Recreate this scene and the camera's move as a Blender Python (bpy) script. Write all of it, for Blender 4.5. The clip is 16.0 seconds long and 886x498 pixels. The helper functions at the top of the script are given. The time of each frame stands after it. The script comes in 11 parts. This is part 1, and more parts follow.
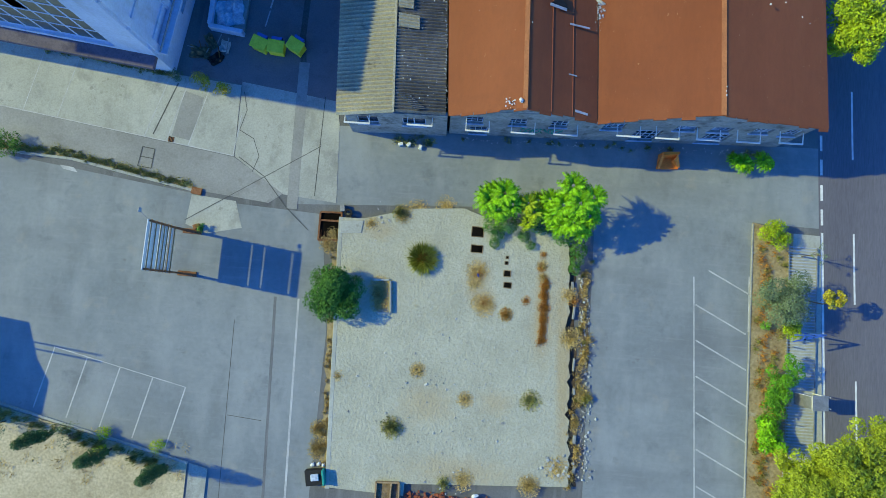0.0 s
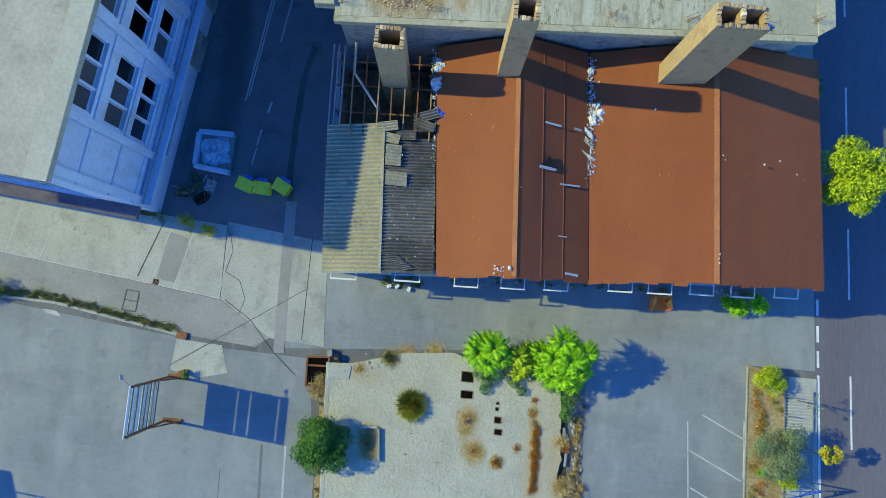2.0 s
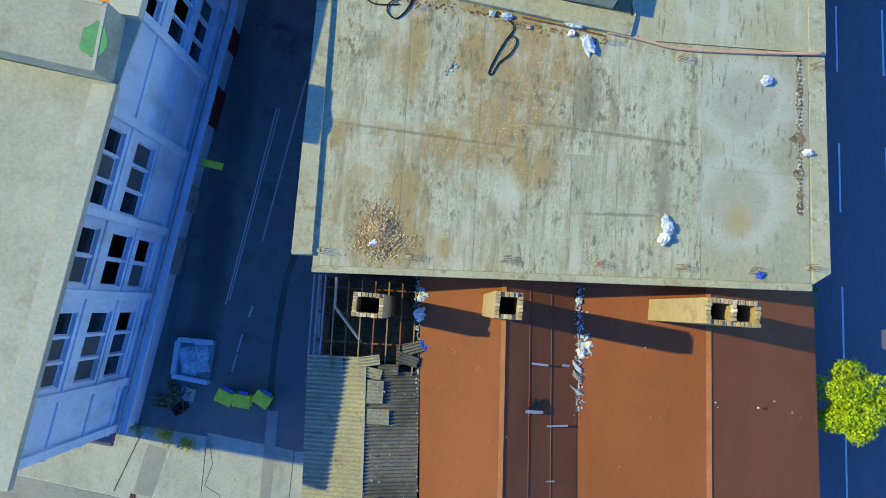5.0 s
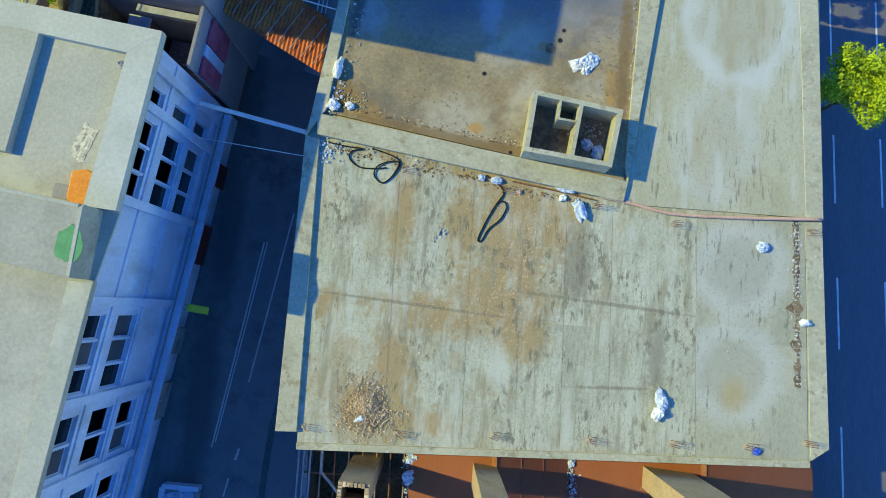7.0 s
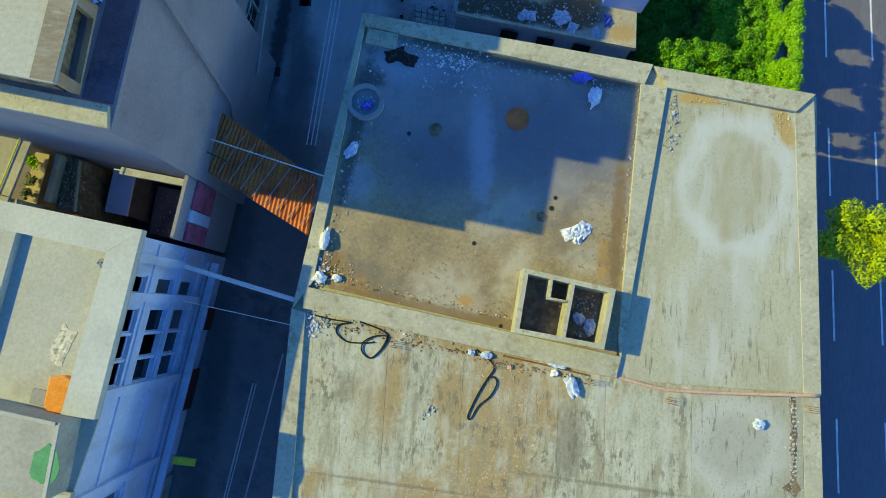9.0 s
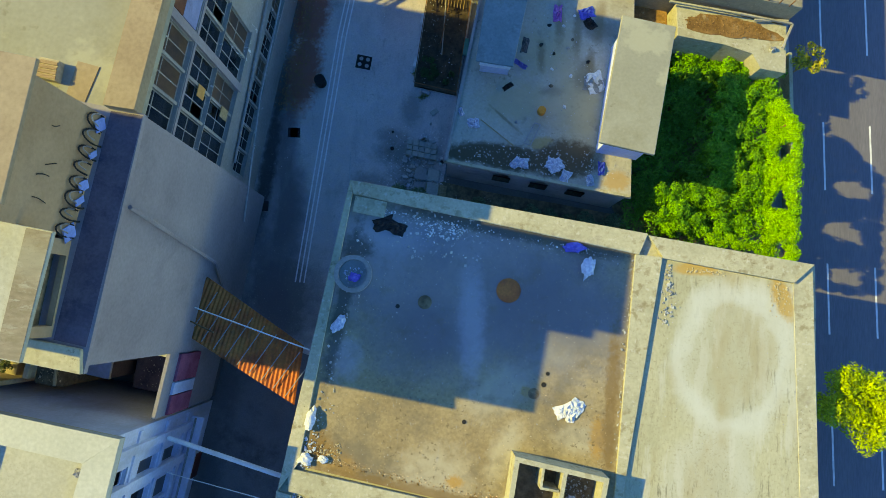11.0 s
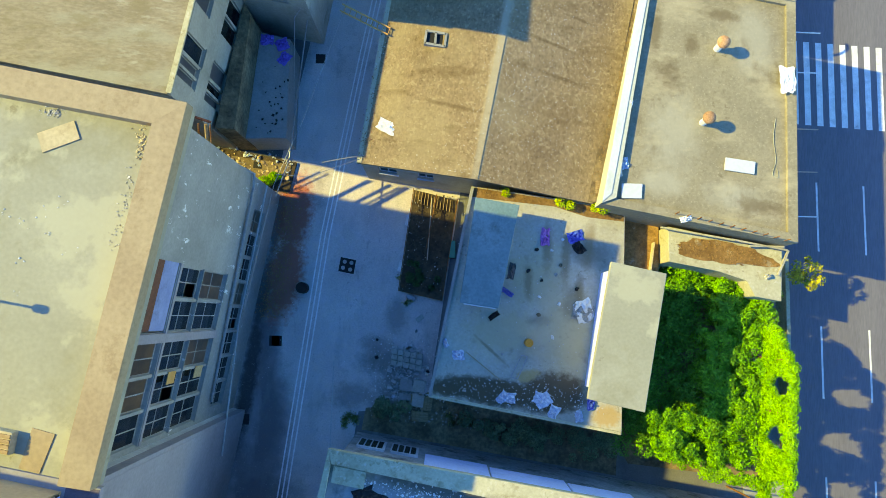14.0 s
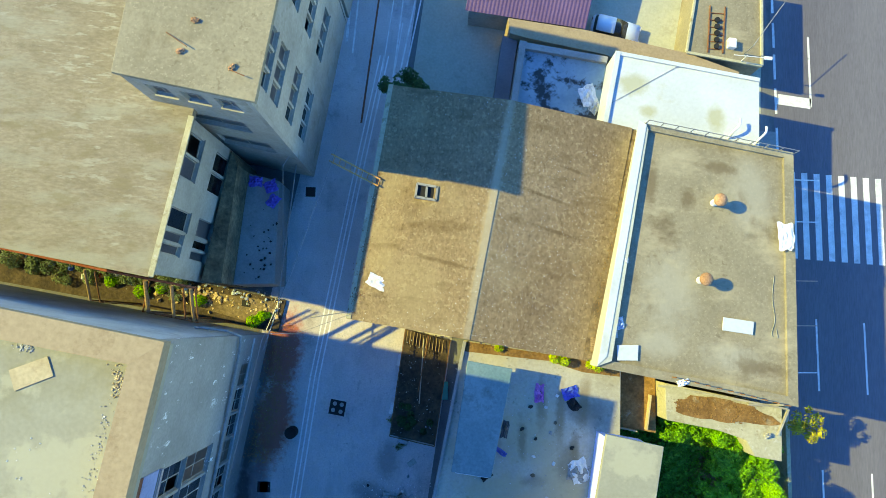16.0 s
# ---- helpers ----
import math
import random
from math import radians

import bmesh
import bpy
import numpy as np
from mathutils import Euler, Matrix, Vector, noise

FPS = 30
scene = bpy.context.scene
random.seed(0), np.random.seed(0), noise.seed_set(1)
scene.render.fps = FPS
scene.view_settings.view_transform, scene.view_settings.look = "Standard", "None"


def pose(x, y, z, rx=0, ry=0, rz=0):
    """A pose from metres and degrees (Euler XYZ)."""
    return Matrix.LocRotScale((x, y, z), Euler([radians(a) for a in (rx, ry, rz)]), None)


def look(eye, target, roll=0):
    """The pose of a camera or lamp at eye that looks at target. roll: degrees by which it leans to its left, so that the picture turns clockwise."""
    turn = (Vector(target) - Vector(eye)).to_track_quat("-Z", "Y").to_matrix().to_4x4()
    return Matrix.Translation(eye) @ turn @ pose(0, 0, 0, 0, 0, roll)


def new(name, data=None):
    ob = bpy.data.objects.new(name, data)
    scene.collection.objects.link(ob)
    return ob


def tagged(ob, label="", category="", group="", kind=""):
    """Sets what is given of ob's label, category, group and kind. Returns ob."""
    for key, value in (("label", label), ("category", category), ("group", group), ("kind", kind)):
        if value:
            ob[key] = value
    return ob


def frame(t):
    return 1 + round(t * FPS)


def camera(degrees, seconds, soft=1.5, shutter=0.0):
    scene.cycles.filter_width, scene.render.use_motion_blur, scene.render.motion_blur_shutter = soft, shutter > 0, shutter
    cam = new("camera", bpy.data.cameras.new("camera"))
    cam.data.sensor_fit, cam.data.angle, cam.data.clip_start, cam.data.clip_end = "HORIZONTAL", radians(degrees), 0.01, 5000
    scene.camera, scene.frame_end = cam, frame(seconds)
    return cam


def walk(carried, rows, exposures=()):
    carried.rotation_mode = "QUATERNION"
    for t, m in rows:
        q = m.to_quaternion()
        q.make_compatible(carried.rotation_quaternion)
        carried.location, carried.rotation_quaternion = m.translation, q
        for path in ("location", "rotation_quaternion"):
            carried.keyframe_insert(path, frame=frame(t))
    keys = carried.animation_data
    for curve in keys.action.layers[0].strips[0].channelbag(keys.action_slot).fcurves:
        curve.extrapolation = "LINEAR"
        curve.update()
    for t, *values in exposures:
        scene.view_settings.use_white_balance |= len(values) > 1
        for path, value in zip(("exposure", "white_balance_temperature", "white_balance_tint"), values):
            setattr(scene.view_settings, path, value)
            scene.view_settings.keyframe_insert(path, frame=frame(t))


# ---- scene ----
cam = camera(69.8, 16.0, soft=0.8)
PATH = [
    (0, (0.091, -0.138, 50.668), (0.0987, 0.0294, 48.675), 8.0),
    (0.5, (0.015, 2.839, 50.691), (0.0230, 3.0025, 48.698), 8.4),
    (1, (-0.060, 5.668, 50.688), (-0.0513, 5.8342, 48.695), 8.4),
    (1.5, (-0.007, 8.489, 50.723), (-0.0023, 8.6583, 48.730), 7.1),
    (2, (-0.047, 11.292, 50.766), (-0.0418, 11.4611, 48.773), 7.0),
    (2.5, (-0.072, 14.039, 50.771), (-0.0670, 14.2090, 48.778), 7.0),
    (3, (-0.077, 16.648, 50.770), (-0.0734, 16.8230, 48.778), 6.6),
    (3.5, (-0.134, 19.371, 50.793), (-0.1307, 19.5488, 48.801), 6.2),
    (4, (-0.244, 22.143, 50.803), (-0.2395, 22.3208, 48.811), 6.4),
    (6.5, (-0.430, 35.377, 50.769), (-0.4300, 35.5749, 48.779), 5.3),
    (7, (-0.515, 38.178, 50.811), (-0.5134, 38.3755, 48.821), 5.5),
    (7.5, (-0.493, 40.894, 50.875), (-0.4947, 41.0944, 48.885), 4.4),
    (8, (-0.588, 43.775, 50.927), (-0.5894, 43.9723, 48.937), 4.6),
    (8.5, (-0.600, 46.546, 50.994), (-0.6037, 46.7433, 49.004), 3.9),
    (9, (-0.654, 49.331, 51.046), (-0.6587, 49.5295, 49.056), 3.6),
    (9.5, (-0.767, 52.063, 51.070), (-0.7710, 52.2641, 49.081), 3.8),
    (10, (-0.887, 54.786, 51.064), (-0.8896, 54.9911, 49.074), 4.3),
    (12.5, (-1.005, 68.854, 51.236), (-1.0107, 69.0603, 49.247), 3.1),
    (13, (-1.035, 71.603, 51.249), (-1.0414, 71.8137, 49.260), 2.9),
    (13.5, (-1.077, 74.480, 51.294), (-1.0847, 74.6894, 49.305), 2.6),
    (14, (-1.100, 77.281, 51.341), (-1.1099, 77.4905, 49.352), 2.0),
    (14.5, (-1.298, 79.857, 51.348), (-1.3029, 80.0799, 49.361), 3.1),
    (15, (-1.387, 82.561, 51.396), (-1.3927, 82.7885, 49.409), 3.1),
    (15.5, (-1.388, 85.230, 51.425), (-1.3958, 85.4621, 49.438), 2.5),
    (16, (-1.397, 87.867, 51.465), (-1.4068, 88.1028, 49.479), 2.2),
]
walk(cam, [(t, look(eye, target, roll)) for t, eye, target, roll in PATH], exposures=[(0.0, 1.03, 7000, -7), (3.5, 1.13, 7400, -3), (6.5, 1.18, 7700, -5), (7.1, 1.17, 7500, -5), (8.5, 1.16, 8100, -7), (10.0, 1.32, 11000, -8), (12.5, 1.76, 15500, -6), (14.0, 1.93, 12600, -8), (16.0, 1.88, 10600, -10)])

# ---- world, sun, exposure ----
SUN_EL, SUN_AZ = 34.4, -6.0      # degrees: height, and the way the shadows run from +x
world = bpy.data.worlds.new("sky")
scene.world = world
world.use_nodes = True
wn = world.node_tree
sky = wn.nodes.new("ShaderNodeTexSky")
sky.sky_type = 'NISHITA'
sky.sun_disc = False
sky.sun_elevation = radians(SUN_EL)
sky.sun_rotation = radians(270 + 6.0)
sky.air_density, sky.dust_density, sky.ozone_density = 1.0, 0.2, 4.0
deep = wn.nodes.new("ShaderNodeHueSaturation")
deep.inputs["Hue"].default_value, deep.inputs["Saturation"].default_value, deep.inputs["Value"].default_value = 0.521, 1.36, 1.16
wn.links.new(sky.outputs["Color"], deep.inputs["Color"])
wn.links.new(deep.outputs["Color"], wn.nodes["Background"].inputs["Color"])
wn.nodes["Background"].inputs["Strength"].default_value = 0.15
sun = new("sun", bpy.data.lights.new("sun", 'SUN'))
sun.data.energy, sun.data.angle, sun.data.color = 2.05, radians(0.6), (1.0, 0.94, 0.375)
sun_way = Vector((math.cos(radians(SUN_AZ)) * math.cos(radians(SUN_EL)), math.sin(radians(SUN_AZ)) * math.cos(radians(SUN_EL)), -math.sin(radians(SUN_EL))))
sun.matrix_world = Matrix.Translation((-60, 40, 60)) @ sun_way.to_track_quat("-Z", "Y").to_matrix().to_4x4()


# ---- materials ----
def material(name, cols, rough=0.85, scale=0.4, fine=6.0, bump=0.25, metal=0.0, stretch=(1, 1, 1), contrast=(0.35, 0.65),
             stain=None, stain_scale=0.25, stain_at=(0.55, 0.7), island=0.0, bump_dist=0.02, spec=0.3, trans=0.0, grain=0.35):
    """Broad blotches between cols[0] and cols[1], fine grain, stains of their own shape, relief."""
    m = bpy.data.materials.new(name)
    m.use_nodes = True
    nt = m.node_tree
    n, l = nt.nodes, nt.links
    bsdf = n["Principled BSDF"]
    co = n.new("ShaderNodeTexCoord")
    info = n.new("ShaderNodeObjectInfo")
    mp = n.new("ShaderNodeMapping")
    mp.inputs["Scale"].default_value = stretch
    off = n.new("ShaderNodeVectorMath")
    off.operation = 'ADD'
    mul = n.new("ShaderNodeMath")
    mul.operation = 'MULTIPLY'
    mul.inputs[1].default_value = 37.0
    l.new(info.outputs["Random"], mul.inputs[0])
    l.new(co.outputs["Object"], off.inputs[0])
    l.new(mul.outputs[0], off.inputs[1])
    l.new(off.outputs[0], mp.inputs["Vector"])
    big = n.new("ShaderNodeTexNoise")
    big.inputs["Scale"].default_value, big.inputs["Detail"].default_value, big.inputs["Roughness"].default_value = scale, 6, 0.62
    l.new(mp.outputs[0], big.inputs["Vector"])
    ramp = n.new("ShaderNodeValToRGB")
    ramp.color_ramp.elements[0].position, ramp.color_ramp.elements[1].position = contrast
    ramp.color_ramp.elements[0].color, ramp.color_ramp.elements[1].color = (*cols[0], 1), (*cols[1], 1)
    l.new(big.outputs["Fac"], ramp.inputs["Fac"])
    col = ramp.outputs["Color"]
    small = n.new("ShaderNodeTexNoise")
    small.inputs["Scale"].default_value, small.inputs["Detail"].default_value = fine, 5
    l.new(mp.outputs[0], small.inputs["Vector"])
    if stain:
        st = n.new("ShaderNodeTexNoise")
        st.inputs["Scale"].default_value, st.inputs["Detail"].default_value, st.inputs["Roughness"].default_value = stain_scale, 8, 0.7
        l.new(mp.outputs[0], st.inputs["Vector"])
        sr = n.new("ShaderNodeValToRGB")
        sr.color_ramp.elements[0].position, sr.color_ramp.elements[1].position = stain_at
        l.new(st.outputs["Fac"], sr.inputs["Fac"])
        mx = n.new("ShaderNodeMixRGB")
        mx.inputs["Color2"].default_value = (*stain, 1)
        l.new(sr.outputs["Color"], mx.inputs["Fac"])
        l.new(col, mx.inputs["Color1"])
        col = mx.outputs["Color"]
    hsv = n.new("ShaderNodeHueSaturation")
    val = n.new("ShaderNodeMapRange")
    val.inputs["From Min"].default_value, val.inputs["From Max"].default_value = 0.25, 0.75
    val.inputs["To Min"].default_value, val.inputs["To Max"].default_value = 1 - grain, 1 + grain
    l.new(small.outputs["Fac"], val.inputs["Value"])
    value = val.outputs["Result"]
    if island:
        geo = n.new("ShaderNodeNewGeometry")
        add = n.new("ShaderNodeMath")
        add.operation = 'ADD'
        l.new(geo.outputs["Random Per Island"], add.inputs[0])
        l.new(info.outputs["Random"], add.inputs[1])
        fr = n.new("ShaderNodeMath")
        fr.operation = 'FRACT'
        l.new(add.outputs[0], fr.inputs[0])
        mr = n.new("ShaderNodeMapRange")
        mr.inputs["To Min"].default_value, mr.inputs["To Max"].default_value = 1 - island, 1 + island
        l.new(fr.outputs[0], mr.inputs["Value"])
        mm = n.new("ShaderNodeMath")
        mm.operation = 'MULTIPLY'
        l.new(value, mm.inputs[0])
        l.new(mr.outputs["Result"], mm.inputs[1])
        value = mm.outputs[0]
    l.new(value, hsv.inputs["Value"])
    l.new(col, hsv.inputs["Color"])
    l.new(hsv.outputs["Color"], bsdf.inputs["Base Color"])
    bsdf.inputs["Roughness"].default_value = rough
    bsdf.inputs["Metallic"].default_value = metal
    bsdf.inputs["Specular IOR Level"].default_value = spec
    bsdf.inputs["Transmission Weight"].default_value = trans
    if bump:
        bp = n.new("ShaderNodeBump")
        bp.inputs["Strength"].default_value, bp.inputs["Distance"].default_value = bump, bump_dist
        l.new(small.outputs["Fac"], bp.inputs["Height"])
        l.new(bp.outputs["Normal"], bsdf.inputs["Normal"])
    return m


M = {}


def mat(key, *a, **k):
    M[key] = material(key, *a, **k)
    return M[key]


mat("asphalt_lot", ((0.20, 0.222, 0.235), (0.26, 0.28, 0.288)), scale=0.1, fine=3, stain=(0.15, 0.165, 0.18), stain_scale=0.3, stain_at=(0.58, 0.75), grain=0.07, bump=0.1)
mat("asphalt_road", ((0.118, 0.112, 0.135), (0.162, 0.155, 0.178)), scale=0.1, fine=12, stretch=(1, 0.12, 1), grain=0.15)
mat("asphalt_lane", ((0.12, 0.122, 0.125), (0.17, 0.172, 0.175)), scale=0.2, fine=9, stain=(0.10, 0.10, 0.105), stain_scale=0.18, grain=0.14)
mat("asphalt_north", ((0.50, 0.445, 0.44), (0.60, 0.545, 0.53)), scale=0.25, fine=8, stain=(0.22, 0.19, 0.19), stain_scale=0.2, stain_at=(0.57, 0.77), grain=0.12)
# asphalt_dark repeats the street asphalt darker, for the shade between tall buildings
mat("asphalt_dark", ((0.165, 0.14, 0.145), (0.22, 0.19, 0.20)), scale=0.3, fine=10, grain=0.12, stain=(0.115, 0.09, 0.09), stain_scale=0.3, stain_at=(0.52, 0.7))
mat("concrete_slab", ((0.34, 0.345, 0.31), (0.44, 0.445, 0.40)), scale=0.25, fine=7, stain=(0.23, 0.235, 0.22), stain_scale=0.35, stain_at=(0.55, 0.72), grain=0.12)
mat("concrete_band", ((0.25, 0.25, 0.24), (0.31, 0.31, 0.30)), scale=0.3, fine=7, grain=0.12)
mat("gravel_pad", ((0.385, 0.375, 0.295), (0.45, 0.44, 0.35)), scale=0.35, fine=5.0, bump=0.9, bump_dist=0.08, stain=(0.38, 0.345, 0.26), stain_scale=0.2, stain_at=(0.6, 0.8), grain=0.10)
mat("soil_dry", ((0.42, 0.35, 0.22), (0.55, 0.47, 0.31)), scale=0.4, fine=5, stain=(0.30, 0.23, 0.13), grain=0.25, bump=0.6, bump_dist=0.06)
mat("soil_verge", ((0.27, 0.20, 0.10), (0.38, 0.31, 0.18)), scale=0.5, fine=4, stain=(0.40, 0.40, 0.37), stain_scale=0.4, stain_at=(0.6, 0.7), grain=0.3, bump=0.6, bump_dist=0.06)
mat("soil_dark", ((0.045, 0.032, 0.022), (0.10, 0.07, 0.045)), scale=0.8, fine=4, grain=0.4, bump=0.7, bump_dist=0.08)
mat("line_bright", ((0.66, 0.68, 0.70), (0.80, 0.82, 0.84)), scale=1.5, fine=14, grain=0.12)
mat("soil_brown", ((0.12, 0.085, 0.05), (0.26, 0.19, 0.11)), scale=0.7, fine=4, grain=0.4, bump=0.7, bump_dist=0.08)
mat("soil_leafy", ((0.18, 0.095, 0.03), (0.30, 0.17, 0.065)), scale=0.9, fine=5, stain=(0.36, 0.28, 0.17), stain_scale=0.8, stain_at=(0.58, 0.66), grain=0.35, bump=0.7, bump_dist=0.06, island=0.3)
mat("line_white", ((0.55, 0.56, 0.56), (0.75, 0.76, 0.76)), scale=1.5, fine=14, grain=0.15, stain=(0.25, 0.25, 0.25), stain_scale=1.2, stain_at=(0.6, 0.75))
mat("line_faded", ((0.38, 0.385, 0.385), (0.52, 0.525, 0.525)), scale=1.0, fine=14, grain=0.2)
mat("crack_dark", ((0.08, 0.08, 0.075), (0.12, 0.12, 0.11)), grain=0.3)
mat("roof_red", ((0.215, 0.062, 0.022), (0.255, 0.078, 0.03)), rough=0.75, scale=0.15, fine=5, stain=(0.165, 0.05, 0.022), stain_scale=0.12, stain_at=(0.55, 0.8), bump=0.1, grain=0.05, stretch=(1, 0.3, 1))
mat("roof_cap", ((0.27, 0.10, 0.045), (0.34, 0.135, 0.06)), rough=0.7, scale=0.8, fine=8, grain=0.2)
mat("corrugated_light", ((0.34, 0.31, 0.22), (0.47, 0.43, 0.31)), scale=0.4, fine=6, stain=(0.2, 0.18, 0.14), stain_scale=0.8, grain=0.2)
mat("corrugated_dark", ((0.11, 0.105, 0.095), (0.22, 0.205, 0.18)), scale=0.5, fine=6, stain=(0.30, 0.28, 0.24), stain_scale=0.9, stain_at=(0.6, 0.75), grain=0.25, island=0.15)
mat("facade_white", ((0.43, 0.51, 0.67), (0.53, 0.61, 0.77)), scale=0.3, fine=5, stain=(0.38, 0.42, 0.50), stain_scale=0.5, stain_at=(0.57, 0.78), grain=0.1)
mat("facade_grey", ((0.36, 0.37, 0.375), (0.46, 0.47, 0.475)), scale=0.3, fine=5, stain=(0.20, 0.20, 0.20), stain_scale=0.4, stain_at=(0.55, 0.8), grain=0.1)
mat("metal_teal", ((0.10, 0.185, 0.20), (0.145, 0.235, 0.25)), rough=0.6, scale=0.4, fine=6, stain=(0.085, 0.11, 0.105), stain_scale=0.5, grain=0.14)
mat("roof_olive", ((0.265, 0.262, 0.205), (0.315, 0.312, 0.25)), scale=0.15, fine=5, stain=(0.235, 0.225, 0.155), stain_scale=0.2, stain_at=(0.52, 0.7), grain=0.08)
mat("facade_hall", ((0.215, 0.225, 0.235), (0.32, 0.33, 0.34)), scale=0.8, fine=5, stain=(0.12, 0.12, 0.12), stain_scale=0.7, stain_at=(0.52, 0.64), grain=0.18)
mat("facade_tower", ((0.235, 0.22, 0.245), (0.29, 0.275, 0.30)), scale=0.25, fine=5, stain=(0.19, 0.18, 0.20), stain_scale=0.3, stain_at=(0.55, 0.8), grain=0.1)
mat("facade_flaked", ((0.24, 0.24, 0.225), (0.31, 0.31, 0.295)), scale=0.3, fine=5, stain=(0.26, 0.26, 0.25), stain_scale=0.4, stain_at=(0.55, 0.8), grain=0.12)
mat("facade_beige", ((0.32, 0.30, 0.255), (0.42, 0.395, 0.34)), scale=0.3, fine=5, stain=(0.27, 0.25, 0.20), stain_scale=0.5, grain=0.1)
mat("roof_concrete", ((0.33, 0.315, 0.25), (0.43, 0.41, 0.33)), scale=0.22, fine=5, stain=(0.26, 0.235, 0.18), stain_scale=0.3, stain_at=(0.54, 0.72), grain=0.13)
mat("panel_mould", ((0.365, 0.36, 0.265), (0.47, 0.465, 0.355)), scale=0.5, fine=5, stretch=(1.4, 0.6, 1), grain=0.16, island=0.07)
mat("panel_brown", ((0.33, 0.285, 0.19), (0.45, 0.40, 0.29)), scale=0.5, fine=6, stretch=(1.4, 0.6, 1), stain=(0.22, 0.17, 0.10), stain_scale=0.8, stain_at=(0.55, 0.7), grain=0.18)
mat("yard_pale", ((0.37, 0.375, 0.30), (0.44, 0.445, 0.36)), scale=0.3, fine=5, stain=(0.31, 0.30, 0.24), stain_scale=0.3, grain=0.1)
mat("parapet", ((0.37, 0.35, 0.245), (0.46, 0.435, 0.315)), scale=0.4, fine=5, stain=(0.29, 0.26, 0.20), stain_scale=0.6, stain_at=(0.57, 0.72), grain=0.12)
mat("roof_tan", ((0.30, 0.225, 0.145), (0.365, 0.285, 0.185)), scale=0.3, fine=5, stain=(0.235, 0.165, 0.10), stain_scale=0.3, grain=0.13)
mat("roof_pale", ((0.38, 0.375, 0.30), (0.45, 0.44, 0.36)), scale=0.18, fine=5, stain=(0.33, 0.32, 0.25), stain_scale=0.25, grain=0.12)
mat("roof_mottled", ((0.215, 0.18, 0.13), (0.27, 0.232, 0.172)), scale=0.5, fine=4, stretch=(0.6, 1.5, 1), grain=0.16)
mat("roof_brown", ((0.205, 0.142, 0.08), (0.268, 0.195, 0.117)), scale=0.25, fine=6, stain=(0.165, 0.115, 0.07), stain_scale=0.35, stain_at=(0.55, 0.75), grain=0.28, stretch=(1, 0.6, 1))
mat("roof_grey", ((0.23, 0.20, 0.14), (0.285, 0.25, 0.175)), scale=0.3, fine=5, stain=(0.19, 0.17, 0.125), stain_scale=0.4, stain_at=(0.58, 0.75), grain=0.14)
mat("roof_white", ((0.47, 0.515, 0.55), (0.54, 0.585, 0.62)), scale=0.2, fine=4, stain=(0.43, 0.44, 0.36), stain_scale=0.22, stain_at=(0.60, 0.74), grain=0.06)
# roof_puddle: blue base colour stands in for sky reflected on the wet roof
mat("roof_puddle", ((0.17, 0.28, 0.34), (0.27, 0.38, 0.43)), rough=0.3, scale=0.35, fine=4, bump=0.05, stain=(0.045, 0.045, 0.045), stain_scale=0.55, stain_at=(0.50, 0.58), grain=0.08)
mat("roof_wet", ((0.34, 0.325, 0.27), (0.43, 0.41, 0.34)), rough=0.55, scale=0.25, fine=5, stain=(0.42, 0.42, 0.40), stain_scale=0.35, stain_at=(0.55, 0.75), grain=0.12)
mat("roof_ochre", ((0.27, 0.205, 0.115), (0.35, 0.275, 0.16)), scale=0.3, fine=5, stain=(0.22, 0.165, 0.09), stain_scale=0.5, stain_at=(0.58, 0.72), grain=0.18)
mat("metal_purple", ((0.10, 0.06, 0.15), (0.13, 0.08, 0.185)), rough=0.75, scale=0.5, fine=6, grain=0.12)
mat("glass_dark", ((0.012, 0.014, 0.018), (0.022, 0.025, 0.03)), rough=0.12, bump=0.02, spec=0.5, trans=0.35, grain=0.2)
mat("glass_brown", ((0.045, 0.035, 0.028), (0.13, 0.075, 0.04)), rough=0.35, bump=0.05, spec=0.5, scale=0.6, fine=4, grain=0.2)
mat("glass_dusty", ((0.05, 0.053, 0.06), (0.085, 0.088, 0.097)), rough=0.35, bump=0.05, spec=0.5, grain=0.2)
mat("glass_green", ((0.045, 0.065, 0.055), (0.085, 0.105, 0.085)), rough=0.3, bump=0.05, spec=0.5, scale=1.2, grain=0.25, island=0.3)
# pit_dark: black that stands for the unlit depth of holes
mat("pit_dark", ((0.006, 0.005, 0.004), (0.012, 0.010, 0.008)), rough=1.0, bump=0, spec=0.0, grain=0.2)
mat("paint_pale", ((0.34, 0.38, 0.44), (0.46, 0.50, 0.56)), rough=0.6, scale=1, fine=8, grain=0.15)
mat("coping_pale", ((0.42, 0.43, 0.375), (0.49, 0.50, 0.44)), scale=0.3, fine=5, stain=(0.37, 0.36, 0.29), stain_scale=0.4, stain_at=(0.58, 0.74), grain=0.1)
mat("metal_grey", ((0.26, 0.265, 0.27), (0.36, 0.365, 0.37)), rough=0.5, metal=0.5, scale=2, fine=20, grain=0.15)
mat("metal_white", ((0.66, 0.67, 0.68), (0.76, 0.77, 0.78)), rough=0.5, scale=1, fine=10, grain=0.08)
mat("rust", ((0.16, 0.065, 0.03), (0.28, 0.13, 0.06)), rough=0.85, scale=3, fine=18, grain=0.3)
mat("black_rubber", ((0.012, 0.012, 0.012), (0.025, 0.025, 0.025)), rough=0.8, grain=0.2)
mat("brick_red", ((0.30, 0.16, 0.09), (0.46, 0.27, 0.16)), scale=2, fine=10, grain=0.25, island=0.2)
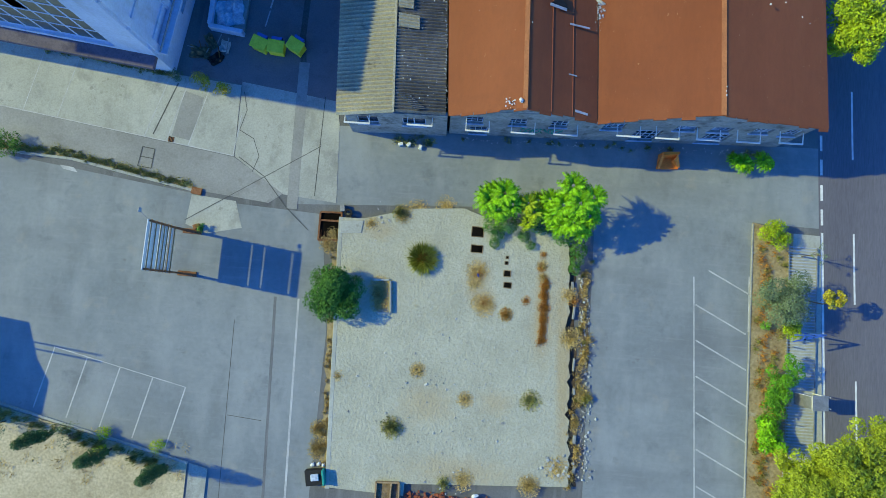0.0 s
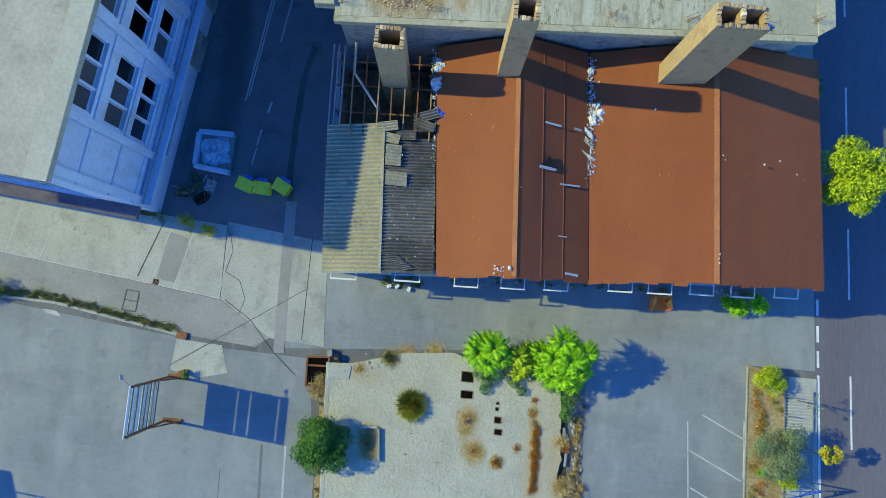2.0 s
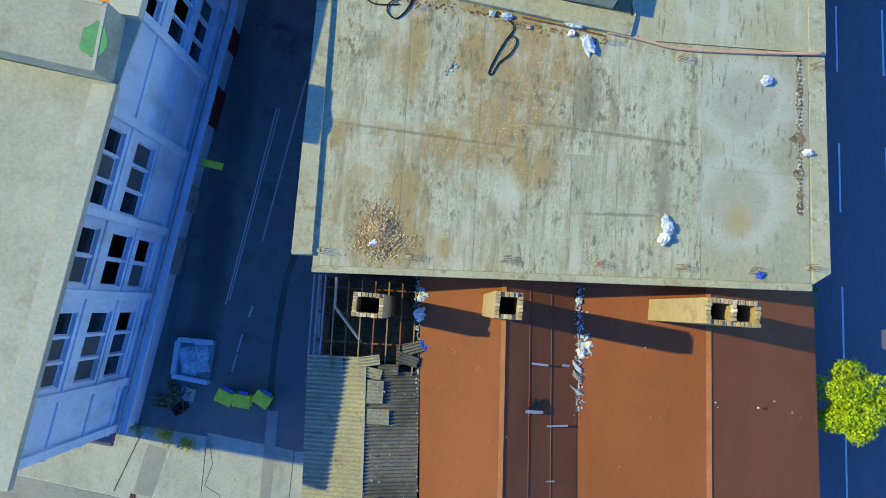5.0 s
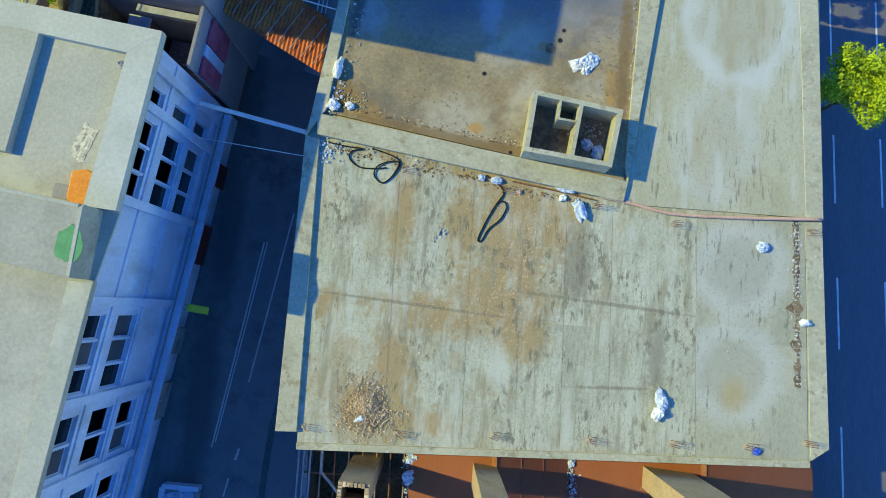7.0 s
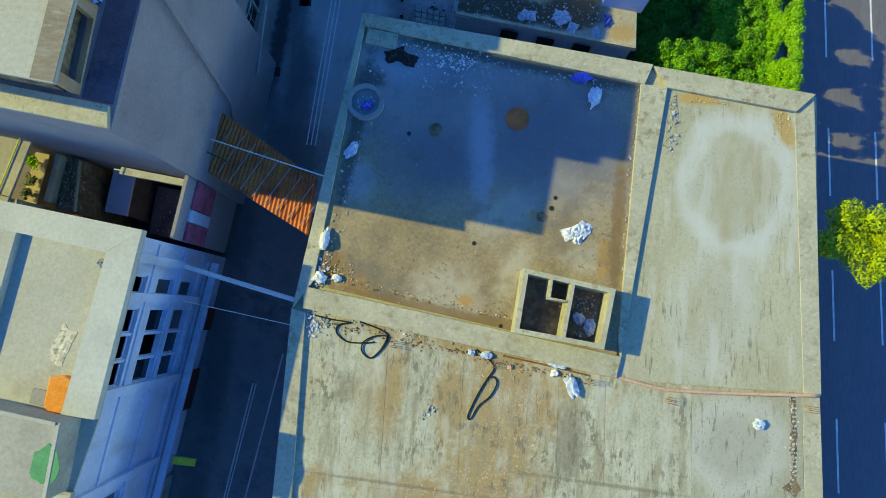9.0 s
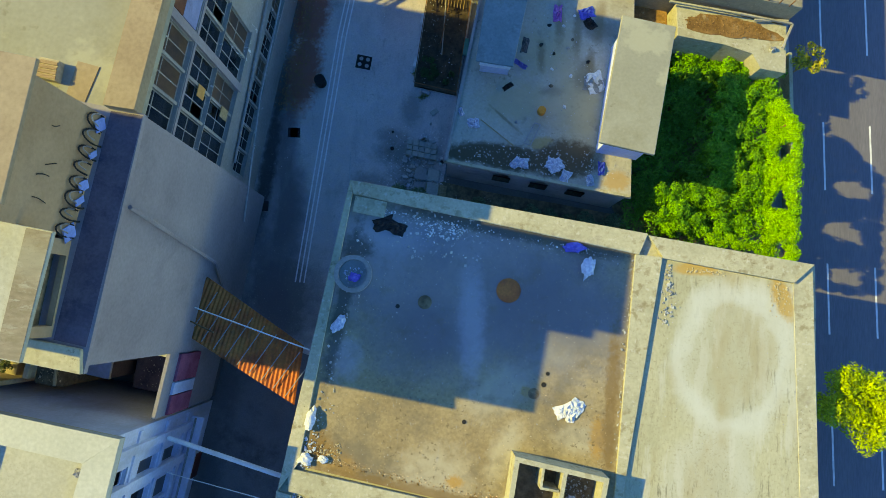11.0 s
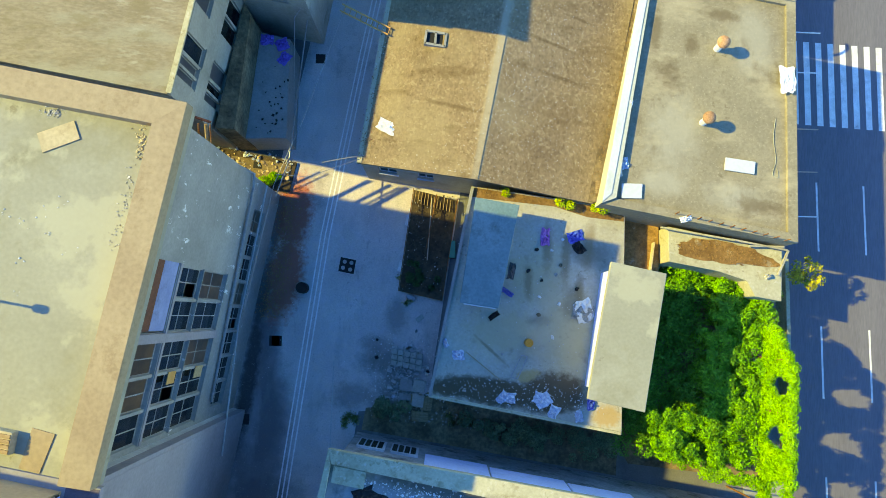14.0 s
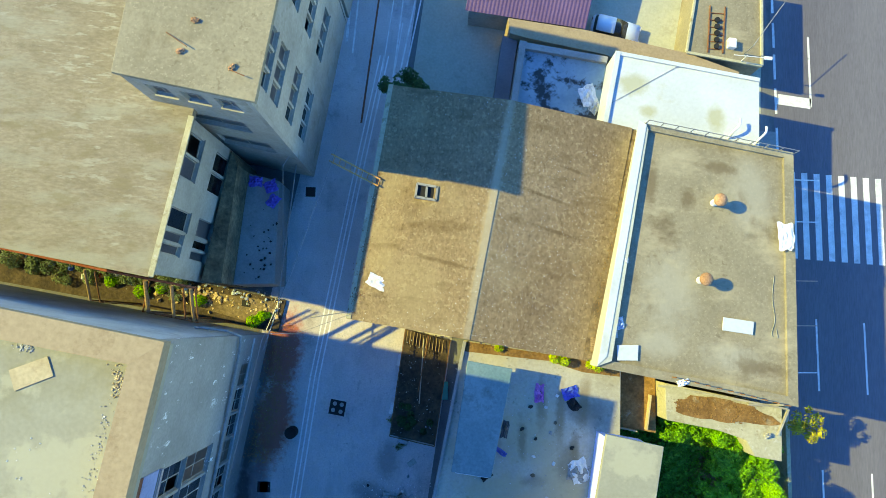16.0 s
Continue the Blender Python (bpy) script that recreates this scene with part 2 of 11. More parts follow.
mat("rubble", ((0.50, 0.35, 0.19), (0.70, 0.53, 0.34)), scale=1, fine=10, grain=0.25, island=0.35)
mat("rubble_grey", ((0.30, 0.30, 0.29), (0.48, 0.48, 0.46)), scale=1, fine=10, grain=0.25, island=0.3)
mat("plaster_tan", ((0.40, 0.33, 0.21), (0.50, 0.42, 0.28)), scale=0.6, fine=6, stain=(0.32, 0.25, 0.16), stain_scale=0.9, grain=0.12)
mat("sack_white", ((0.62, 0.63, 0.64), (0.76, 0.77, 0.78)), scale=2, fine=6, bump=0.7, bump_dist=0.05, stain=(0.42, 0.42, 0.42), stain_scale=2.5, grain=0.12)
mat("sack_blue", ((0.36, 0.44, 0.58), (0.58, 0.63, 0.70)), scale=3, fine=6, bump=0.7, bump_dist=0.05, grain=0.15)
mat("plaster_umber", ((0.35, 0.235, 0.14), (0.42, 0.295, 0.185)), scale=0.3, fine=6, stain=(0.27, 0.185, 0.12), stain_scale=0.4, stain_at=(0.55, 0.8), grain=0.1)
mat("plum_dark", ((0.10, 0.085, 0.12), (0.15, 0.13, 0.165)), scale=0.6, fine=7, stain=(0.06, 0.055, 0.09), stain_scale=0.8, stain_at=(0.52, 0.7), grain=0.15)
mat("brick_tan", ((0.34, 0.23, 0.12), (0.50, 0.36, 0.20)), scale=1.5, fine=8, stain=(0.32, 0.14, 0.07), stain_scale=1.2, stain_at=(0.55, 0.7), grain=0.2)
mat("plaster_chimney", ((0.38, 0.27, 0.15), (0.48, 0.35, 0.20)), scale=0.6, fine=7, stain=(0.27, 0.16, 0.085), stain_scale=0.6, stain_at=(0.5, 0.7), grain=0.15)
mat("paint_sky", ((0.50, 0.58, 0.86), (0.56, 0.64, 0.92)), scale=0.5, fine=6, stain=(0.40, 0.45, 0.60), stain_scale=0.8, stain_at=(0.55, 0.75), grain=0.08)
mat("sheet_vermilion", ((0.42, 0.085, 0.025), (0.62, 0.17, 0.04)), rough=0.6, scale=0.8, fine=6, bump=0.2, stain=(0.24, 0.06, 0.03), stain_scale=0.7, stain_at=(0.55, 0.72), grain=0.2)
mat("cloth_orange", ((0.72, 0.24, 0.03), (0.80, 0.30, 0.05)), rough=0.8, scale=2, fine=6, bump=0.4, grain=0.15)
mat("tarp_blue", ((0.02, 0.06, 0.42), (0.05, 0.13, 0.60)), rough=0.6, scale=2, fine=6, bump=0.6, bump_dist=0.05, grain=0.2)
mat("cloth_purple", ((0.34, 0.08, 0.36), (0.55, 0.20, 0.52)), scale=2, fine=6, bump=0.6, bump_dist=0.05, grain=0.2)
mat("plastic_yellow", ((0.62, 0.60, 0.04), (0.75, 0.72, 0.07)), rough=0.5, scale=2, fine=8, grain=0.08)
mat("plastic_blue", ((0.04, 0.10, 0.40), (0.06, 0.15, 0.50)), rough=0.5, grain=0.1)
mat("plastic_green", ((0.06, 0.24, 0.09), (0.09, 0.32, 0.13)), rough=0.6, scale=1.5, fine=8, grain=0.15)
mat("plastic_teal", ((0.02, 0.25, 0.20), (0.04, 0.32, 0.26)), rough=0.5, grain=0.1)
mat("paint_orange", ((0.78, 0.20, 0.03), (0.88, 0.27, 0.045)), rough=0.5, scale=1.5, fine=8, grain=0.12)
mat("timber_orange", ((0.55, 0.27, 0.08), (0.68, 0.36, 0.13)), scale=1, fine=9, grain=0.1)
mat("timber", ((0.26, 0.17, 0.09), (0.40, 0.28, 0.16)), scale=1.5, fine=12, stretch=(1, 6, 6), grain=0.2)
mat("paint_rust_red", ((0.22, 0.06, 0.03), (0.34, 0.10, 0.05)), scale=1, fine=8, grain=0.2)
mat("lid_rust", ((0.36, 0.13, 0.045), (0.50, 0.20, 0.07)), rough=0.8, scale=2, fine=10, grain=0.2)
mat("door_red", ((0.14, 0.02, 0.02), (0.20, 0.035, 0.03)), rough=0.6, scale=1.5, fine=8, grain=0.15)
mat("panel_rusty", ((0.13, 0.05, 0.03), (0.19, 0.08, 0.05)), rough=0.7, scale=0.8, fine=7, stain=(0.07, 0.035, 0.025), stain_scale=0.8, stain_at=(0.52, 0.7), grain=0.2)
mat("panel_plum", ((0.30, 0.06, 0.11), (0.42, 0.11, 0.17)), scale=1.2, fine=8, grain=0.15)
mat("cloth_cream", ((0.52, 0.48, 0.36), (0.66, 0.62, 0.48)), scale=3, fine=9, stain=(0.36, 0.33, 0.24), stain_scale=4, stain_at=(0.52, 0.56), grain=0.15)
mat("paint_azure", ((0.13, 0.26, 0.62), (0.18, 0.33, 0.72)), scale=1.5, fine=8, grain=0.12)
mat("board_blue", ((0.17, 0.23, 0.42), (0.22, 0.29, 0.50)), scale=0.8, fine=6, stain=(0.14, 0.17, 0.26), stain_scale=0.7, grain=0.1)
mat("pipe_pink", ((0.50, 0.30, 0.22), (0.60, 0.38, 0.29)), scale=1, fine=8, grain=0.12)
mat("car_blue_white", ((0.62, 0.68, 0.76), (0.66, 0.72, 0.80)), rough=0.25, spec=0.5, bump=0, grain=0.03)
mat("bark", ((0.10, 0.075, 0.05), (0.19, 0.15, 0.10)), scale=3, fine=14, grain=0.3)
for key, a, b in (("leaf_bright", (0.15, 0.38, 0.008), (0.28, 0.54, 0.014)), ("leaf_lime", (0.26, 0.36, 0.012), (0.42, 0.52, 0.02)),
                  ("leaf_green", (0.04, 0.125, 0.018), (0.08, 0.21, 0.03)), ("leaf_dark", (0.025, 0.07, 0.02), (0.05, 0.115, 0.03)),
                  ("leaf_olive", (0.10, 0.15, 0.07), (0.19, 0.25, 0.13)), ("leaf_yellow", (0.34, 0.30, 0.02), (0.50, 0.42, 0.04)),
                  ("leaf_shrub", (0.075, 0.225, 0.012), (0.155, 0.36, 0.02)), ("grass_green", (0.22, 0.25, 0.035), (0.36, 0.37, 0.07)), ("grass_dry", (0.44, 0.31, 0.11), (0.60, 0.45, 0.19)), ("grass_rust", (0.36, 0.16, 0.035), (0.52, 0.26, 0.06)),
                  ("grass_olive", (0.20, 0.20, 0.06), (0.34, 0.33, 0.11)), ("vine_lit", (0.085, 0.27, 0.012), (0.18, 0.44, 0.022)), ("leaf_ground", (0.06, 0.20, 0.018), (0.12, 0.32, 0.03)), ("creeper_lime", (0.125, 0.335, 0.012), (0.225, 0.46, 0.02)), ("leaf_feather", (0.22, 0.28, 0.015), (0.36, 0.42, 0.03))):
    mat(key, (a, b), rough=0.6, scale=1.3, fine=5, bump=0, grain=0.15, island=0.35, spec=0.25)


def add_rings(m, rings, strength=0.5, rim_at=(0.95, 1.25, 1.38, 1.75), middle=0.5):
    """Dried puddles: soft rings (x, y, rx, ry, colour of the rim, colour of the middle) over the base colour."""
    n, l = m.node_tree.nodes, m.node_tree.links
    bsdf = n["Principled BSDF"]
    for x, y, rx, ry, rim, mid in rings:
        co = n.new("ShaderNodeTexCoord")
        mp = n.new("ShaderNodeMapping")
        mp.vector_type = 'TEXTURE'
        mp.inputs["Location"].default_value, mp.inputs["Scale"].default_value = (x, y, 10.5), (rx, ry, 60)
        l.new(co.outputs["Object"], mp.inputs["Vector"])
        ns = n.new("ShaderNodeTexNoise")
        ns.inputs["Scale"].default_value, ns.inputs["Detail"].default_value = 1.6, 5
        l.new(mp.outputs[0], ns.inputs["Vector"])
        ln = n.new("ShaderNodeVectorMath")
        ln.operation = 'LENGTH'
        l.new(mp.outputs[0], ln.inputs[0])
        ad = n.new("ShaderNodeMath")
        ad.operation = 'MULTIPLY_ADD'
        ad.inputs[1].default_value = 0.7
        l.new(ns.outputs["Fac"], ad.inputs[0])
        l.new(ln.outputs["Value"], ad.inputs[2])
        for pos, col in ((rim_at, rim), ((-1.0, -0.9, 1.0, 1.3), mid)):
            rp = n.new("ShaderNodeValToRGB")
            cr = rp.color_ramp
            sc = n.new("ShaderNodeMath")
            sc.operation = 'DIVIDE'
            sc.inputs[1].default_value = 2.0
            l.new(ad.outputs[0], sc.inputs[0])
            while len(cr.elements) < 4:
                cr.elements.new(0.5)
            for e, p_, v in zip(cr.elements, pos, (0, 1, 1, 0) if col is rim else (1, 1, 1, 0)):
                e.position, e.color = max(0.0, p_ / 2), (v, v, v, 1)
            l.new(sc.outputs[0], rp.inputs["Fac"])
            mx = n.new("ShaderNodeMixRGB")
            mx.inputs["Color2"].default_value = (*col, 1)
            k = n.new("ShaderNodeMath")
            k.operation = 'MULTIPLY'
            k.inputs[1].default_value = strength if col is rim else middle
            l.new(rp.outputs["Color"], k.inputs[0])
            l.new(k.outputs[0], mx.inputs["Fac"])
            old = bsdf.inputs["Base Color"].links[0].from_socket
            l.new(old, mx.inputs["Color1"])
            l.new(mx.outputs["Color"], bsdf.inputs["Base Color"])


def layer(m, colour, scale, at, k=1.0, mask=None, stretch=(1, 1, 1), detail=6, rough=0.6):
    """A second tone over the base colour: stretched noise between two levels, kept to where a broader noise is high."""
    n, l = m.node_tree.nodes, m.node_tree.links
    bsdf = n["Principled BSDF"]
    co = n.new("ShaderNodeTexCoord")
    mp = n.new("ShaderNodeMapping")
    mp.inputs["Scale"].default_value, mp.inputs["Location"].default_value = stretch, (scale * 7.3, scale * 3.1, 0)
    l.new(co.outputs["Object"], mp.inputs["Vector"])
    fac = None
    for vec, sc, (lo, hi), det in ((mp.outputs[0], scale, at, detail),) + (((co.outputs["Object"], mask[0], mask[1:], 3),) if mask else ()):
        ns = n.new("ShaderNodeTexNoise")
        ns.inputs["Scale"].default_value, ns.inputs["Detail"].default_value, ns.inputs["Roughness"].default_value = sc, det, rough
        l.new(vec, ns.inputs["Vector"])
        mr = n.new("ShaderNodeMapRange")
        mr.inputs["From Min"].default_value, mr.inputs["From Max"].default_value = lo, hi
        mr.inputs["To Max"].default_value = k if fac is None else 1.0
        l.new(ns.outputs["Fac"], mr.inputs["Value"])
        if fac is None:
            fac = mr.outputs["Result"]
        else:
            mu = n.new("ShaderNodeMath")
            mu.operation = 'MULTIPLY'
            l.new(fac, mu.inputs[0])
            l.new(mr.outputs["Result"], mu.inputs[1])
            fac = mu.outputs[0]
    mx = n.new("ShaderNodeMixRGB")
    mx.inputs["Color2"].default_value = (*colour, 1)
    l.new(fac, mx.inputs["Fac"])
    l.new(bsdf.inputs["Base Color"].links[0].from_socket, mx.inputs["Color1"])
    l.new(mx.outputs["Color"], bsdf.inputs["Base Color"])


def blots(m, colour, spots, k=0.7, soft=0.5, ragged=0.8, grain_scale=1.5):
    """Soft ragged-edged spots (x, y, rx, ry, degrees): washed-out stains and painted shade."""
    n, l = m.node_tree.nodes, m.node_tree.links
    bsdf = n["Principled BSDF"]
    co = n.new("ShaderNodeTexCoord")
    ns = n.new("ShaderNodeTexNoise")
    ns.inputs["Scale"].default_value, ns.inputs["Detail"].default_value, ns.inputs["Roughness"].default_value = grain_scale, 7, 0.65
    l.new(co.outputs["Object"], ns.inputs["Vector"])
    best = None
    for x, y, rx, ry, turn in spots:
        mp = n.new("ShaderNodeMapping")
        mp.vector_type = 'TEXTURE'
        mp.inputs["Location"].default_value, mp.inputs["Scale"].default_value, mp.inputs["Rotation"].default_value = (x, y, 10), (rx, ry, 200), (0, 0, radians(turn))
        l.new(co.outputs["Object"], mp.inputs["Vector"])
        ln = n.new("ShaderNodeVectorMath")
        ln.operation = 'LENGTH'
        l.new(mp.outputs[0], ln.inputs[0])
        if best is None:
            best = ln.outputs["Value"]
        else:
            mi = n.new("ShaderNodeMath")
            mi.operation = 'SMOOTH_MIN'
            mi.inputs[2].default_value = 0.3
            l.new(best, mi.inputs[0])
            l.new(ln.outputs["Value"], mi.inputs[1])
            best = mi.outputs[0]
    ad = n.new("ShaderNodeMath")
    ad.operation = 'MULTIPLY_ADD'
    ad.inputs[1].default_value = ragged * 2
    l.new(ns.outputs["Fac"], ad.inputs[0])
    l.new(best, ad.inputs[2])
    mr = n.new("ShaderNodeMapRange")
    mr.inputs["From Min"].default_value, mr.inputs["From Max"].default_value = 1 + ragged - soft / 2, 1 + ragged + soft / 2
    mr.inputs["To Min"].default_value, mr.inputs["To Max"].default_value = k, 0
    l.new(ad.outputs[0], mr.inputs["Value"])
    mx = n.new("ShaderNodeMixRGB")
    mx.inputs["Color2"].default_value = (*colour, 1)
    l.new(mr.outputs["Result"], mx.inputs["Fac"])
    l.new(bsdf.inputs["Base Color"].links[0].from_socket, mx.inputs["Color1"])
    l.new(mx.outputs["Color"], bsdf.inputs["Base Color"])


mat("field_pale", ((0.37, 0.355, 0.24), (0.44, 0.42, 0.295)), scale=0.25, fine=5, stain=(0.33, 0.29, 0.185), stain_scale=0.3, stain_at=(0.57, 0.74), grain=0.1, stretch=(1.3, 0.6, 1))
add_rings(M["field_pale"], [(17.9, 59.2, 3.0, 4.4, (0.50, 0.51, 0.45), (0.37, 0.365, 0.285)), (16.5, 50.5, 2.4, 3.2, (0.46, 0.46, 0.40), (0.42, 0.41, 0.34))])
mat("slab_pale", ((0.335, 0.325, 0.235), (0.405, 0.39, 0.285)), scale=0.25, fine=5, stain=(0.31, 0.285, 0.19), stain_scale=0.3, stain_at=(0.57, 0.74), grain=0.1, stretch=(1.3, 0.6, 1))
add_rings(M["slab_pale"], [(18.6, 42.6, 2.6, 2.6, (0.50, 0.505, 0.47), (0.36, 0.355, 0.32)), (18.4, 36.0, 2.6, 2.6, (0.50, 0.505, 0.47), (0.355, 0.345, 0.28))])

# washed mud, mould and wear, with shade put into the colour in places
MOULD, MUD = (0.15, 0.14, 0.095), (0.36, 0.255, 0.115)
blots(M["panel_mould"], MUD, [(3.9, 44.0, 2.3, 4.6, 4), (3.3, 39.6, 3.2, 2.2, 0), (-1.0, 38.0, 4.0, 1.2, -6), (-2.9, 34.5, 1.3, 3.4, 15), (-4.2, 31.6, 2.6, 2.0, 0), (5.0, 37.3, 1.6, 1.8, 0), (-3.3, 44.6, 0.9, 3.2, 0), (1.0, 47.6, 8, 0.8, -6), (-7.3, 38, .8, 1.2, 0), (-1.0, 31.2, 2.4, 0.9, 5), (6.6, 44.6, 1.6, 2.6, 0), (0.6, 43.8, 1.2, 2.6, 0)], 0.9, 0.7, 1.1, 2.2)
layer(M["panel_mould"], (0.36, 0.27, 0.14), 0.3, (0.53, 0.66), 0.6, None, (1.0, 0.7, 1), 8, 0.68)
layer(M["panel_mould"], (0.20, 0.18, 0.12), 7.0, (0.53, 0.64), 0.45)
layer(M["slab_pale"], (0.22, 0.20, 0.14), 6.0, (0.55, 0.66), 0.35)
layer(M["field_pale"], (0.22, 0.19, 0.12), 6.0, (0.55, 0.66), 0.4)
layer(M["roof_red"], (0.42, 0.24, 0.15), 3.2, (0.70, 0.74), 0.5)
layer(M["roof_red"], (0.15, 0.045, 0.022), 1.2, (0.58, 0.72), 0.18, None, (2.5, 0.3, 1))
layer(M["roof_red"], (0.27, 0.095, 0.04), 0.5, (0.52, 0.7), 0.3, None, (1.4, 0.4, 1))
layer(M["roof_grey"], (0.40, 0.35, 0.25), 5.0, (0.58, 0.66), 0.5)
layer(M["roof_grey"], (0.13, 0.10, 0.065), 2.4, (0.58, 0.66), 0.5, (0.25, 0.48, 0.6))
layer(M["gravel_pad"], (0.22, 0.205, 0.16), 3.4, (0.60, 0.68), 0.45)
blots(M["roof_grey"], (0.36, 0.345, 0.285), [(14.2, 91.2, 1.6, 2.6, 0), (19.6, 98.4, 1.4, 2.4, 10), (13.6, 87.8, 1.5, .9, 0), (18.6, 87.2, 1.8, .8, -8)], 0.6, 0.9, 0.8, 1.2)
blots(M["roof_grey"], (0.125, 0.09, 0.05), [(13.6, 95.6, .9, 1.3, 20), (17.3, 100.4, 1.2, .4, -8), (20.6, 86.6, 1.6, .45, -7), (12.6, 98.8, .4, 1.6, 0), (15.2, 98.0, .5, .7, 0)], 0.65, 0.8, 0.9, 2.5)
layer(M["roof_mottled"], (0.17, 0.15, 0.09), 3.0, (0.60, 0.68), 0.5)
layer(M["panel_mould"], MOULD, 1.9, (0.525, 0.57), 0.75, (0.3, 0.47, 0.58), (1.5, 0.6, 1), 7, 0.66)
layer(M["panel_mould"], (0.24, 0.22, 0.15), 0.7, (0.54, 0.68), 0.4, None, (2.6, 0.22, 1), 6)
layer(M["panel_mould"], (0.50, 0.505, 0.42), 0.5, (0.52, 0.68), 0.7, None, (1.6, 0.5, 1))
layer(M["panel_mould"], (0.26, 0.235, 0.15), 0.9, (0.54, 0.66), 0.65, None, (2.2, 0.25, 1), 5)
layer(M["panel_mould"], (0.16, 0.14, 0.09), 3.2, (0.56, 0.62), 0.7, (0.35, 0.48, 0.6), (2.0, 0.35, 1), 8, 0.7)
blots(M["panel_mould"], (0.17, 0.15, 0.10), [(10.5, 39.6, 5.5, .12, -3), (-2.0, 38.5, 6, .10, -3), (11, 34.4, 2.5, .10, 3), (8.2, 42.0, 1.0, 2.4, 0), (13.5, 36.5, .6, 2.2, 0), (-6.2, 44.0, .5, 1.0, 0)], 0.6, 0.9, 1.2, 3.0)
layer(M["slab_pale"], MOULD, 1.8, (0.57, 0.62), 0.7, (0.25, 0.46, 0.6), (2.2, 0.4, 1), 7, 0.68)
blots(M["slab_pale"], (0.40, 0.30, 0.12), [(18.5, 34.6, .7, 1.0, 0)], 0.6, 1.2, 0.4)
layer(M["field_pale"], MOULD, 1.6, (0.56, 0.62), 0.7, (0.22, 0.46, 0.6), (2.6, 0.35, 1), 7, 0.68)
layer(M["field_pale"], (0.52, 0.52, 0.46), 0.5, (0.54, 0.64), 0.5, None, (2.0, 0.4, 1), 6)
layer(M["field_pale"], (0.36, 0.30, 0.17), 0.35, (0.52, 0.72), 0.6, None, (1.4, 0.6, 1))
blots(M["field_pale"], (0.48, 0.485, 0.42), [(18.6, 53.6, .6, 3.5, 8)], 0.45, 0.9, 0.7)
add_rings(M["field_pale"], [(17.9, 59.3, 3.7, 4.3, (0.52, 0.54, 0.50), (0.37, 0.36, 0.27))], 0.55, (1.10, 1.22, 1.32, 1.52), 0.15)
blots(M["field_pale"], (0.45, 0.30, 0.10), [(20.9, 63.3, .6, 1.4, 20), (15.2, 64.7, 1.4, .4, 0)], 0.9, 0.5, 0.6)
blots(M["roof_ochre"], (0.45, 0.41, 0.31), [(-0.5, 50.3, 2.2, 1.8, 20), (6.6, 58.7, 1.0, .8, 0), (3.2, 56.0, 2.4, 1.2, 40), (8.5, 53.5, 1.6, .9, 0), (3.8, 52.2, .8, 1.8, -20)], 0.65, 0.8, 0.7)
blots(M["roof_ochre"], (0.42, 0.44, 0.42), [(1.0, 60.5, .8, 3.4, 5), (-5.2, 64.5, 2.2, 2.2, 0), (-1.5, 65.3, 3.4, 1.0, -5)], 0.6, 0.8, 0.6)
blots(M["roof_ochre"], (0.42, 0.23, 0.05), [(4.9, 56.1, .32, .3, 0), (5.4, 60.2, .4, .5, 0), (0.9, 50.2, .5, .35, 0), (-6.6, 51.0, 1.9, .7, -30), (9.6, 53.6, .5, 1.2, 0)], 0.75, 0.7, 0.9, 5)
layer(M["roof_ochre"], (0.13, 0.115, 0.09), 0.35, (0.50, 0.66), 0.6, None, (1, 1, 1), 8, 0.65)
layer(M["roof_ochre"], (0.46, 0.46, 0.42), 1.6, (0.62, 0.70), 0.6, (0.2, 0.5, 0.62))
layer(M["roof_ochre"], (0.11, 0.085, 0.05), 4.0, (0.60, 0.66), 0.7, (0.35, 0.42, 0.6))
layer(M["roof_ochre"], (0.50, 0.46, 0.36), 5.0, (0.66, 0.70), 0.7)
# the northern part's shade painted in: grey-blue ground, darker and paler patches
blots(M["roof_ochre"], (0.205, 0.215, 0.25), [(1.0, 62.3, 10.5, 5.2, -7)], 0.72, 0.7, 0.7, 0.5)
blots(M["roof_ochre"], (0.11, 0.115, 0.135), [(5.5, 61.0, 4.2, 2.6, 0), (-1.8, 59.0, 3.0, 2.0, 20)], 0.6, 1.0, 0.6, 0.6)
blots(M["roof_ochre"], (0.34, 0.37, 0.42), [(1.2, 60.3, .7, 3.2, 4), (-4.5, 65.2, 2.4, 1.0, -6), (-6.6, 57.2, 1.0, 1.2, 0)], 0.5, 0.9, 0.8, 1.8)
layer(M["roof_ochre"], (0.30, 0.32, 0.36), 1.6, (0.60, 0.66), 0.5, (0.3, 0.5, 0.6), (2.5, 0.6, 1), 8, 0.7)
# darker along the inside of the rear and west beams
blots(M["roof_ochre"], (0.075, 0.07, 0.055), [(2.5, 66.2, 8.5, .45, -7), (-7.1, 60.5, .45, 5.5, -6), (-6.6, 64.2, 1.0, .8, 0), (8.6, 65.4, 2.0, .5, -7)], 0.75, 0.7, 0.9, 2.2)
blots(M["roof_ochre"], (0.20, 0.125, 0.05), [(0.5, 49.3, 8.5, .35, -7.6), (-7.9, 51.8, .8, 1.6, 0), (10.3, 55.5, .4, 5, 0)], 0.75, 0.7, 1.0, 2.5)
layer(M["roof_ochre"], (0.17, 0.125, 0.07), 1.0, (0.52, 0.72), 0.6, (0.3, 0.42, 0.62))
layer(M["parapet"], (0.24, 0.195, 0.105), 2.2, (0.52, 0.62), 0.7, (0.5, 0.42, 0.6))
layer(M["parapet"], (0.15, 0.13, 0.08), 5.0, (0.60, 0.66), 0.6, (0.6, 0.5, 0.62))
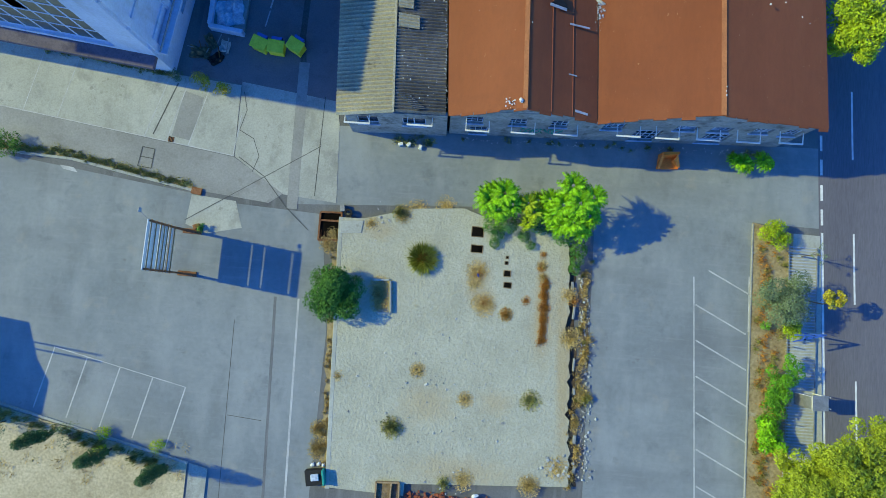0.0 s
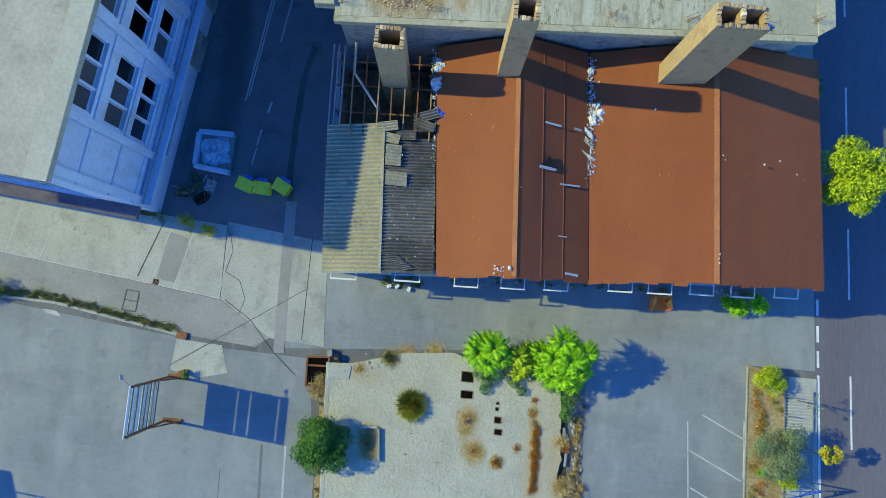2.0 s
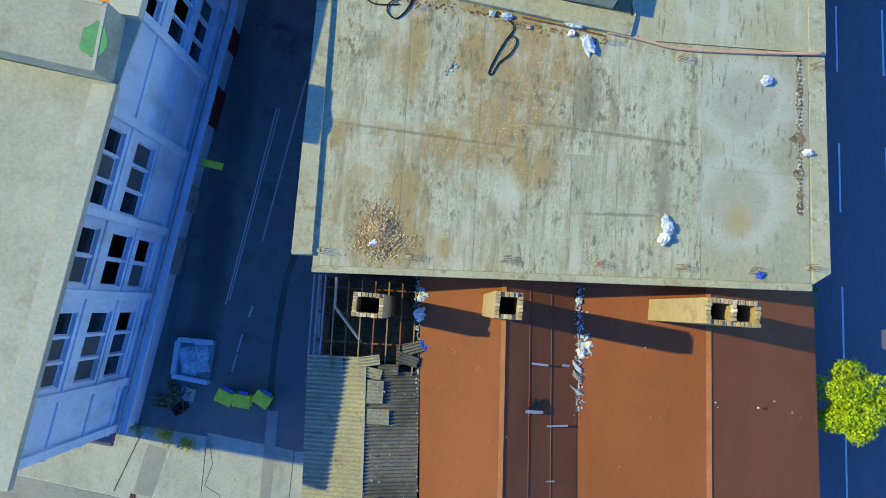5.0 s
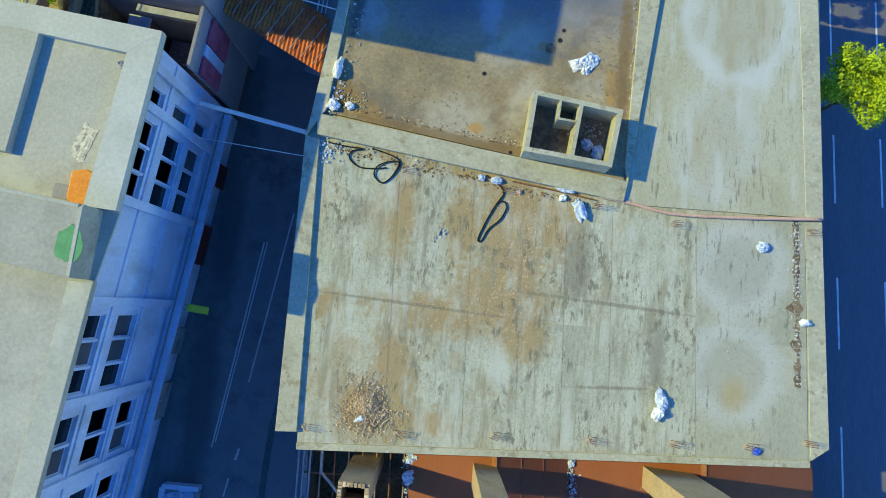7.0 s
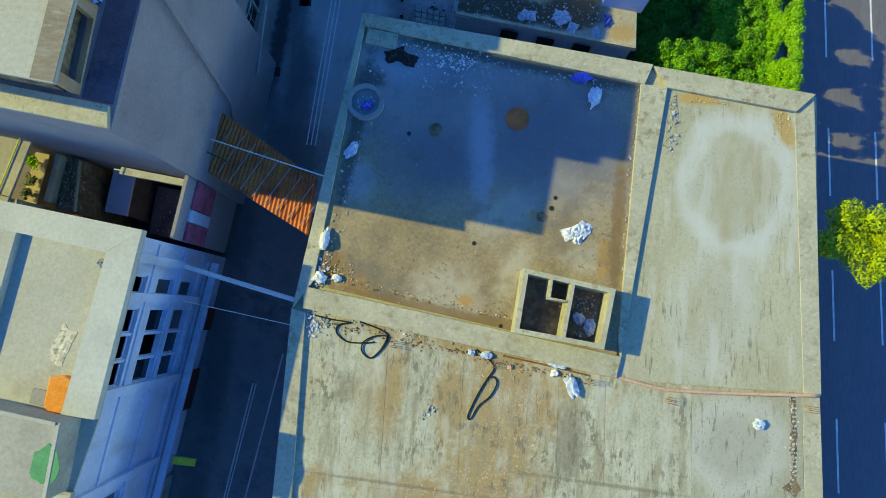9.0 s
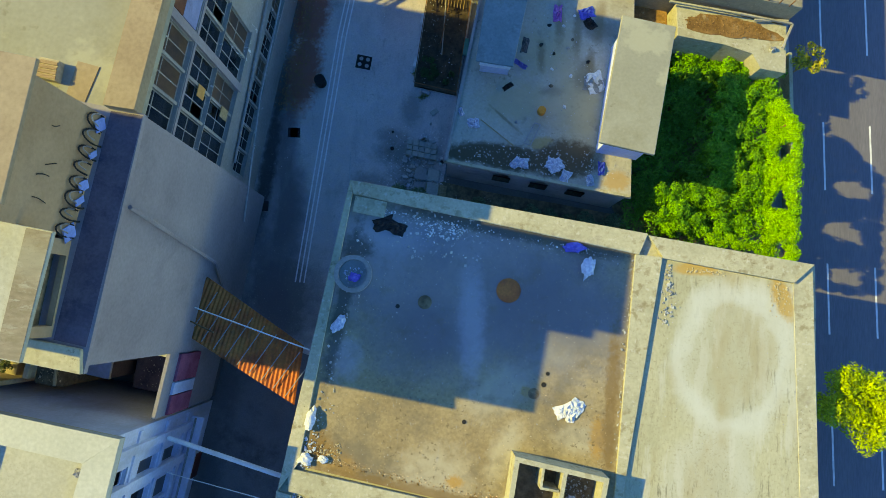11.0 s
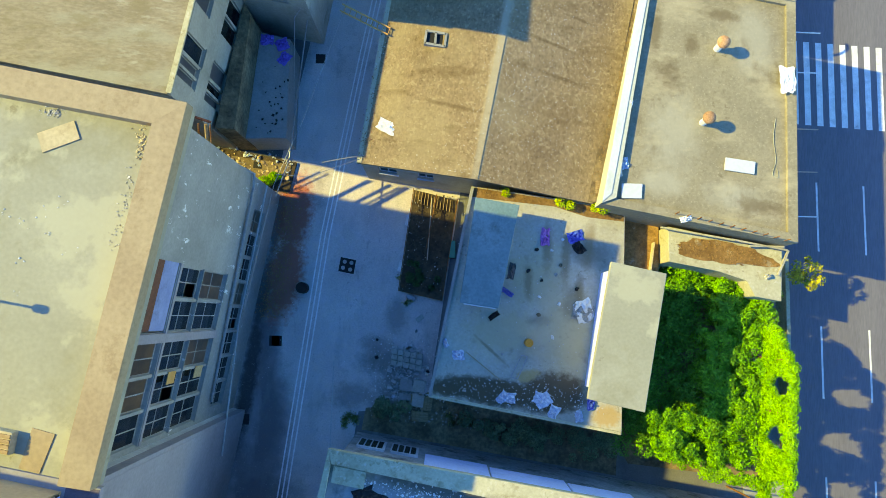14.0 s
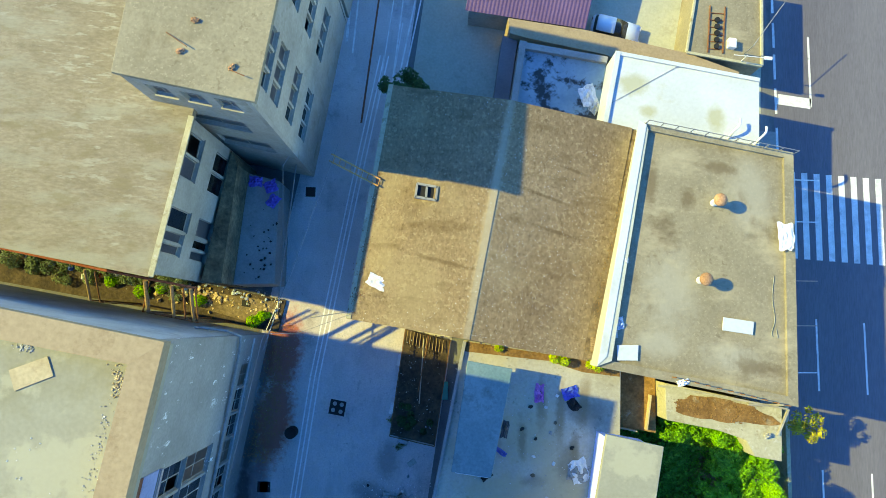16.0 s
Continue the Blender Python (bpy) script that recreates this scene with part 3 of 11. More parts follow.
layer(M["parapet"], (0.56, 0.55, 0.48), 3.0, (0.58, 0.68), 0.5)
layer(M["roof_pale"], (0.30, 0.27, 0.18), 0.8, (0.56, 0.74), 0.55, (0.2, 0.42, 0.62), (1, 0.6, 1))
layer(M["roof_olive"], (0.40, 0.39, 0.29), 0.25, (0.55, 0.60), 0.6)
layer(M["roof_olive"], (0.16, 0.14, 0.09), 1.6, (0.60, 0.68), 0.6, (0.2, 0.48, 0.62))
blots(M["roof_white"], (0.36, 0.35, 0.20), [(17.6, 104.4, .6, .9, 10), (11.4, 106.6, 1.0, .7, 0), (12.6, 104.6, .6, .4, 0)], 0.7, 0.9, 0.8)
layer(M["roof_red"], (0.42, 0.24, 0.13), 2.2, (0.655, 0.67), 0.9, (0.35, 0.5, 0.56), (1.6, 0.8, 1), 8, 0.7)
layer(M["roof_red"], (0.16, 0.05, 0.024), 0.35, (0.5, 0.75), 0.3, None, (0.35, 1.6, 1), 4)
layer(M["roof_pale"], (0.52, 0.52, 0.42), 0.3, (0.55, 0.62), 0.5)
layer(M["roof_grey"], (0.17, 0.135, 0.085), 0.7, (0.54, 0.7), 0.65, (0.2, 0.42, 0.62), (1.3, 0.6, 1))
layer(M["roof_grey"], (0.42, 0.37, 0.26), 0.35, (0.56, 0.68), 0.6, None, (0.7, 1.3, 1))
layer(M["roof_brown"], (0.38, 0.30, 0.185), 3.2, (0.55, 0.63), 0.6)
layer(M["roof_brown"], (0.10, 0.065, 0.03), 4.5, (0.57, 0.65), 0.5)
layer(M["roof_brown"], (0.34, 0.27, 0.16), 0.22, (0.52, 0.66), 0.5)
layer(M["roof_brown"], (0.13, 0.085, 0.04), 0.5, (0.55, 0.7), 0.55, None, (0.5, 1.6, 1))
layer(M["roof_mottled"], (0.38, 0.38, 0.32), 1.0, (0.54, 0.60), 0.65, (0.16, 0.42, 0.56), (0.5, 1.9, 1), 8, 0.68)
layer(M["roof_mottled"], (0.30, 0.295, 0.24), 0.28, (0.5, 0.62), 0.6, None, (0.5, 1.6, 1))
layer(M["roof_mottled"], (0.20, 0.165, 0.10), 0.9, (0.55, 0.66), 0.6, None, (0.6, 1.2, 1))
blots(M["roof_brown"], (0.40, 0.345, 0.245), [(1.45, 95.6, .35, 9.5, -6.5)], 0.75, 0.9, 0.8, 2.0)
blots(M["roof_brown"], (0.115, 0.075, 0.035), [(5.0, 97.5, 2.2, .12, -14), (6.2, 95.0, 1.8, .12, -12), (-1.5, 92.2, 2.0, .15, -10), (7.3, 99.5, .9, .12, -14)], 0.6, 0.9, 0.9, 2.5)
layer(M["roof_wet"], (0.46, 0.45, 0.38), 2.6, (0.62, 0.68), 0.5)
layer(M["roof_wet"], (0.10, 0.09, 0.07), 3.2, (0.58, 0.66), 0.6, (0.4, 0.46, 0.6))
layer(M["asphalt_north"], (0.16, 0.155, 0.15), 2.6, (0.60, 0.68), 0.45, (0.2, 0.45, 0.6))
layer(M["concrete_slab"], (0.20, 0.195, 0.165), 2.4, (0.58, 0.66), 0.5, (0.3, 0.45, 0.6))
layer(M["concrete_band"], (0.20, 0.195, 0.18), 1.4, (0.55, 0.68), 0.5)
layer(M["asphalt_lot"], (0.145, 0.15, 0.155), 0.35, (0.54, 0.72), 0.5, None, (1, 0.5, 1))
layer(M["asphalt_lot"], (0.32, 0.34, 0.35), 0.22, (0.50, 0.68), 0.6, None, (1.6, 0.6, 1), 5)
layer(M["asphalt_lot"], (0.165, 0.175, 0.185), 0.12, (0.50, 0.66), 0.5, None, (0.5, 1.8, 1), 5)
layer(M["asphalt_lot"], (0.15, 0.15, 0.15), 0.9, (0.64, 0.70), 0.5, (0.1, 0.45, 0.6))
layer(M["asphalt_lot"], (0.30, 0.31, 0.315), 1.3, (0.55, 0.7), 0.35, None, (0.25, 3.0, 1), 5)
layer(M["asphalt_lot"], (0.36, 0.33, 0.27), 0.5, (0.6, 0.75), 0.4)
layer(M["asphalt_lane"], (0.28, 0.285, 0.29), 0.4, (0.54, 0.70), 0.45, None, (2.5, 0.3, 1))
# wall-foot shade painted in along the tower and workshop
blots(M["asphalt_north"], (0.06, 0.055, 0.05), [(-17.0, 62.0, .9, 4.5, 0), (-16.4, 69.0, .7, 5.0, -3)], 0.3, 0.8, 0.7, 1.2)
# darker asphalt over the street's west half
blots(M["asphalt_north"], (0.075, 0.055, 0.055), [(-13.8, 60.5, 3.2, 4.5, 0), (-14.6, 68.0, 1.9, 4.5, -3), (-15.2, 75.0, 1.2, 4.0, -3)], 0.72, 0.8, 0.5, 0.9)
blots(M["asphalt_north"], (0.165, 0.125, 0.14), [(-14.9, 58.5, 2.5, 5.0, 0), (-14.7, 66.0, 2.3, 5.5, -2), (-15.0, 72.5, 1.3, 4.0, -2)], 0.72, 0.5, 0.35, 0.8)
layer(M["asphalt_north"], (0.20, 0.19, 0.18), 1.4, (0.57, 0.68), 0.35, (0.3, 0.45, 0.6), (1.4, 0.6, 1), 7)
# shade at the factory wall foot painted into the street
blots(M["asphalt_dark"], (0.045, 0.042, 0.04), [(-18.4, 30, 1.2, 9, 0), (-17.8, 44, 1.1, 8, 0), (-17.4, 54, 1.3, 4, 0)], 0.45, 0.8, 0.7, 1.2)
blots(M["asphalt_north"], (0.13, 0.12, 0.10), [(-4.6, 73.2, 2.6, 1.0, 0), (-3.8, 71.4, 1.8, 2.0, 0), (-1.0, 69.9, 3.5, .8, -5)], 0.7, 0.8, 0.7)
layer(M["asphalt_north"], (0.27, 0.27, 0.26), 0.4, (0.54, 0.72), 0.4, None, (1.8, 0.5, 1))
layer(M["asphalt_north"], (0.52, 0.53, 0.54), 0.25, (0.55, 0.75), 0.4, None, (1.5, 0.6, 1))
# dark strips at the workshop wall foot, its shade put into the colour
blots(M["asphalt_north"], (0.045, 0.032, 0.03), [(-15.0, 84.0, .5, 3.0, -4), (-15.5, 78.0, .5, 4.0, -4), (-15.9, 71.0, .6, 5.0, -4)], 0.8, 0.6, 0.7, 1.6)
blots(M["asphalt_north"], (0.22, 0.17, 0.15), [(-6.0, 74.6, 1.2, .7, 0), (-4.6, 77.0, .8, 1.4, 0), (-7.5, 70.5, 1.6, 1.0, 10)], 0.6, 0.8, 0.7, 1.6)
blots(M["asphalt_north"], (0.44, 0.085, 0.05), [(-13.7, 84.5, 1.4, 3.2, -3), (-13.9, 79.5, 1.4, 3.6, -4)], 0.9, 0.6, 0.6, 2.5)
layer(M["facade_white"], (0.33, 0.35, 0.38), 0.5, (0.52, 0.7), 0.6, None, (1, 1, 0.35))
layer(M["facade_grey"], (0.27, 0.265, 0.25), 0.6, (0.54, 0.72), 0.6, None, (1, 1, 0.3))
layer(M["facade_flaked"], (0.78, 0.79, 0.80), 1.3, (0.60, 0.62), 0.9, (0.18, 0.50, 0.56), (1, 1, 0.5), 8, 0.75)
layer(M["facade_beige"], (0.27, 0.25, 0.19), 0.7, (0.54, 0.72), 0.6, None, (1, 1, 0.3))
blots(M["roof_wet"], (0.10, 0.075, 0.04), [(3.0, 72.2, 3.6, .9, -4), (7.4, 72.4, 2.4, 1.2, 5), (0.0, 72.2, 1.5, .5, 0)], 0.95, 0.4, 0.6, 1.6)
blots(M["roof_wet"], (0.40, 0.34, 0.20), [(8.0, 76.8, 1.6, 3.4, 10), (5.5, 80.5, 2.2, 2.0, 0), (3.5, 76.5, 2.8, 1.6, 10)], 0.7, 0.9, 0.8)
blots(M["roof_wet"], (0.15, 0.135, 0.10), [(8.3, 79.0, .8, 1.2, 0), (6.0, 77.5, .7, .4, 0), (9.4, 82.5, 1.4, .7, 0)], 0.6, 0.8, 0.8)
layer(M["roof_wet"], (0.44, 0.38, 0.25), 0.3, (0.5, 0.68), 0.6)
blots(M["roof_wet"], (0.20, 0.15, 0.08), [(6.2, 83.0, .35, 1.6, 3), (7.6, 82.4, .3, 1.9, 0), (9.2, 83.2, .4, 1.5, -4), (5.0, 80.3, .3, 1.2, 5), (8.7, 80.0, .3, 1.0, 0), (2.6, 75.2, 1.4, .1, -38)], 0.7, 0.9, 0.8, 2.5)
layer(M["roof_wet"], (0.19, 0.165, 0.12), 0.9, (0.57, 0.68), 0.55, (0.25, 0.45, 0.6))
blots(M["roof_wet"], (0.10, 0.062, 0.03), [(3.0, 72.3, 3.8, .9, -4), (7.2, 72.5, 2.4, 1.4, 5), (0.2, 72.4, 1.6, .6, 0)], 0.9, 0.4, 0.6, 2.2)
blots(M["roof_wet"], (0.42, 0.28, 0.11), [(11.2, 71.2, 1.0, .7, 0), (5.4, 73.6, .8, .4, 20)], 0.8, 0.5, 0.7, 3.0)
# fine grit and chips on the broad surfaces
for key, dark, pale in (("gravel_pad", (0.24, 0.225, 0.17), (0.54, 0.53, 0.46)), ("asphalt_lot", (0.14, 0.15, 0.16), (0.36, 0.38, 0.39)), ("concrete_slab", (0.21, 0.21, 0.19), (0.52, 0.525, 0.48)),
                        ("roof_red", (0.14, 0.042, 0.018), (0.30, 0.11, 0.05)), ("roof_pale", (0.27, 0.26, 0.20), (0.52, 0.51, 0.43)), ("roof_concrete", (0.24, 0.225, 0.17), (0.50, 0.48, 0.40)),
                        ("roof_mottled", (0.13, 0.11, 0.075), (0.40, 0.39, 0.32)), ("asphalt_road", (0.08, 0.075, 0.095), (0.21, 0.20, 0.225)), ("asphalt_north", (0.26, 0.23, 0.225), (0.68, 0.64, 0.62))):
    layer(M[key], dark, 11.0, (0.56, 0.64), 0.4, (0.6, 0.35, 0.6), (1, 1, 1), 5, 0.7)
    layer(M[key], pale, 8.0, (0.60, 0.67), 0.4, (0.5, 0.38, 0.62), (1, 1, 1), 5, 0.7)
layer(M["gravel_pad"], (0.33, 0.315, 0.25), 0.9, (0.55, 0.72), 0.35)
layer(M["gravel_pad"], (0.50, 0.50, 0.45), 2.4, (0.56, 0.68), 0.35)
layer(M["gravel_pad"], (0.25, 0.23, 0.17), 7.0, (0.62, 0.67), 0.6, (0.12, 0.42, 0.56))
blots(M["gravel_pad"], (0.40, 0.30, 0.15), [(3.2, 2.3, .6, 1.0, 0), (3.9, 0.2, .8, .7, 0), (8.5, 0.5, .45, 3.2, 3), (-0.8, -5.6, .5, .5, 0), (3.1, -7.5, .5, .4, 0), (8.2, -7.1, .7, .6, 0), (-2.4, -10.1, .7, .6, 0), (-4.6, 0.2, .8, 1.2, 0), (8.6, -13.4, .7, .5, 0), (10.4, -3, .5, 6, 4)], 0.6, 0.9, 0.6, 2.0)
blots(M["gravel_pad"], (0.40, 0.32, 0.19), [(0.2, -8.2, 1.8, 1.3, 0), (-5.0, 5.2, 1.4, .8, 0), (3.4, 1.4, 1.0, 2.2, 15), (8.8, -0.4, .9, 3.4, 0), (5.5, -7.5, 1.2, .8, 0), (3.0, -13.0, 4.0, 1.0, 0), (11.2, -4, .8, 8, 0)], 0.55, 1.0, 0.8, 1.6)
layer(M["concrete_slab"], (0.26, 0.26, 0.23), 0.8, (0.54, 0.68), 0.6, None, (1, 0.6, 1))


# ---- building blocks ----
def thing(name, label="", category="", group="", kind="", at=(0, 0, 0)):
    ob = new(name)
    ob.location = at
    ob.empty_display_size = 0.3
    return tagged(ob, label, category, group, kind)


def part(name, bm, material, parent=None, label="", smooth=False):
    """Links a bmesh as one mesh object, under a thing or a part; its vertices are given in the world."""
    me = bpy.data.meshes.new(name)
    if smooth:
        for f in bm.faces:
            f.smooth = True
    bm.to_mesh(me)
    bm.free()
    me.materials.append(M[material])
    ob = new(name, me)
    if parent:
        ob.parent = parent
        up, chain = parent, Matrix.Identity(4)
        while up:
            chain = up.matrix_basis @ chain
            up = up.parent
        ob.matrix_parent_inverse = chain.inverted()
    if label:
        ob["label"] = label
    return ob


def solo(name, bm, material, label="", category="", group="", kind="", smooth=False):
    return tagged(part(name, bm, material, None, "", smooth), label, category, group, kind)


def prism(bm, pts, z0, z1):
    """A solid over the outline pts; z1 (and z0) may be one height for each corner."""
    k = len(pts)
    if sum(pts[i][0] * pts[(i + 1) % k][1] - pts[(i + 1) % k][0] * pts[i][1] for i in range(k)) < 0:
        pts = pts[::-1]
        z1 = z1[::-1] if isinstance(z1, (list, tuple)) else z1
        z0 = z0[::-1] if isinstance(z0, (list, tuple)) else z0
    low = [bm.verts.new((p[0], p[1], z0[i] if isinstance(z0, (list, tuple)) else z0)) for i, p in enumerate(pts)]
    top = [bm.verts.new((p[0], p[1], z1[i] if isinstance(z1, (list, tuple)) else z1)) for i, p in enumerate(pts)]
    bm.faces.new(low[::-1])
    bm.faces.new(top)
    for i in range(k):
        j = (i + 1) % k
        bm.faces.new((low[i], low[j], top[j], top[i]))
    return bm


def solid(pts, z0, z1, bevel=0.0):
    bm = prism(bmesh.new(), pts, z0, z1)
    if bevel:
        bmesh.ops.bevel(bm, geom=bm.edges[:], offset=bevel, segments=1, affect='EDGES')
    return bm


def bar(bm, a, b, w, h=None, sides=0):
    """A straight bar from a to b, of w by h; sides > 0 makes it round."""
    a, b = Vector(a), Vector(b)
    h = h or w
    d = (b - a)
    q = d.to_track_quat('Z', 'Y').to_matrix()
    if sides:
        ring = [Vector((math.cos(2 * math.pi * i / sides) * w / 2, math.sin(2 * math.pi * i / sides) * h / 2, 0)) for i in range(sides)]
    else:
        ring = [Vector((sx * w / 2, sy * h / 2, 0)) for sx, sy in ((-1, -1), (1, -1), (1, 1), (-1, 1))]
    low = [bm.verts.new(a + q @ r) for r in ring]
    top = [bm.verts.new(b + q @ r) for r in ring]
    k = len(ring)
    bm.faces.new(low[::-1])
    bm.faces.new(top)
    for i in range(k):
        bm.faces.new((low[i], low[(i + 1) % k], top[(i + 1) % k], top[i]))
    return bm


def box(bm, x, y, z, sx, sy, sz, turn=0.0):
    """A block on its base centre (x, y, z)."""
    c, s = math.cos(radians(turn)), math.sin(radians(turn))
    pts = [(x + c * u * sx / 2 - s * v * sy / 2, y + s * u * sx / 2 + c * v * sy / 2) for u, v in ((-1, -1), (1, -1), (1, 1), (-1, 1))]
    return prism(bm, pts, z, z + sz)


def strip(p0, p1, w):
    """The outline of a straight band of width w."""
    a, b = Vector((p0[0], p0[1])), Vector((p1[0], p1[1]))
    d = (b - a).normalized()
    n = Vector((-d.y, d.x)) * w / 2
    return [tuple(a - n), tuple(b - n), tuple(b + n), tuple(a + n)]


def mix2(a, b, f):
    return (a[0] + (b[0] - a[0]) * f, a[1] + (b[1] - a[1]) * f)


def tube(path, r, sides=6):
    """A bent round pipe along the points."""
    bm = bmesh.new()
    pts = [Vector(p) for p in path]
    rings = []
    for i, p in enumerate(pts):
        d = (pts[min(i + 1, len(pts) - 1)] - pts[max(i - 1, 0)])
        q = d.to_track_quat('Z', 'Y').to_matrix()
        rings.append([bm.verts.new(p + q @ Vector((math.cos(2 * math.pi * k / sides) * r, math.sin(2 * math.pi * k / sides) * r, 0))) for k in range(sides)])
    for a, b in zip(rings, rings[1:]):
        for k in range(sides):
            bm.faces.new((a[k], a[(k + 1) % sides], b[(k + 1) % sides], b[k]))
    bm.faces.new(rings[0][::-1])
    bm.faces.new(rings[-1])
    return bm


def smooth_path(ctrl, n=8):
    """Points along a soft curve through the control points."""
    pts = [Vector(p) for p in ctrl]
    out = []
    for i in range(len(pts) - 1):
        p0, p1, p2, p3 = pts[max(i - 1, 0)], pts[i], pts[i + 1], pts[min(i + 2, len(pts) - 1)]
        for k in range(n):
            t = k / n
            out.append(0.5 * ((2 * p1) + (p2 - p0) * t + (2 * p0 - 5 * p1 + 4 * p2 - p3) * t * t + (3 * p1 - p0 - 3 * p2 + p3) * t ** 3))
    return out + [pts[-1]]


def wall_with_openings(p0, p1, z0, z1, holes, thick=0.3):
    """A wall standing on p0-p1, outer face on the line's right, with holes (u0, u1, v0, v1) going through it."""
    a, b = Vector((*p0, 0)), Vector((*p1, 0))
    d = (b - a).normalized()
    n = Vector((d.y, -d.x, 0))
    us = sorted({0.0, (b - a).length, *[h[0] for h in holes], *[h[1] for h in holes]})
    vs = sorted({z0, z1, *[h[2] for h in holes], *[h[3] for h in holes]})
    bm = bmesh.new()
    at = {}

    def v(i, j, back):
        key = (i, j, back)
        if key not in at:
            at[key] = bm.verts.new(a + d * us[i] - n * (thick if back else 0) + Vector((0, 0, vs[j])))
        return at[key]

    def full(i, j):
        if not (0 <= i < len(us) - 1 and 0 <= j < len(vs) - 1):
            return False
        u, w = (us[i] + us[i + 1]) / 2, (vs[j] + vs[j + 1]) / 2
        return not any(h[0] < u < h[1] and h[2] < w < h[3] for h in holes)

    for i in range(len(us) - 1):
        for j in range(len(vs) - 1):
            if not full(i, j):
                continue
            bm.faces.new((v(i, j, 0), v(i + 1, j, 0), v(i + 1, j + 1, 0), v(i, j + 1, 0)))
            bm.faces.new((v(i, j, 1), v(i, j + 1, 1), v(i + 1, j + 1, 1), v(i + 1, j, 1)))
            if not full(i - 1, j):
                bm.faces.new((v(i, j, 0), v(i, j + 1, 0), v(i, j + 1, 1), v(i, j, 1)))
            if not full(i + 1, j):
                bm.faces.new((v(i + 1, j, 0), v(i + 1, j, 1), v(i + 1, j + 1, 1), v(i + 1, j + 1, 0)))
            if not full(i, j - 1):
                bm.faces.new((v(i, j, 0), v(i, j, 1), v(i + 1, j, 1), v(i + 1, j, 0)))
            if not full(i, j + 1):
                bm.faces.new((v(i, j + 1, 0), v(i + 1, j + 1, 0), v(i + 1, j + 1, 1), v(i, j + 1, 1)))
    return bm, a, d, n


def window(parent, a, d, n, hole, pane_mat="glass_dark", cols=1, rows=1, frame_mat="facade_white", inset=0.18, w=0.07, broken=()):
    """A window in a hole of a wall: frame, sill and one pane for each light."""
    u0, u1, v0, v1 = hole
    o = a - n * inset

    def block(x0, x1, y0, y1, t, push=0.0):
        bm = bmesh.new()
        q = [o + n * push + d * x0, o + n * push + d * x1, o + n * (push - t) + d * x1, o + n * (push - t) + d * x0]
        return prism(bm, [(p.x, p.y) for p in q], y0, y1)

    fr = bmesh.new()
    loops = []
    for t in (0.0, 0.06):
        for k in (0.0, w):
            loops.append([fr.verts.new(((o - n * t + d * x).x, (o - n * t + d * x).y, y)) for x, y in ((u0 + k, v0 + k), (u1 - k, v0 + k), (u1 - k, v1 - k), (u0 + k, v1 - k))])
    for i, j in ((0, 1), (3, 2), (2, 0), (1, 3)):
        for k in range(4):
            fr.faces.new((loops[i][k], loops[i][(k + 1) % 4], loops[j][(k + 1) % 4], loops[j][k]))
    bmesh.ops.recalc_face_normals(fr, faces=fr.faces[:])
    win = part("window", fr, frame_mat, parent)
    for c in range(1, cols):
        x = u0 + (u1 - u0) * c / cols
        part("glazing_bar", block(x - w / 2, x + w / 2, v0 + w, v1 - w, 0.06), frame_mat, win)
    for r in range(1, rows):
        y = v0 + (v1 - v0) * r / rows
        part("glazing_bar", block(u0 + w, u1 - w, y - w / 2, y + w / 2, 0.06, 0.004), frame_mat, win)
    part("sill", block(u0 - 0.08, u1 + 0.08, v0 - 0.06, v0 + 0.002, 0.1, inset + 0.1), frame_mat, win)
    for c in range(cols):
        for r in range(rows):
            if (c, r) in broken:
                continue
            x0, x1 = u0 + (u1 - u0) * c / cols + w / 2, u0 + (u1 - u0) * (c + 1) / cols - w / 2
            y0, y1 = v0 + (v1 - v0) * r / rows + w / 2, v0 + (v1 - v0) * (r + 1) / rows - w / 2
            part("pane", block(x0, x1, y0, y1, 0.012, -0.03), pane_mat, win)
    return win


def sheet_corrugated(p00, p10, p11, p01, pitch=0.25, depth=0.05, thick=0.015):
    """A corrugated sheet between four corners; the waves run from the p0x side to the p1x side."""
    a, b, c, d = (Vector(p) for p in (p00, p10, p11, p01))
    k = max(2, int((d - a).length / pitch * 4))
    bm = bmesh.new()
    rows = []
    for i in range(k + 1):
        f = i / k
        up = Vector((0, 0, depth * math.sin(i * math.pi / 2)))
        p, q = a.lerp(d, f) + up, b.lerp(c, f) + up
        rows.append([bm.verts.new(x) for x in (p, q, q - Vector((0, 0, thick)), p - Vector((0, 0, thick)))])
    for r, s in zip(rows, rows[1:]):
        for j in range(4):
            bm.faces.new((r[j], r[(j + 1) % 4], s[(j + 1) % 4], s[j]))
    bm.faces.new(rows[0])
    bm.faces.new(rows[-1][::-1])
    bmesh.ops.recalc_face_normals(bm, faces=bm.faces[:])
    return bm


def from_lists(name, verts, faces, material, parent=None, label=""):
    me = bpy.data.meshes.new(name)
    me.from_pydata(verts, [], faces)
    me.materials.append(M[material])
    ob = new(name, me)
    if parent:
        ob.parent = parent
        ob.matrix_parent_inverse = parent.matrix_basis.inverted()
    if label:
        ob["label"] = label
    return ob

# ---- ground, roads, yards ----
def flat(name, pts, z, material, kind="structure", label="", category="", parent=None):
    ob = part(name, solid(pts, z - 0.6 if z > 0.05 else -0.3, z), material, parent)
    return tagged(ob, label, category, "", kind)


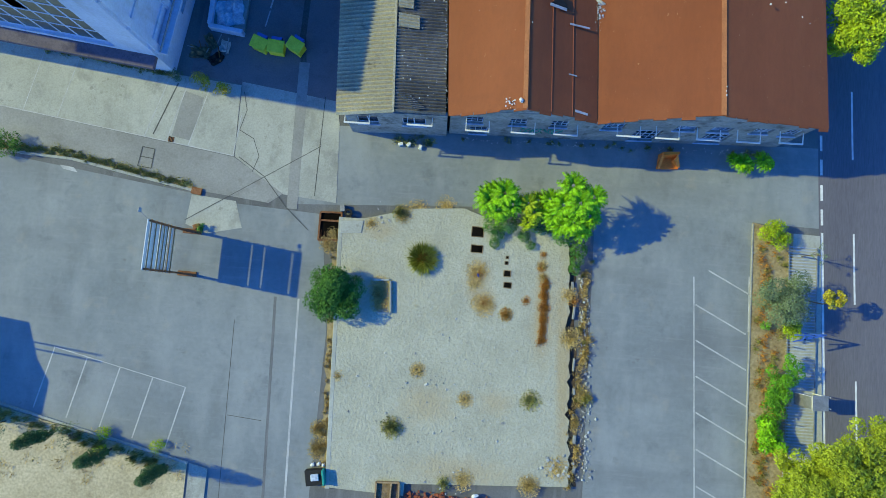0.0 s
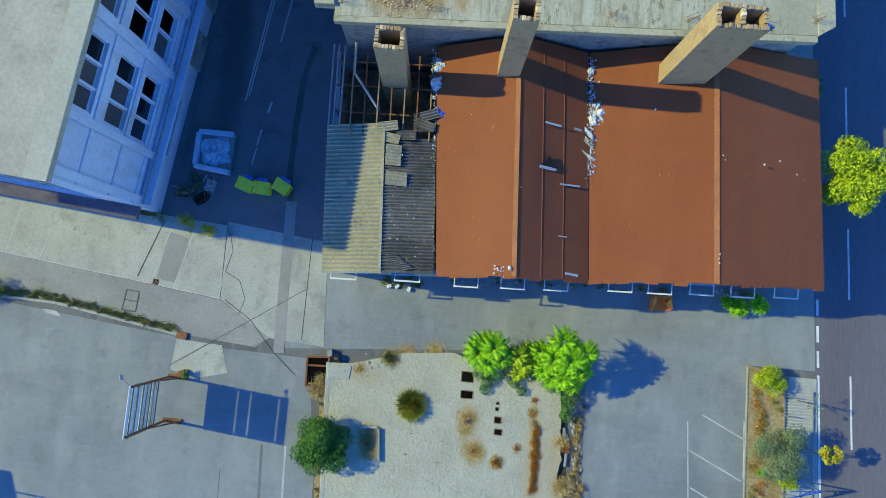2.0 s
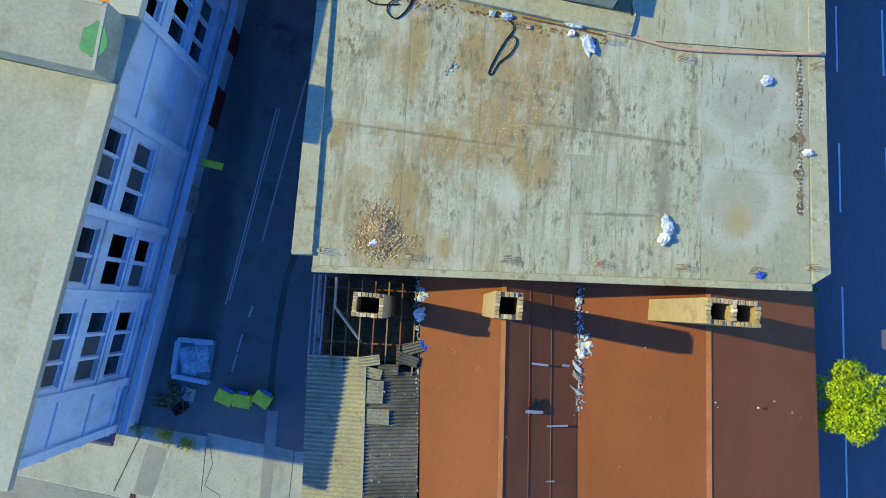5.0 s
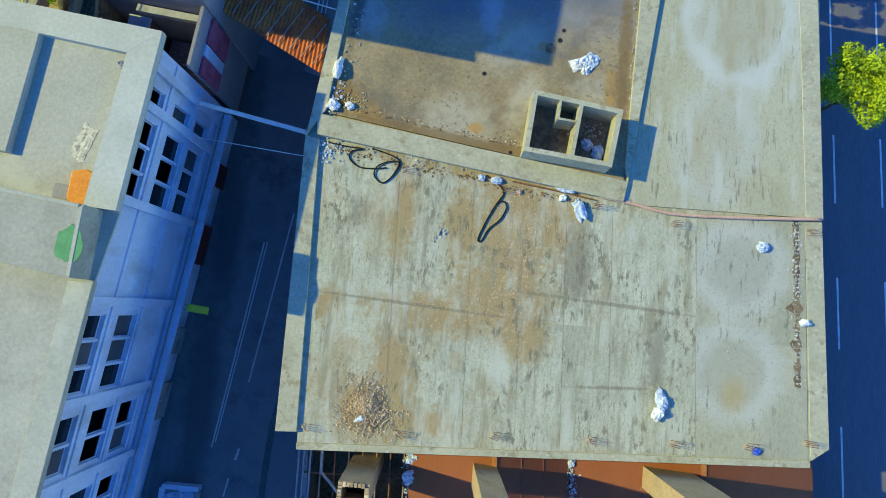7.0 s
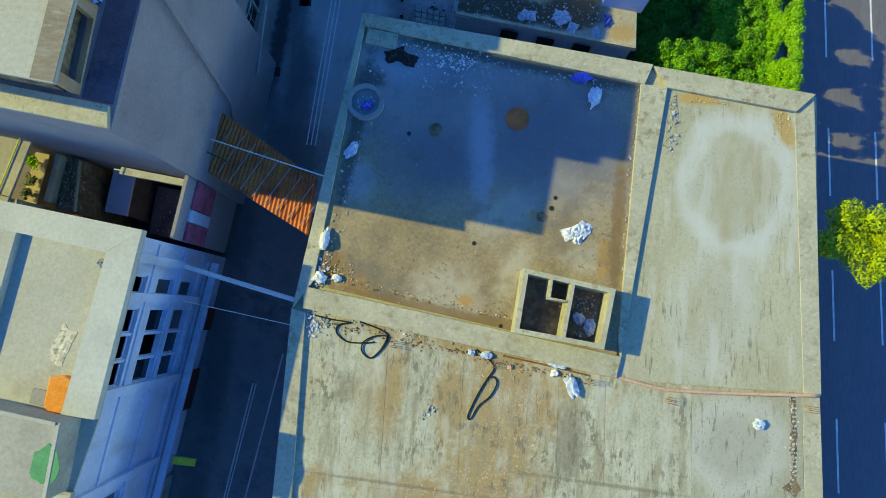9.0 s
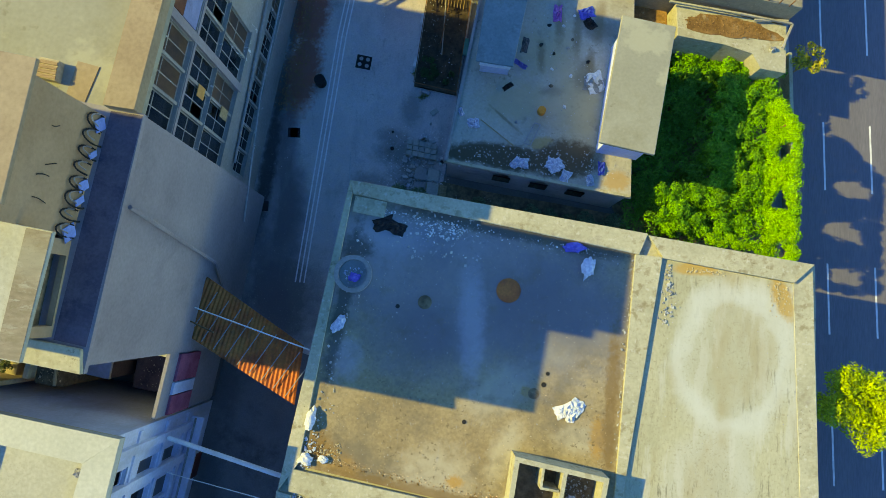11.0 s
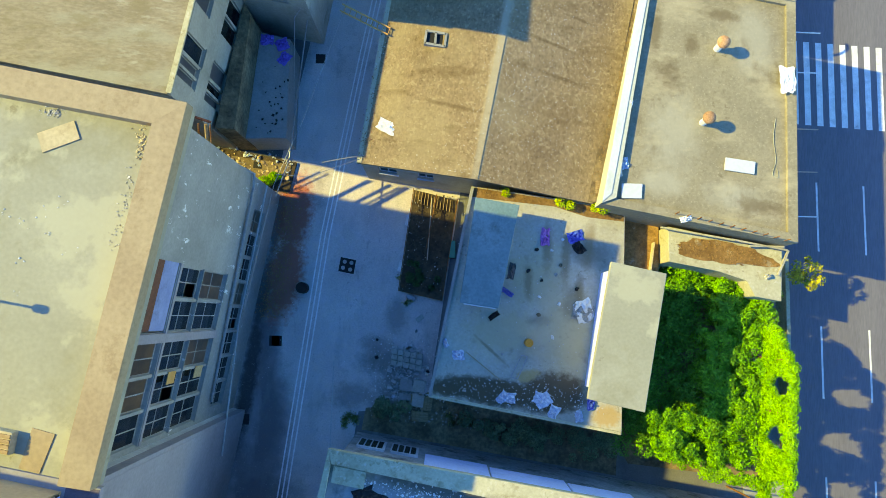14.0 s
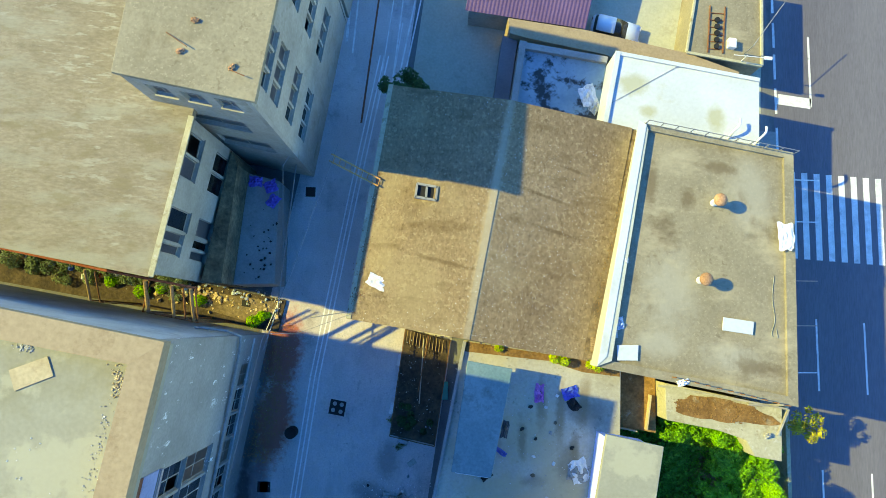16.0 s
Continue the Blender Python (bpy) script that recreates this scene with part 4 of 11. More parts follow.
bm = bmesh.new()
bmesh.ops.create_grid(bm, x_segments=4, y_segments=4, size=2400)
solo("ground", bm, "asphalt_lane", "grey worn asphalt ground between the buildings", "ground", kind="structure")
EDGE = lambda y: 30.25 - 0.0533 * (y - 15.8)     # the painted edge of the avenue
road = flat("road", [(EDGE(-80) - 0.25, -80), (EDGE(-80) + 24, -80), (EDGE(240) + 24, 240), (EDGE(240) - 0.25, 240)], 0.012, "asphalt_road", label="dark asphalt avenue with white lane lines", category="road")
lot = flat("parking_lot", [(-60, 9.6), (-36, 8.5), (-20, 6.7), (-16.5, 6.2), (-9.6, 6.0), (-8.3, -3.4), (-8.2, -40), (-60, -40)], 0.006, "asphalt_lot", label="pale grey asphalt parking lot with faded bays", category="parking lot")
lot_east = flat("parking_lot_east", [(12.2, 8.6), (25.0, 8.7), (25.9, -40), (13.6, -40)], 0.006, "asphalt_lot", label="pale asphalt parking strip with slanted bays", category="parking lot")
flat("crossing_street", [(-12, 13.2), (30.4, 15.2), (30.6, 8.6), (12.3, 8.55), (-8.2, 6.9), (-12, 6.6)], 0.009, "asphalt_lot", label="pale asphalt side street in front of the hall", category="street")
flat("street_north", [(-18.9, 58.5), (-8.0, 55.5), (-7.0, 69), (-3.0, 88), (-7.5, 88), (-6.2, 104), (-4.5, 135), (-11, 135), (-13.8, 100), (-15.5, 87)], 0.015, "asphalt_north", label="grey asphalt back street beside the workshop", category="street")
street = flat("street", [(-21.5, 16.5), (-9.2, 15.0), (-9.0, 29), (-8.0, 55.48), (-18.9, 58.48), (-19.8, 57), (-20.5, 30)], 0.013, "asphalt_dark", label="back street asphalt, coloured darker for the shade of tall buildings", category="street")


def stripe(parent, p0, p1, w, z=0.018, material="line_white", name="road_line"):
    return part(name, solid(strip(p0, p1, w), z - 0.008, z), material, parent)


for j in range(-3, 9):
    y = 61.5 + 11.75 * (j - 5) 
    for off in (2.58, 6.45):
        if off < 3 and 95 < y + 3 < 104 or (y > 94 and y < 103):
            continue
        stripe(road, (EDGE(y) + off, y), (EDGE(y + 5.7) + off, y + 5.7), 0.15)
stripe(road, (EDGE(-40), -40), (EDGE(8.3), 8.3), 0.2)
for y in (8.9, 10.9, 13.0, 15.0, 17.2, 19.2):
    stripe(road, (EDGE(y), y), (EDGE(y + 1.3), y + 1.3), 0.2)
for y in (71, 75, 104.2, 107.6, 110.6, 113.4, 116.5):
    stripe(road, (EDGE(y) - 0.05, y), (EDGE(y + 2.2) - 0.05, y + 2.2), 0.2)
stripe(road, (EDGE(108.4) + 2.9, 108.4), (EDGE(114.6) + 2.9, 114.6), 0.18)
stripe(road, (EDGE(108.9) + 0.1, 108.9), (EDGE(108.7) + 2.9, 108.7), 0.9)
for k in range(14):
    x = 27.05 + 1.02 * k
    stripe(road, (x, 95.5), (x - 0.35, 102.7), 0.5)

# slanted bays of the eastern strip and their long line
stripe(lot_east, (20.51, 3.8), (21.6, -14), 0.1, 0.012, "line_faded", "bay_line")
stripe(lot_east, (24.95, 4.2), (25.1, -0.2), 0.1, 0.012, "line_faded", "bay_line")
for k in range(9):
    y = 4.4 - 2.82 * k
    x = 20.75 + 0.061 * (2 - y)
    if k == 0:
        x = 21.66
    stripe(lot_east, (x, y), (x + 4.15, y - 2.0), 0.12, 0.012, "line_faded", "bay_line")
# bays of the western lot
for k in range(5):
    x, y = -29.33 + 2.64 * k, -6.46 - 0.54 * k
    stripe(lot, (x, y), (x - 1.0, y - 4.75), 0.1, 0.012, "line_faded", "bay_line")
stripe(lot, (-29.4, -6.4), (-18.7, -8.6), 0.06, 0.012, "line_faded", "bay_line")
stripe(lot, (-10.75, -0.9), (-9.95, -20), 0.16, 0.012, "line_faded", "bay_line")
stripe(lot, (-12.6, -0.9), (-11.6, -20), 0.22, 0.010, "asphalt_lane", "joint")
stripe(lot, (-15.6, -3), (-15.1, -20), 0.05, 0.010, "crack_dark", "joint")
stripe(lot, (-15.3, -10.4), (-12.6, -10.6), 0.05, 0.0105, "crack_dark", "joint")
pts = [(-11.87, 31.3), (-12.5, 28.6), (-12.73, 24.5), (-12.78, 20.5), (-12.5, 18.3)]
for k, (a, b) in enumerate(zip(pts, pts[1:])):
    stripe(street, a, b, 0.5, 0.020 + .0005 * k, "crack_dark", "patch")
# lines in the back street
stripe(street, (-17.05, 26.2), (-14.8, 42.5), 0.12, 0.022, "line_faded")
stripe(street, (-16.8, 26.6), (-14.55, 42.5), 0.1, 0.022, "line_faded")
stripe(street, (-15.95, 21.0), (-15.7, 22.4), 0.1, 0.022, "line_faded")
stripe(street, (-14.75, 31.4), (-12.7, 45.0), 0.12, 0.022, "line_faded")
stripe(street, (-15.1, 25.4), (-14.9, 26.3), 0.18, 0.022, "line_faded")
stripe(street, (-15.7, 22.6), (-15.45, 24.0), 0.14, 0.022, "line_faded")
for off in (-.35, 0.0, 0.35):
    for a, b in (((-12.3, 62.0), (-11.0, 83.0)), ((-11.0, 83.0), (-9.35, 98.0)), ((-9.35, 98.0), (-7.9, 110.0))):
        stripe(street, (a[0] + off, a[1]), (b[0] + off, b[1]), 0.11, 0.022, "line_bright")
for p0, p1, w, m in (((-7.6, 98.7), (-5.7, 115.2), .14, "line_white"), ((-7.1, 106.0), (-6.4, 124.0), .12, "line_white"), ((-8.2, 104.5), (-7.0, 124.0), .1, "line_white"), ((-6.9, 101.0), (-4.9, 118.0), .12, "line_white"), ((-11.2, 111.0), (-11.3, 124.0), .2, "line_white"), ((-10.6, 110.0), (-10.5, 124.0), .14, "line_white"), ((-9.3, 104.0), (-8.6, 120.0), .16, "paint_rust_red"), ((-8.9, 66.0), (-9.3, 73.0), .1, "line_faded")):
    stripe(street, p0, p1, w, 0.026, m)
stripe(street, (-7.6, 100.0), (-6.6, 113.0), 0.1, 0.022, "line_white")

# concrete yard by the long western building
yard = flat("concrete_yard", [(-60, 21.0), (-37.4, 18.4), (-24.0, 16.4), (-17.3, 15.9), (-17.2, 10.0), (-36.5, 12.4), (-60, 15.2)], 0.03, "concrete_slab", label="stained pale concrete yard with joints", category="yard")
flat("concrete_lane", [(-60, 15.15), (-36.5, 12.35), (-17.2, 9.95), (-12.9, 7.4), (-14.0, 6.5), (-20, 7.0), (-30, 8.7), (-60, 12.0)], 0.022, "concrete_band", label="grey concrete lane along the yard", category="lane")
apron = flat("concrete_apron", [(-17.25, 16.2), (-9.4, 15.3), (-9.0, 13.4), (-8.6, 7.0), (-12.9, 7.3), (-17.15, 10.0)], 0.026, "concrete_slab", label="cracked concrete apron at the street mouth", category="apron")
stripe(apron, (-12.4, 18.3), (-12.1, 6.2), 0.85, 0.032, "concrete_band", "patch")
stripe(yard, (-37, 12.45), (-17.2, 10.05), 0.08, 0.036, "line_faded", "joint")
for x0, y0, x1, y1 in ((-24.6, 10.9, -23.2, 15.8), (-22.8, 10.7, -21.6, 15.7), (-21.0, 10.5, -19.8, 15.5), (-34.6, 12.1, -33.5, 17.4), (-31.8, 11.8, -30.6, 17.2), (-17.3, 10.1, -17.0, 13.4)):
    stripe(yard, (x0, y0), (x1, y1), 0.07, 0.036, "line_faded", "joint")
stripe(yard, (-23.9, 11.2), (-22.4, 15.6), 0.1, 0.037, "crack_dark", "joint")
pts = [(-16.8, 10.0), (-14.6, 8.6), (-12.6, 6.3), (-10.6, 4.6)]
for a, b in zip(pts, pts[1:]):
    stripe(apron, a, b, 0.06, 0.033, "crack_dark", "crack")
pts = [(-17.0, 15.4), (-16.6, 13.9), (-17.0, 12.2), (-15.8, 11.6), (-15.2, 10.2), (-15.6, 8.9)]
for a, b in zip(pts, pts[1:]):
    stripe(apron, a, b, 0.05, 0.033, "crack_dark", "crack")
stripe(apron, (-10.4, 15.6), (-10.4, 7.4), 0.06, 0.033, "crack_dark", "joint")
stripe(apron, (-10.3, 11.5), (-20.5, 4.5), 0.05, 0.034, "crack_dark", "crack")
# kerb strip with weeds between yard lane and lot
for a, b in (((-36, 8.75), (-30, 8.55)), ((-30, 8.55), (-20.2, 6.95))):
    part("kerb", solid(strip(a, b, 0.22), -0.2, 0.13, 0.02), "concrete_slab", lot)
rg_ = random.Random(5)
for (ax, ay), (bx, by) in (((-44, 9.7), (-36, 8.95)), ((-36, 8.95), (-30, 8.75)), ((-30, 8.75), (-20.2, 7.15))):
    k_ = 14
    up_, dn_ = [], []
    for i in range(k_ + 1):
        x_, y_ = ax + (bx - ax) * i / k_, ay + (by - ay) * i / k_
        up_.append((x_, y_ + rg_.uniform(.25, .5)))
        dn_.append((x_, y_ - rg_.uniform(.0, .12)))
    part("verge_strip", solid(dn_ + up_[::-1], -.1, 0.05), "soil_verge", lot, "weedy soil strip along the kerb")
flat("repair_patch", [(-20.2, 6.6), (-16.6, 6.4), (-15.9, 4.3), (-18.6, 3.6), (-20.4, 4.2)], 0.018, "concrete_slab", label="pale concrete repair patch", category="patch")
flat("repair_patch", [(-31.0, 8.0), (-29.9, 7.9), (-29.5, 7.5), (-30.7, 7.7)], 0.013, "line_faded", label="pale smear of spilt plaster", category="patch")

# raised demolition pad with its ragged eastern edge
rpe = random.Random(17)
PAD_EAST = [(10.35 + .078 * (5.5 - y) - abs(rpe.gauss(0, .14)), y) for y in (5.5 - .42 * k for k in range(46))]
pad = flat("pad", [(-8.2, 5.85), (-6.2, 5.95), (-2.3, 7.1), (1.7, 7.5), (3.6, 6.9), (10.0, 6.0), *PAD_EAST, (-1.0, -14.3), (-1.0, -15.2), (-6.9, -15.1), (-7.6, -2.7)], 0.3, "gravel_pad", label="pale rough concrete pad of a demolished building", category="pad")
part("edge_beam", solid(strip((-8.05, 5.9), (-6.9, -15.2), 0.34), -0.2, 0.315, 0.03), "concrete_slab", pad, "pale concrete edge beam")
part("corner_block", solid([(-8.1, 5.6), (-6.2, 5.78), (-6.3, 4.75), (-8.0, 4.6)], 0.1, 0.36, 0.03), "concrete_slab", pad, "smooth pale concrete block")
for k in range(9):
    y0 = 4.6 - 2.0 * k - rpe.uniform(0, .5)
    ln = rpe.uniform(.5, 1.3)
    x0, x1 = 10.62 + .078 * (5.5 - y0) + rpe.uniform(-.1, .12), 10.62 + .078 * (5.5 - y0 + ln) + rpe.uniform(-.1, .12)
    part("edge_block", solid(strip((x0, y0), (x1, y0 - ln), rpe.uniform(.14, .26)), -0.1, rpe.uniform(.1, .3), 0.03), "concrete_band", pad, "broken length of concrete edge")
# the pad edge's shade laid down as a dark soil strip
part("trench", solid([(PAD_EAST[0][0] - .2, 5.5), (PAD_EAST[-1][0] - .2, -13.4)] + [(10.75 + .078 * (5.5 - y) + rpe.uniform(-.1, .18), y) for y in (-13.4 + .6 * k for k in range(32))], -0.1, 0.024), "soil_dark", pad, "dark strip for the shade under the broken edge")
for x, y, sx, sy in ((2.92, 5.72, 0.95, 0.8), (2.98, 4.35, 0.95, 0.6), (5.55, 2.62, 0.55, 0.5), (5.65, 1.7, 0.6, 0.45), (5.42, 3.45, 0.25, 0.25), (5.45, 3.9, 0.2, 0.2)):
    shaft = thing("service_pit", "open square service pit in the pad", "pit", "pits in the pad")
    fr = bmesh.new()
    for k in range(4):
        c = [(x - sx / 2, y - sy / 2), (x + sx / 2, y - sy / 2), (x + sx / 2, y + sy / 2), (x - sx / 2, y + sy / 2)]
        prism(fr, strip(c[k], c[(k + 1) % 4], 0.07), 0.29, 0.325 + 0.001 * k)
    part("rim", fr, "soil_brown", shaft)
    # black sheet on the pad in place of the hole's shade
    part("bottom", solid([(x - sx / 2 + .02, y - sy / 2 + .02), (x + sx / 2 - .02, y - sy / 2 + .02), (x + sx / 2 - .02, y + sy / 2 - .02), (x - sx / 2 + .02, y + sy / 2 - .02)], 0.29, 0.306), "pit_dark", shaft, "black sheet for the unlit depth of the pit")
# south-west soil island with its kerb and walk
flat("soil_island", [(-60, -12.0), (-33, -11.3), (-17.9, -14.4), (-17.7, -30), (-60, -30)], 0.1, "soil_dry", label="dry sandy soil island with kerb", category="soil")
for a, b in (((-45, -9.0), (-33, -11.1)), ((-33, -11.1), (-17.85, -14.3))):
    part("kerb", solid(strip(a, b, 0.2), -0.2, 0.15, 0.02), "concrete_slab", lot)
flat("pavement", [(-17.7, -14.3), (-16.3, -14.6), (-16.1, -30), (-17.5, -30)], 0.13, "concrete_slab", label="narrow concrete walk beside the soil", category="pavement")
# planted verge by the avenue
flat("verge", [(25.0, 8.6), (28.3, 8.0), (29.1, -40), (26.0, -40)], 0.1, "soil_verge", label="weedy brown planting verge", category="verge")
flat("pavement_east", [(28.3, 8.0), (EDGE(8) - 0.2, 8.0), (EDGE(-40) - 0.2, -40), (29.1, -40)], 0.12, "concrete_slab", label="concrete pavement beside the avenue", category="pavement")
part("kerb", solid(strip((25.0, 8.5), (26.0, -38), 0.12), -0.2, 0.15, 0.02), "concrete_band", lot_east)


# ---- the red-roofed hall ----
hall = thing("hall", "long low hall with rusty red pitched roofs and grey plaster walls", "building")
HS = [(-0.25, 13.25), (10.4, 13.75), (27.0, 14.75)]      # south eave line: west end, valley, east end
HN = [(-1.7, 29.6), (9.3, 30.2), (25.9, 31.2)]


def slope(parent, s0, s1, n1, n0, zs, name="roof_slope", material="roof_red", t=0.14):
    return part(name, prism(bmesh.new(), [s0, s1, n1, n0], [z - t for z in zs], list(zs)), material, parent)


R1S, R1N, R2S, R2N = (5.05, 13.5), (4.1, 30.0), (18.5, 14.25), (17.6, 30.8)
slope(hall, HS[0], R1S, R1N, HN[0], (6.35, 8.65, 8.65, 6.35))
slope(hall, R1S, HS[1], HN[1], R1N, (8.65, 6.35, 6.35, 8.65))
slope(hall, (HS[1][0] + 0.02, HS[1][1]), R2S, R2N, (HN[1][0] + 0.02, HN[1][1]), (6.35, 8.8, 8.8, 6.35))
slope(hall, R2S, HS[2], HN[2], R2N, (8.8, 6.35, 6.35, 8.8))
for a, b, z in ((R1S, R1N, 8.65), (R2S, R2N, 8.8)):
    part("ridge_cap", prism(bmesh.new(), [(a[0] - 0.28, a[1] - .02), (a[0] + 0.02, a[1] - .02), (b[0] + 0.02, b[1]), (b[0] - 0.28, b[1])], [z - 0.11, z - .02, z - .02, z - .11], [z - 0.06, z + 0.06, z + 0.06, z - 0.06]), "roof_cap", hall, "weathered orange ridge capping")
for f in (0.33, 0.63):                 # laps of the long roof sheets
    a, b = mix2(R1S, HS[1], f), mix2(R1N, HN[1], f)
    z = 8.65 - 2.3 * f
    part("sheet_lap", prism(bmesh.new(), [(a[0] - .03, a[1] + .05), (a[0] + .03, a[1] + .05), (b[0] + .03, b[1] - .05), (b[0] - .03, b[1] - .05)], z - .05, z + .02), "paint_rust_red", hall, "rusty lap between roof sheets")
part("valley_gutter", solid(strip((HS[1][0], HS[1][1] + .1), (HN[1][0], HN[1][1]), 0.24), 6.2, 6.36), "black_rubber", hall, "dark valley gutter")
holes = [(1.2, 2.5, 3.2, 4.9), (1.6, 3.0, 0.3, 2.4), (4.5, 5.8, 3.2, 4.9), (7.6, 8.9, 3.2, 4.9)]
bm, a, d, n = wall_with_openings((-0.1, 13.55), (10.4, 14.05), 0, 6.3, holes)
part("wall", bm, "facade_hall", hall)
for h in holes:
    window(hall, a, d, n, h, cols=3, rows=3, w=0.05)
holes = [(1.0, 2.6, 3.2, 4.9), (3.8, 5.8, 0.4, 3.4), (5.2 + 1.2, 8.0, 3.6, 4.9), (9.3, 11.3, 0.4, 3.2), (9.0, 10.6, 3.6, 4.9), (12.2, 13.6, 3.6, 4.9), (14.6, 15.9, 3.2, 4.9)]
bm, a, d, n = wall_with_openings((10.4, 14.05), (26.6, 15.0), 0, 6.3, holes)
part("wall", bm, "facade_hall", hall)
for h in holes:
    window(hall, a, d, n, h, cols=4, rows=4, w=0.05)
for p, q in (((26.6, 15.0), (25.6, 31.1)), ((-1.5, 29.5), (-0.1, 13.55))):
    bm, a, d, n = wall_with_openings(p, q, 0, 6.3, [(u, u + 1.6, 3.2, 4.9) for u in (2, 5.5, 9, 12.5)] if p[0] > 20 else [])
    part("wall", bm, "facade_hall", hall)
for x, rx, zr in ((5.05, 5.1, 8.5), (18.5, 5.4, 8.65)):
    y = 13.55 + (x + 0.1) * 0.0523
    x0, x1 = (-0.1, 10.35) if x < 10 else (10.45, 26.6)
    y0, y1 = 13.55 + (x0 + .1) * .0523, 13.55 + (x1 + .1) * .0545
    part("gable", prism(bmesh.new(), [(x0, y0 + .02), (x, y + .02), (x1, y1 + .02), (x1, y1 + .3), (x, y + .3), (x0, y0 + .3)], 6.2, [6.25, zr, 6.25, 6.25, zr, 6.25]), "facade_hall", hall)
for ax, ay in ((1.94, 13.33), (5.3, 13.5), (8.44, 13.66), (13.07, 14.0), (15.94, 14.1), (18.97, 14.3), (21.94, 14.4), (25.1, 14.62)):
    aw = thing("window_hood", "white tubular frame of a missing window hood", "awning frame", "hood frames on the hall")
    bm = bmesh.new()
    for s in (-0.85, 0.85):
        bar(bm, (ax + s, ay + 0.1, 5.0), (ax + s + .03, ay - 0.75, 4.9), 0.06)
    bar(bm, (ax - .88, ay - 0.75, 4.9), (ax + .9, ay - 0.7, 4.9), 0.11)
    part("frame", bm, "metal_white", aw)
for k in range(9):
    y = 16 + 1.65 * k
    bm = bmesh.new()
    x = 27.0 - (y - 14.75) * 0.066
    bar(bm, (x - .1, y, 5.6), (x + 0.25, y, 5.55), 0.06)
    bar(bm, (x + .25, y, 5.55), (x + .2, y + 1.2, 5.55), 0.06)
    solo("eave_bracket", bm, "metal_white", "white steel bracket under the eastern eave", "bracket", "brackets on the hall")

# ragged ends of the roof sheets along the south eave
RG = random.Random(17)
for (p0, z0), (p1, z1) in (((HS[0], 6.35), (R1S, 8.65)), ((R1S, 8.65), (HS[1], 6.35)), ((HS[1], 6.35), (R2S, 8.8)), ((R2S, 8.8), (HS[2], 6.35))):
    cnt = int((p1[0] - p0[0]) / .85)
    for k in range(cnt):
        f0, f1, r = k / cnt + .004, (k + 1) / cnt - .004, RG.uniform(.02, .26)
        q0, q1 = mix2(p0, p1, f0), mix2(p0, p1, f1)
        za, zb = z0 + (z1 - z0) * f0, z0 + (z1 - z0) * f1
        part("sheet_end", prism(bmesh.new(), [(q0[0], q0[1] - r), (q1[0], q1[1] - r * RG.uniform(.6, 1.2)), (q1[0], q1[1] + .01), (q0[0], q0[1] + .01)], [za - .1, zb - .1, zb - .1, za - .1], [za - .012, zb - .012, zb - .012, za - .012]), "roof_red", hall)
# roof scraps: torn patches, bird-white plaster bits
for x0, y0, x1, y1, w, z0, z1 in ((6.3, 24.3, 8.0, 24.2, 0.14, 8.0, 7.35), (8.5, 24.3, 9.3, 24.25, 0.16, 7.1, 6.75), (7.7, 20.2, 9.9, 20.3, 0.12, 7.45, 6.6), (7.9, 16.6, 8.8, 16.6, 0.08, 7.35, 7.0), (8.6, 14.1, 10.0, 14.0, 0.16, 7.1, 6.55), (6.1, 21.15, 7.9, 21.1, 0.2, 8.18, 7.36)):
    x1, y1, z1 = x0 + (x1 - x0) * .7, y0 + (y1 - y0) * .7, z0 + (z1 - z0) * .7
    pts = strip((x0, y0), (x1, y1), w)
    part("patch", prism(bmesh.new(), pts, [z0 + .0, z1 + .0, z1 + .0, z0 + .0], [z0 + .05, z1 + .05, z1 + .05, z0 + .05]), "line_faded", hall, "torn pale edge of a roof sheet")
part("hole", prism(bmesh.new(), [(6.2, 21.3), (7.5, 21.25), (7.0, 21.75), (6.75, 22.05), (6.6, 21.7)], [8.0, 7.45, 7.7, 7.8, 7.85], [8.19, 7.6, 7.82, 7.94, 8.0]), "black_rubber", hall, "dark hole in the roof")

# ---- sheds with corrugated sheets ----
shed = thing("shed", "half-collapsed shed with corrugated cement sheets", "building")
part("sheet_light", sheet_corrugated((-9.1, 23.4, 5.5), (-4.95, 23.6, 6.55), (-4.2, 12.95, 6.55), (-8.4, 12.65, 5.5), 0.3, 0.11), "corrugated_light", shed, "pale corrugated cement sheets")
for j, (f0, f1) in enumerate(((0.0, 0.22), (0.215, 0.5), (0.495, 0.76), (0.755, 1.0))):
    n0, s0, n1, s1 = (-4.85, 22.6), (-4.15, 13.0), (-1.15, 22.9), (-0.45, 13.25)
    aa, bb, cc, dd = mix2(n0, s0, f0), mix2(n1, s1, f0), mix2(n1, s1, f1), mix2(n0, s0, f1)
    z = 0.03 * (j % 2)
    part("sheet_dark", sheet_corrugated((*aa, 6.5 + z), (*bb, 6.0 + z), (*cc, 6.0 + z), (*dd, 6.5 + z), 0.24, 0.085), "corrugated_dark", shed, "dark mossy corrugated sheets")
part("sheet_loose", sheet_corrugated((-2.9, 24.6, 6.1), (-1.35, 25.0, 6.0), (-1.2, 23.5, 6.05), (-2.8, 23.2, 6.25), 0.24, 0.08), "corrugated_dark", shed, "loose corrugated sheet")
part("ridge_strip", solid(strip((-4.9, 23.4), (-4.18, 12.95), 0.16), 6.5, 6.62), "corrugated_light", shed)
bm, a, d, n = wall_with_openings((-7.9, 12.95), (-0.3, 13.3), 0, 5.6, [(0.8, 2.4, 2.6, 4.6), (4.2, 6.0, 2.6, 4.6)])
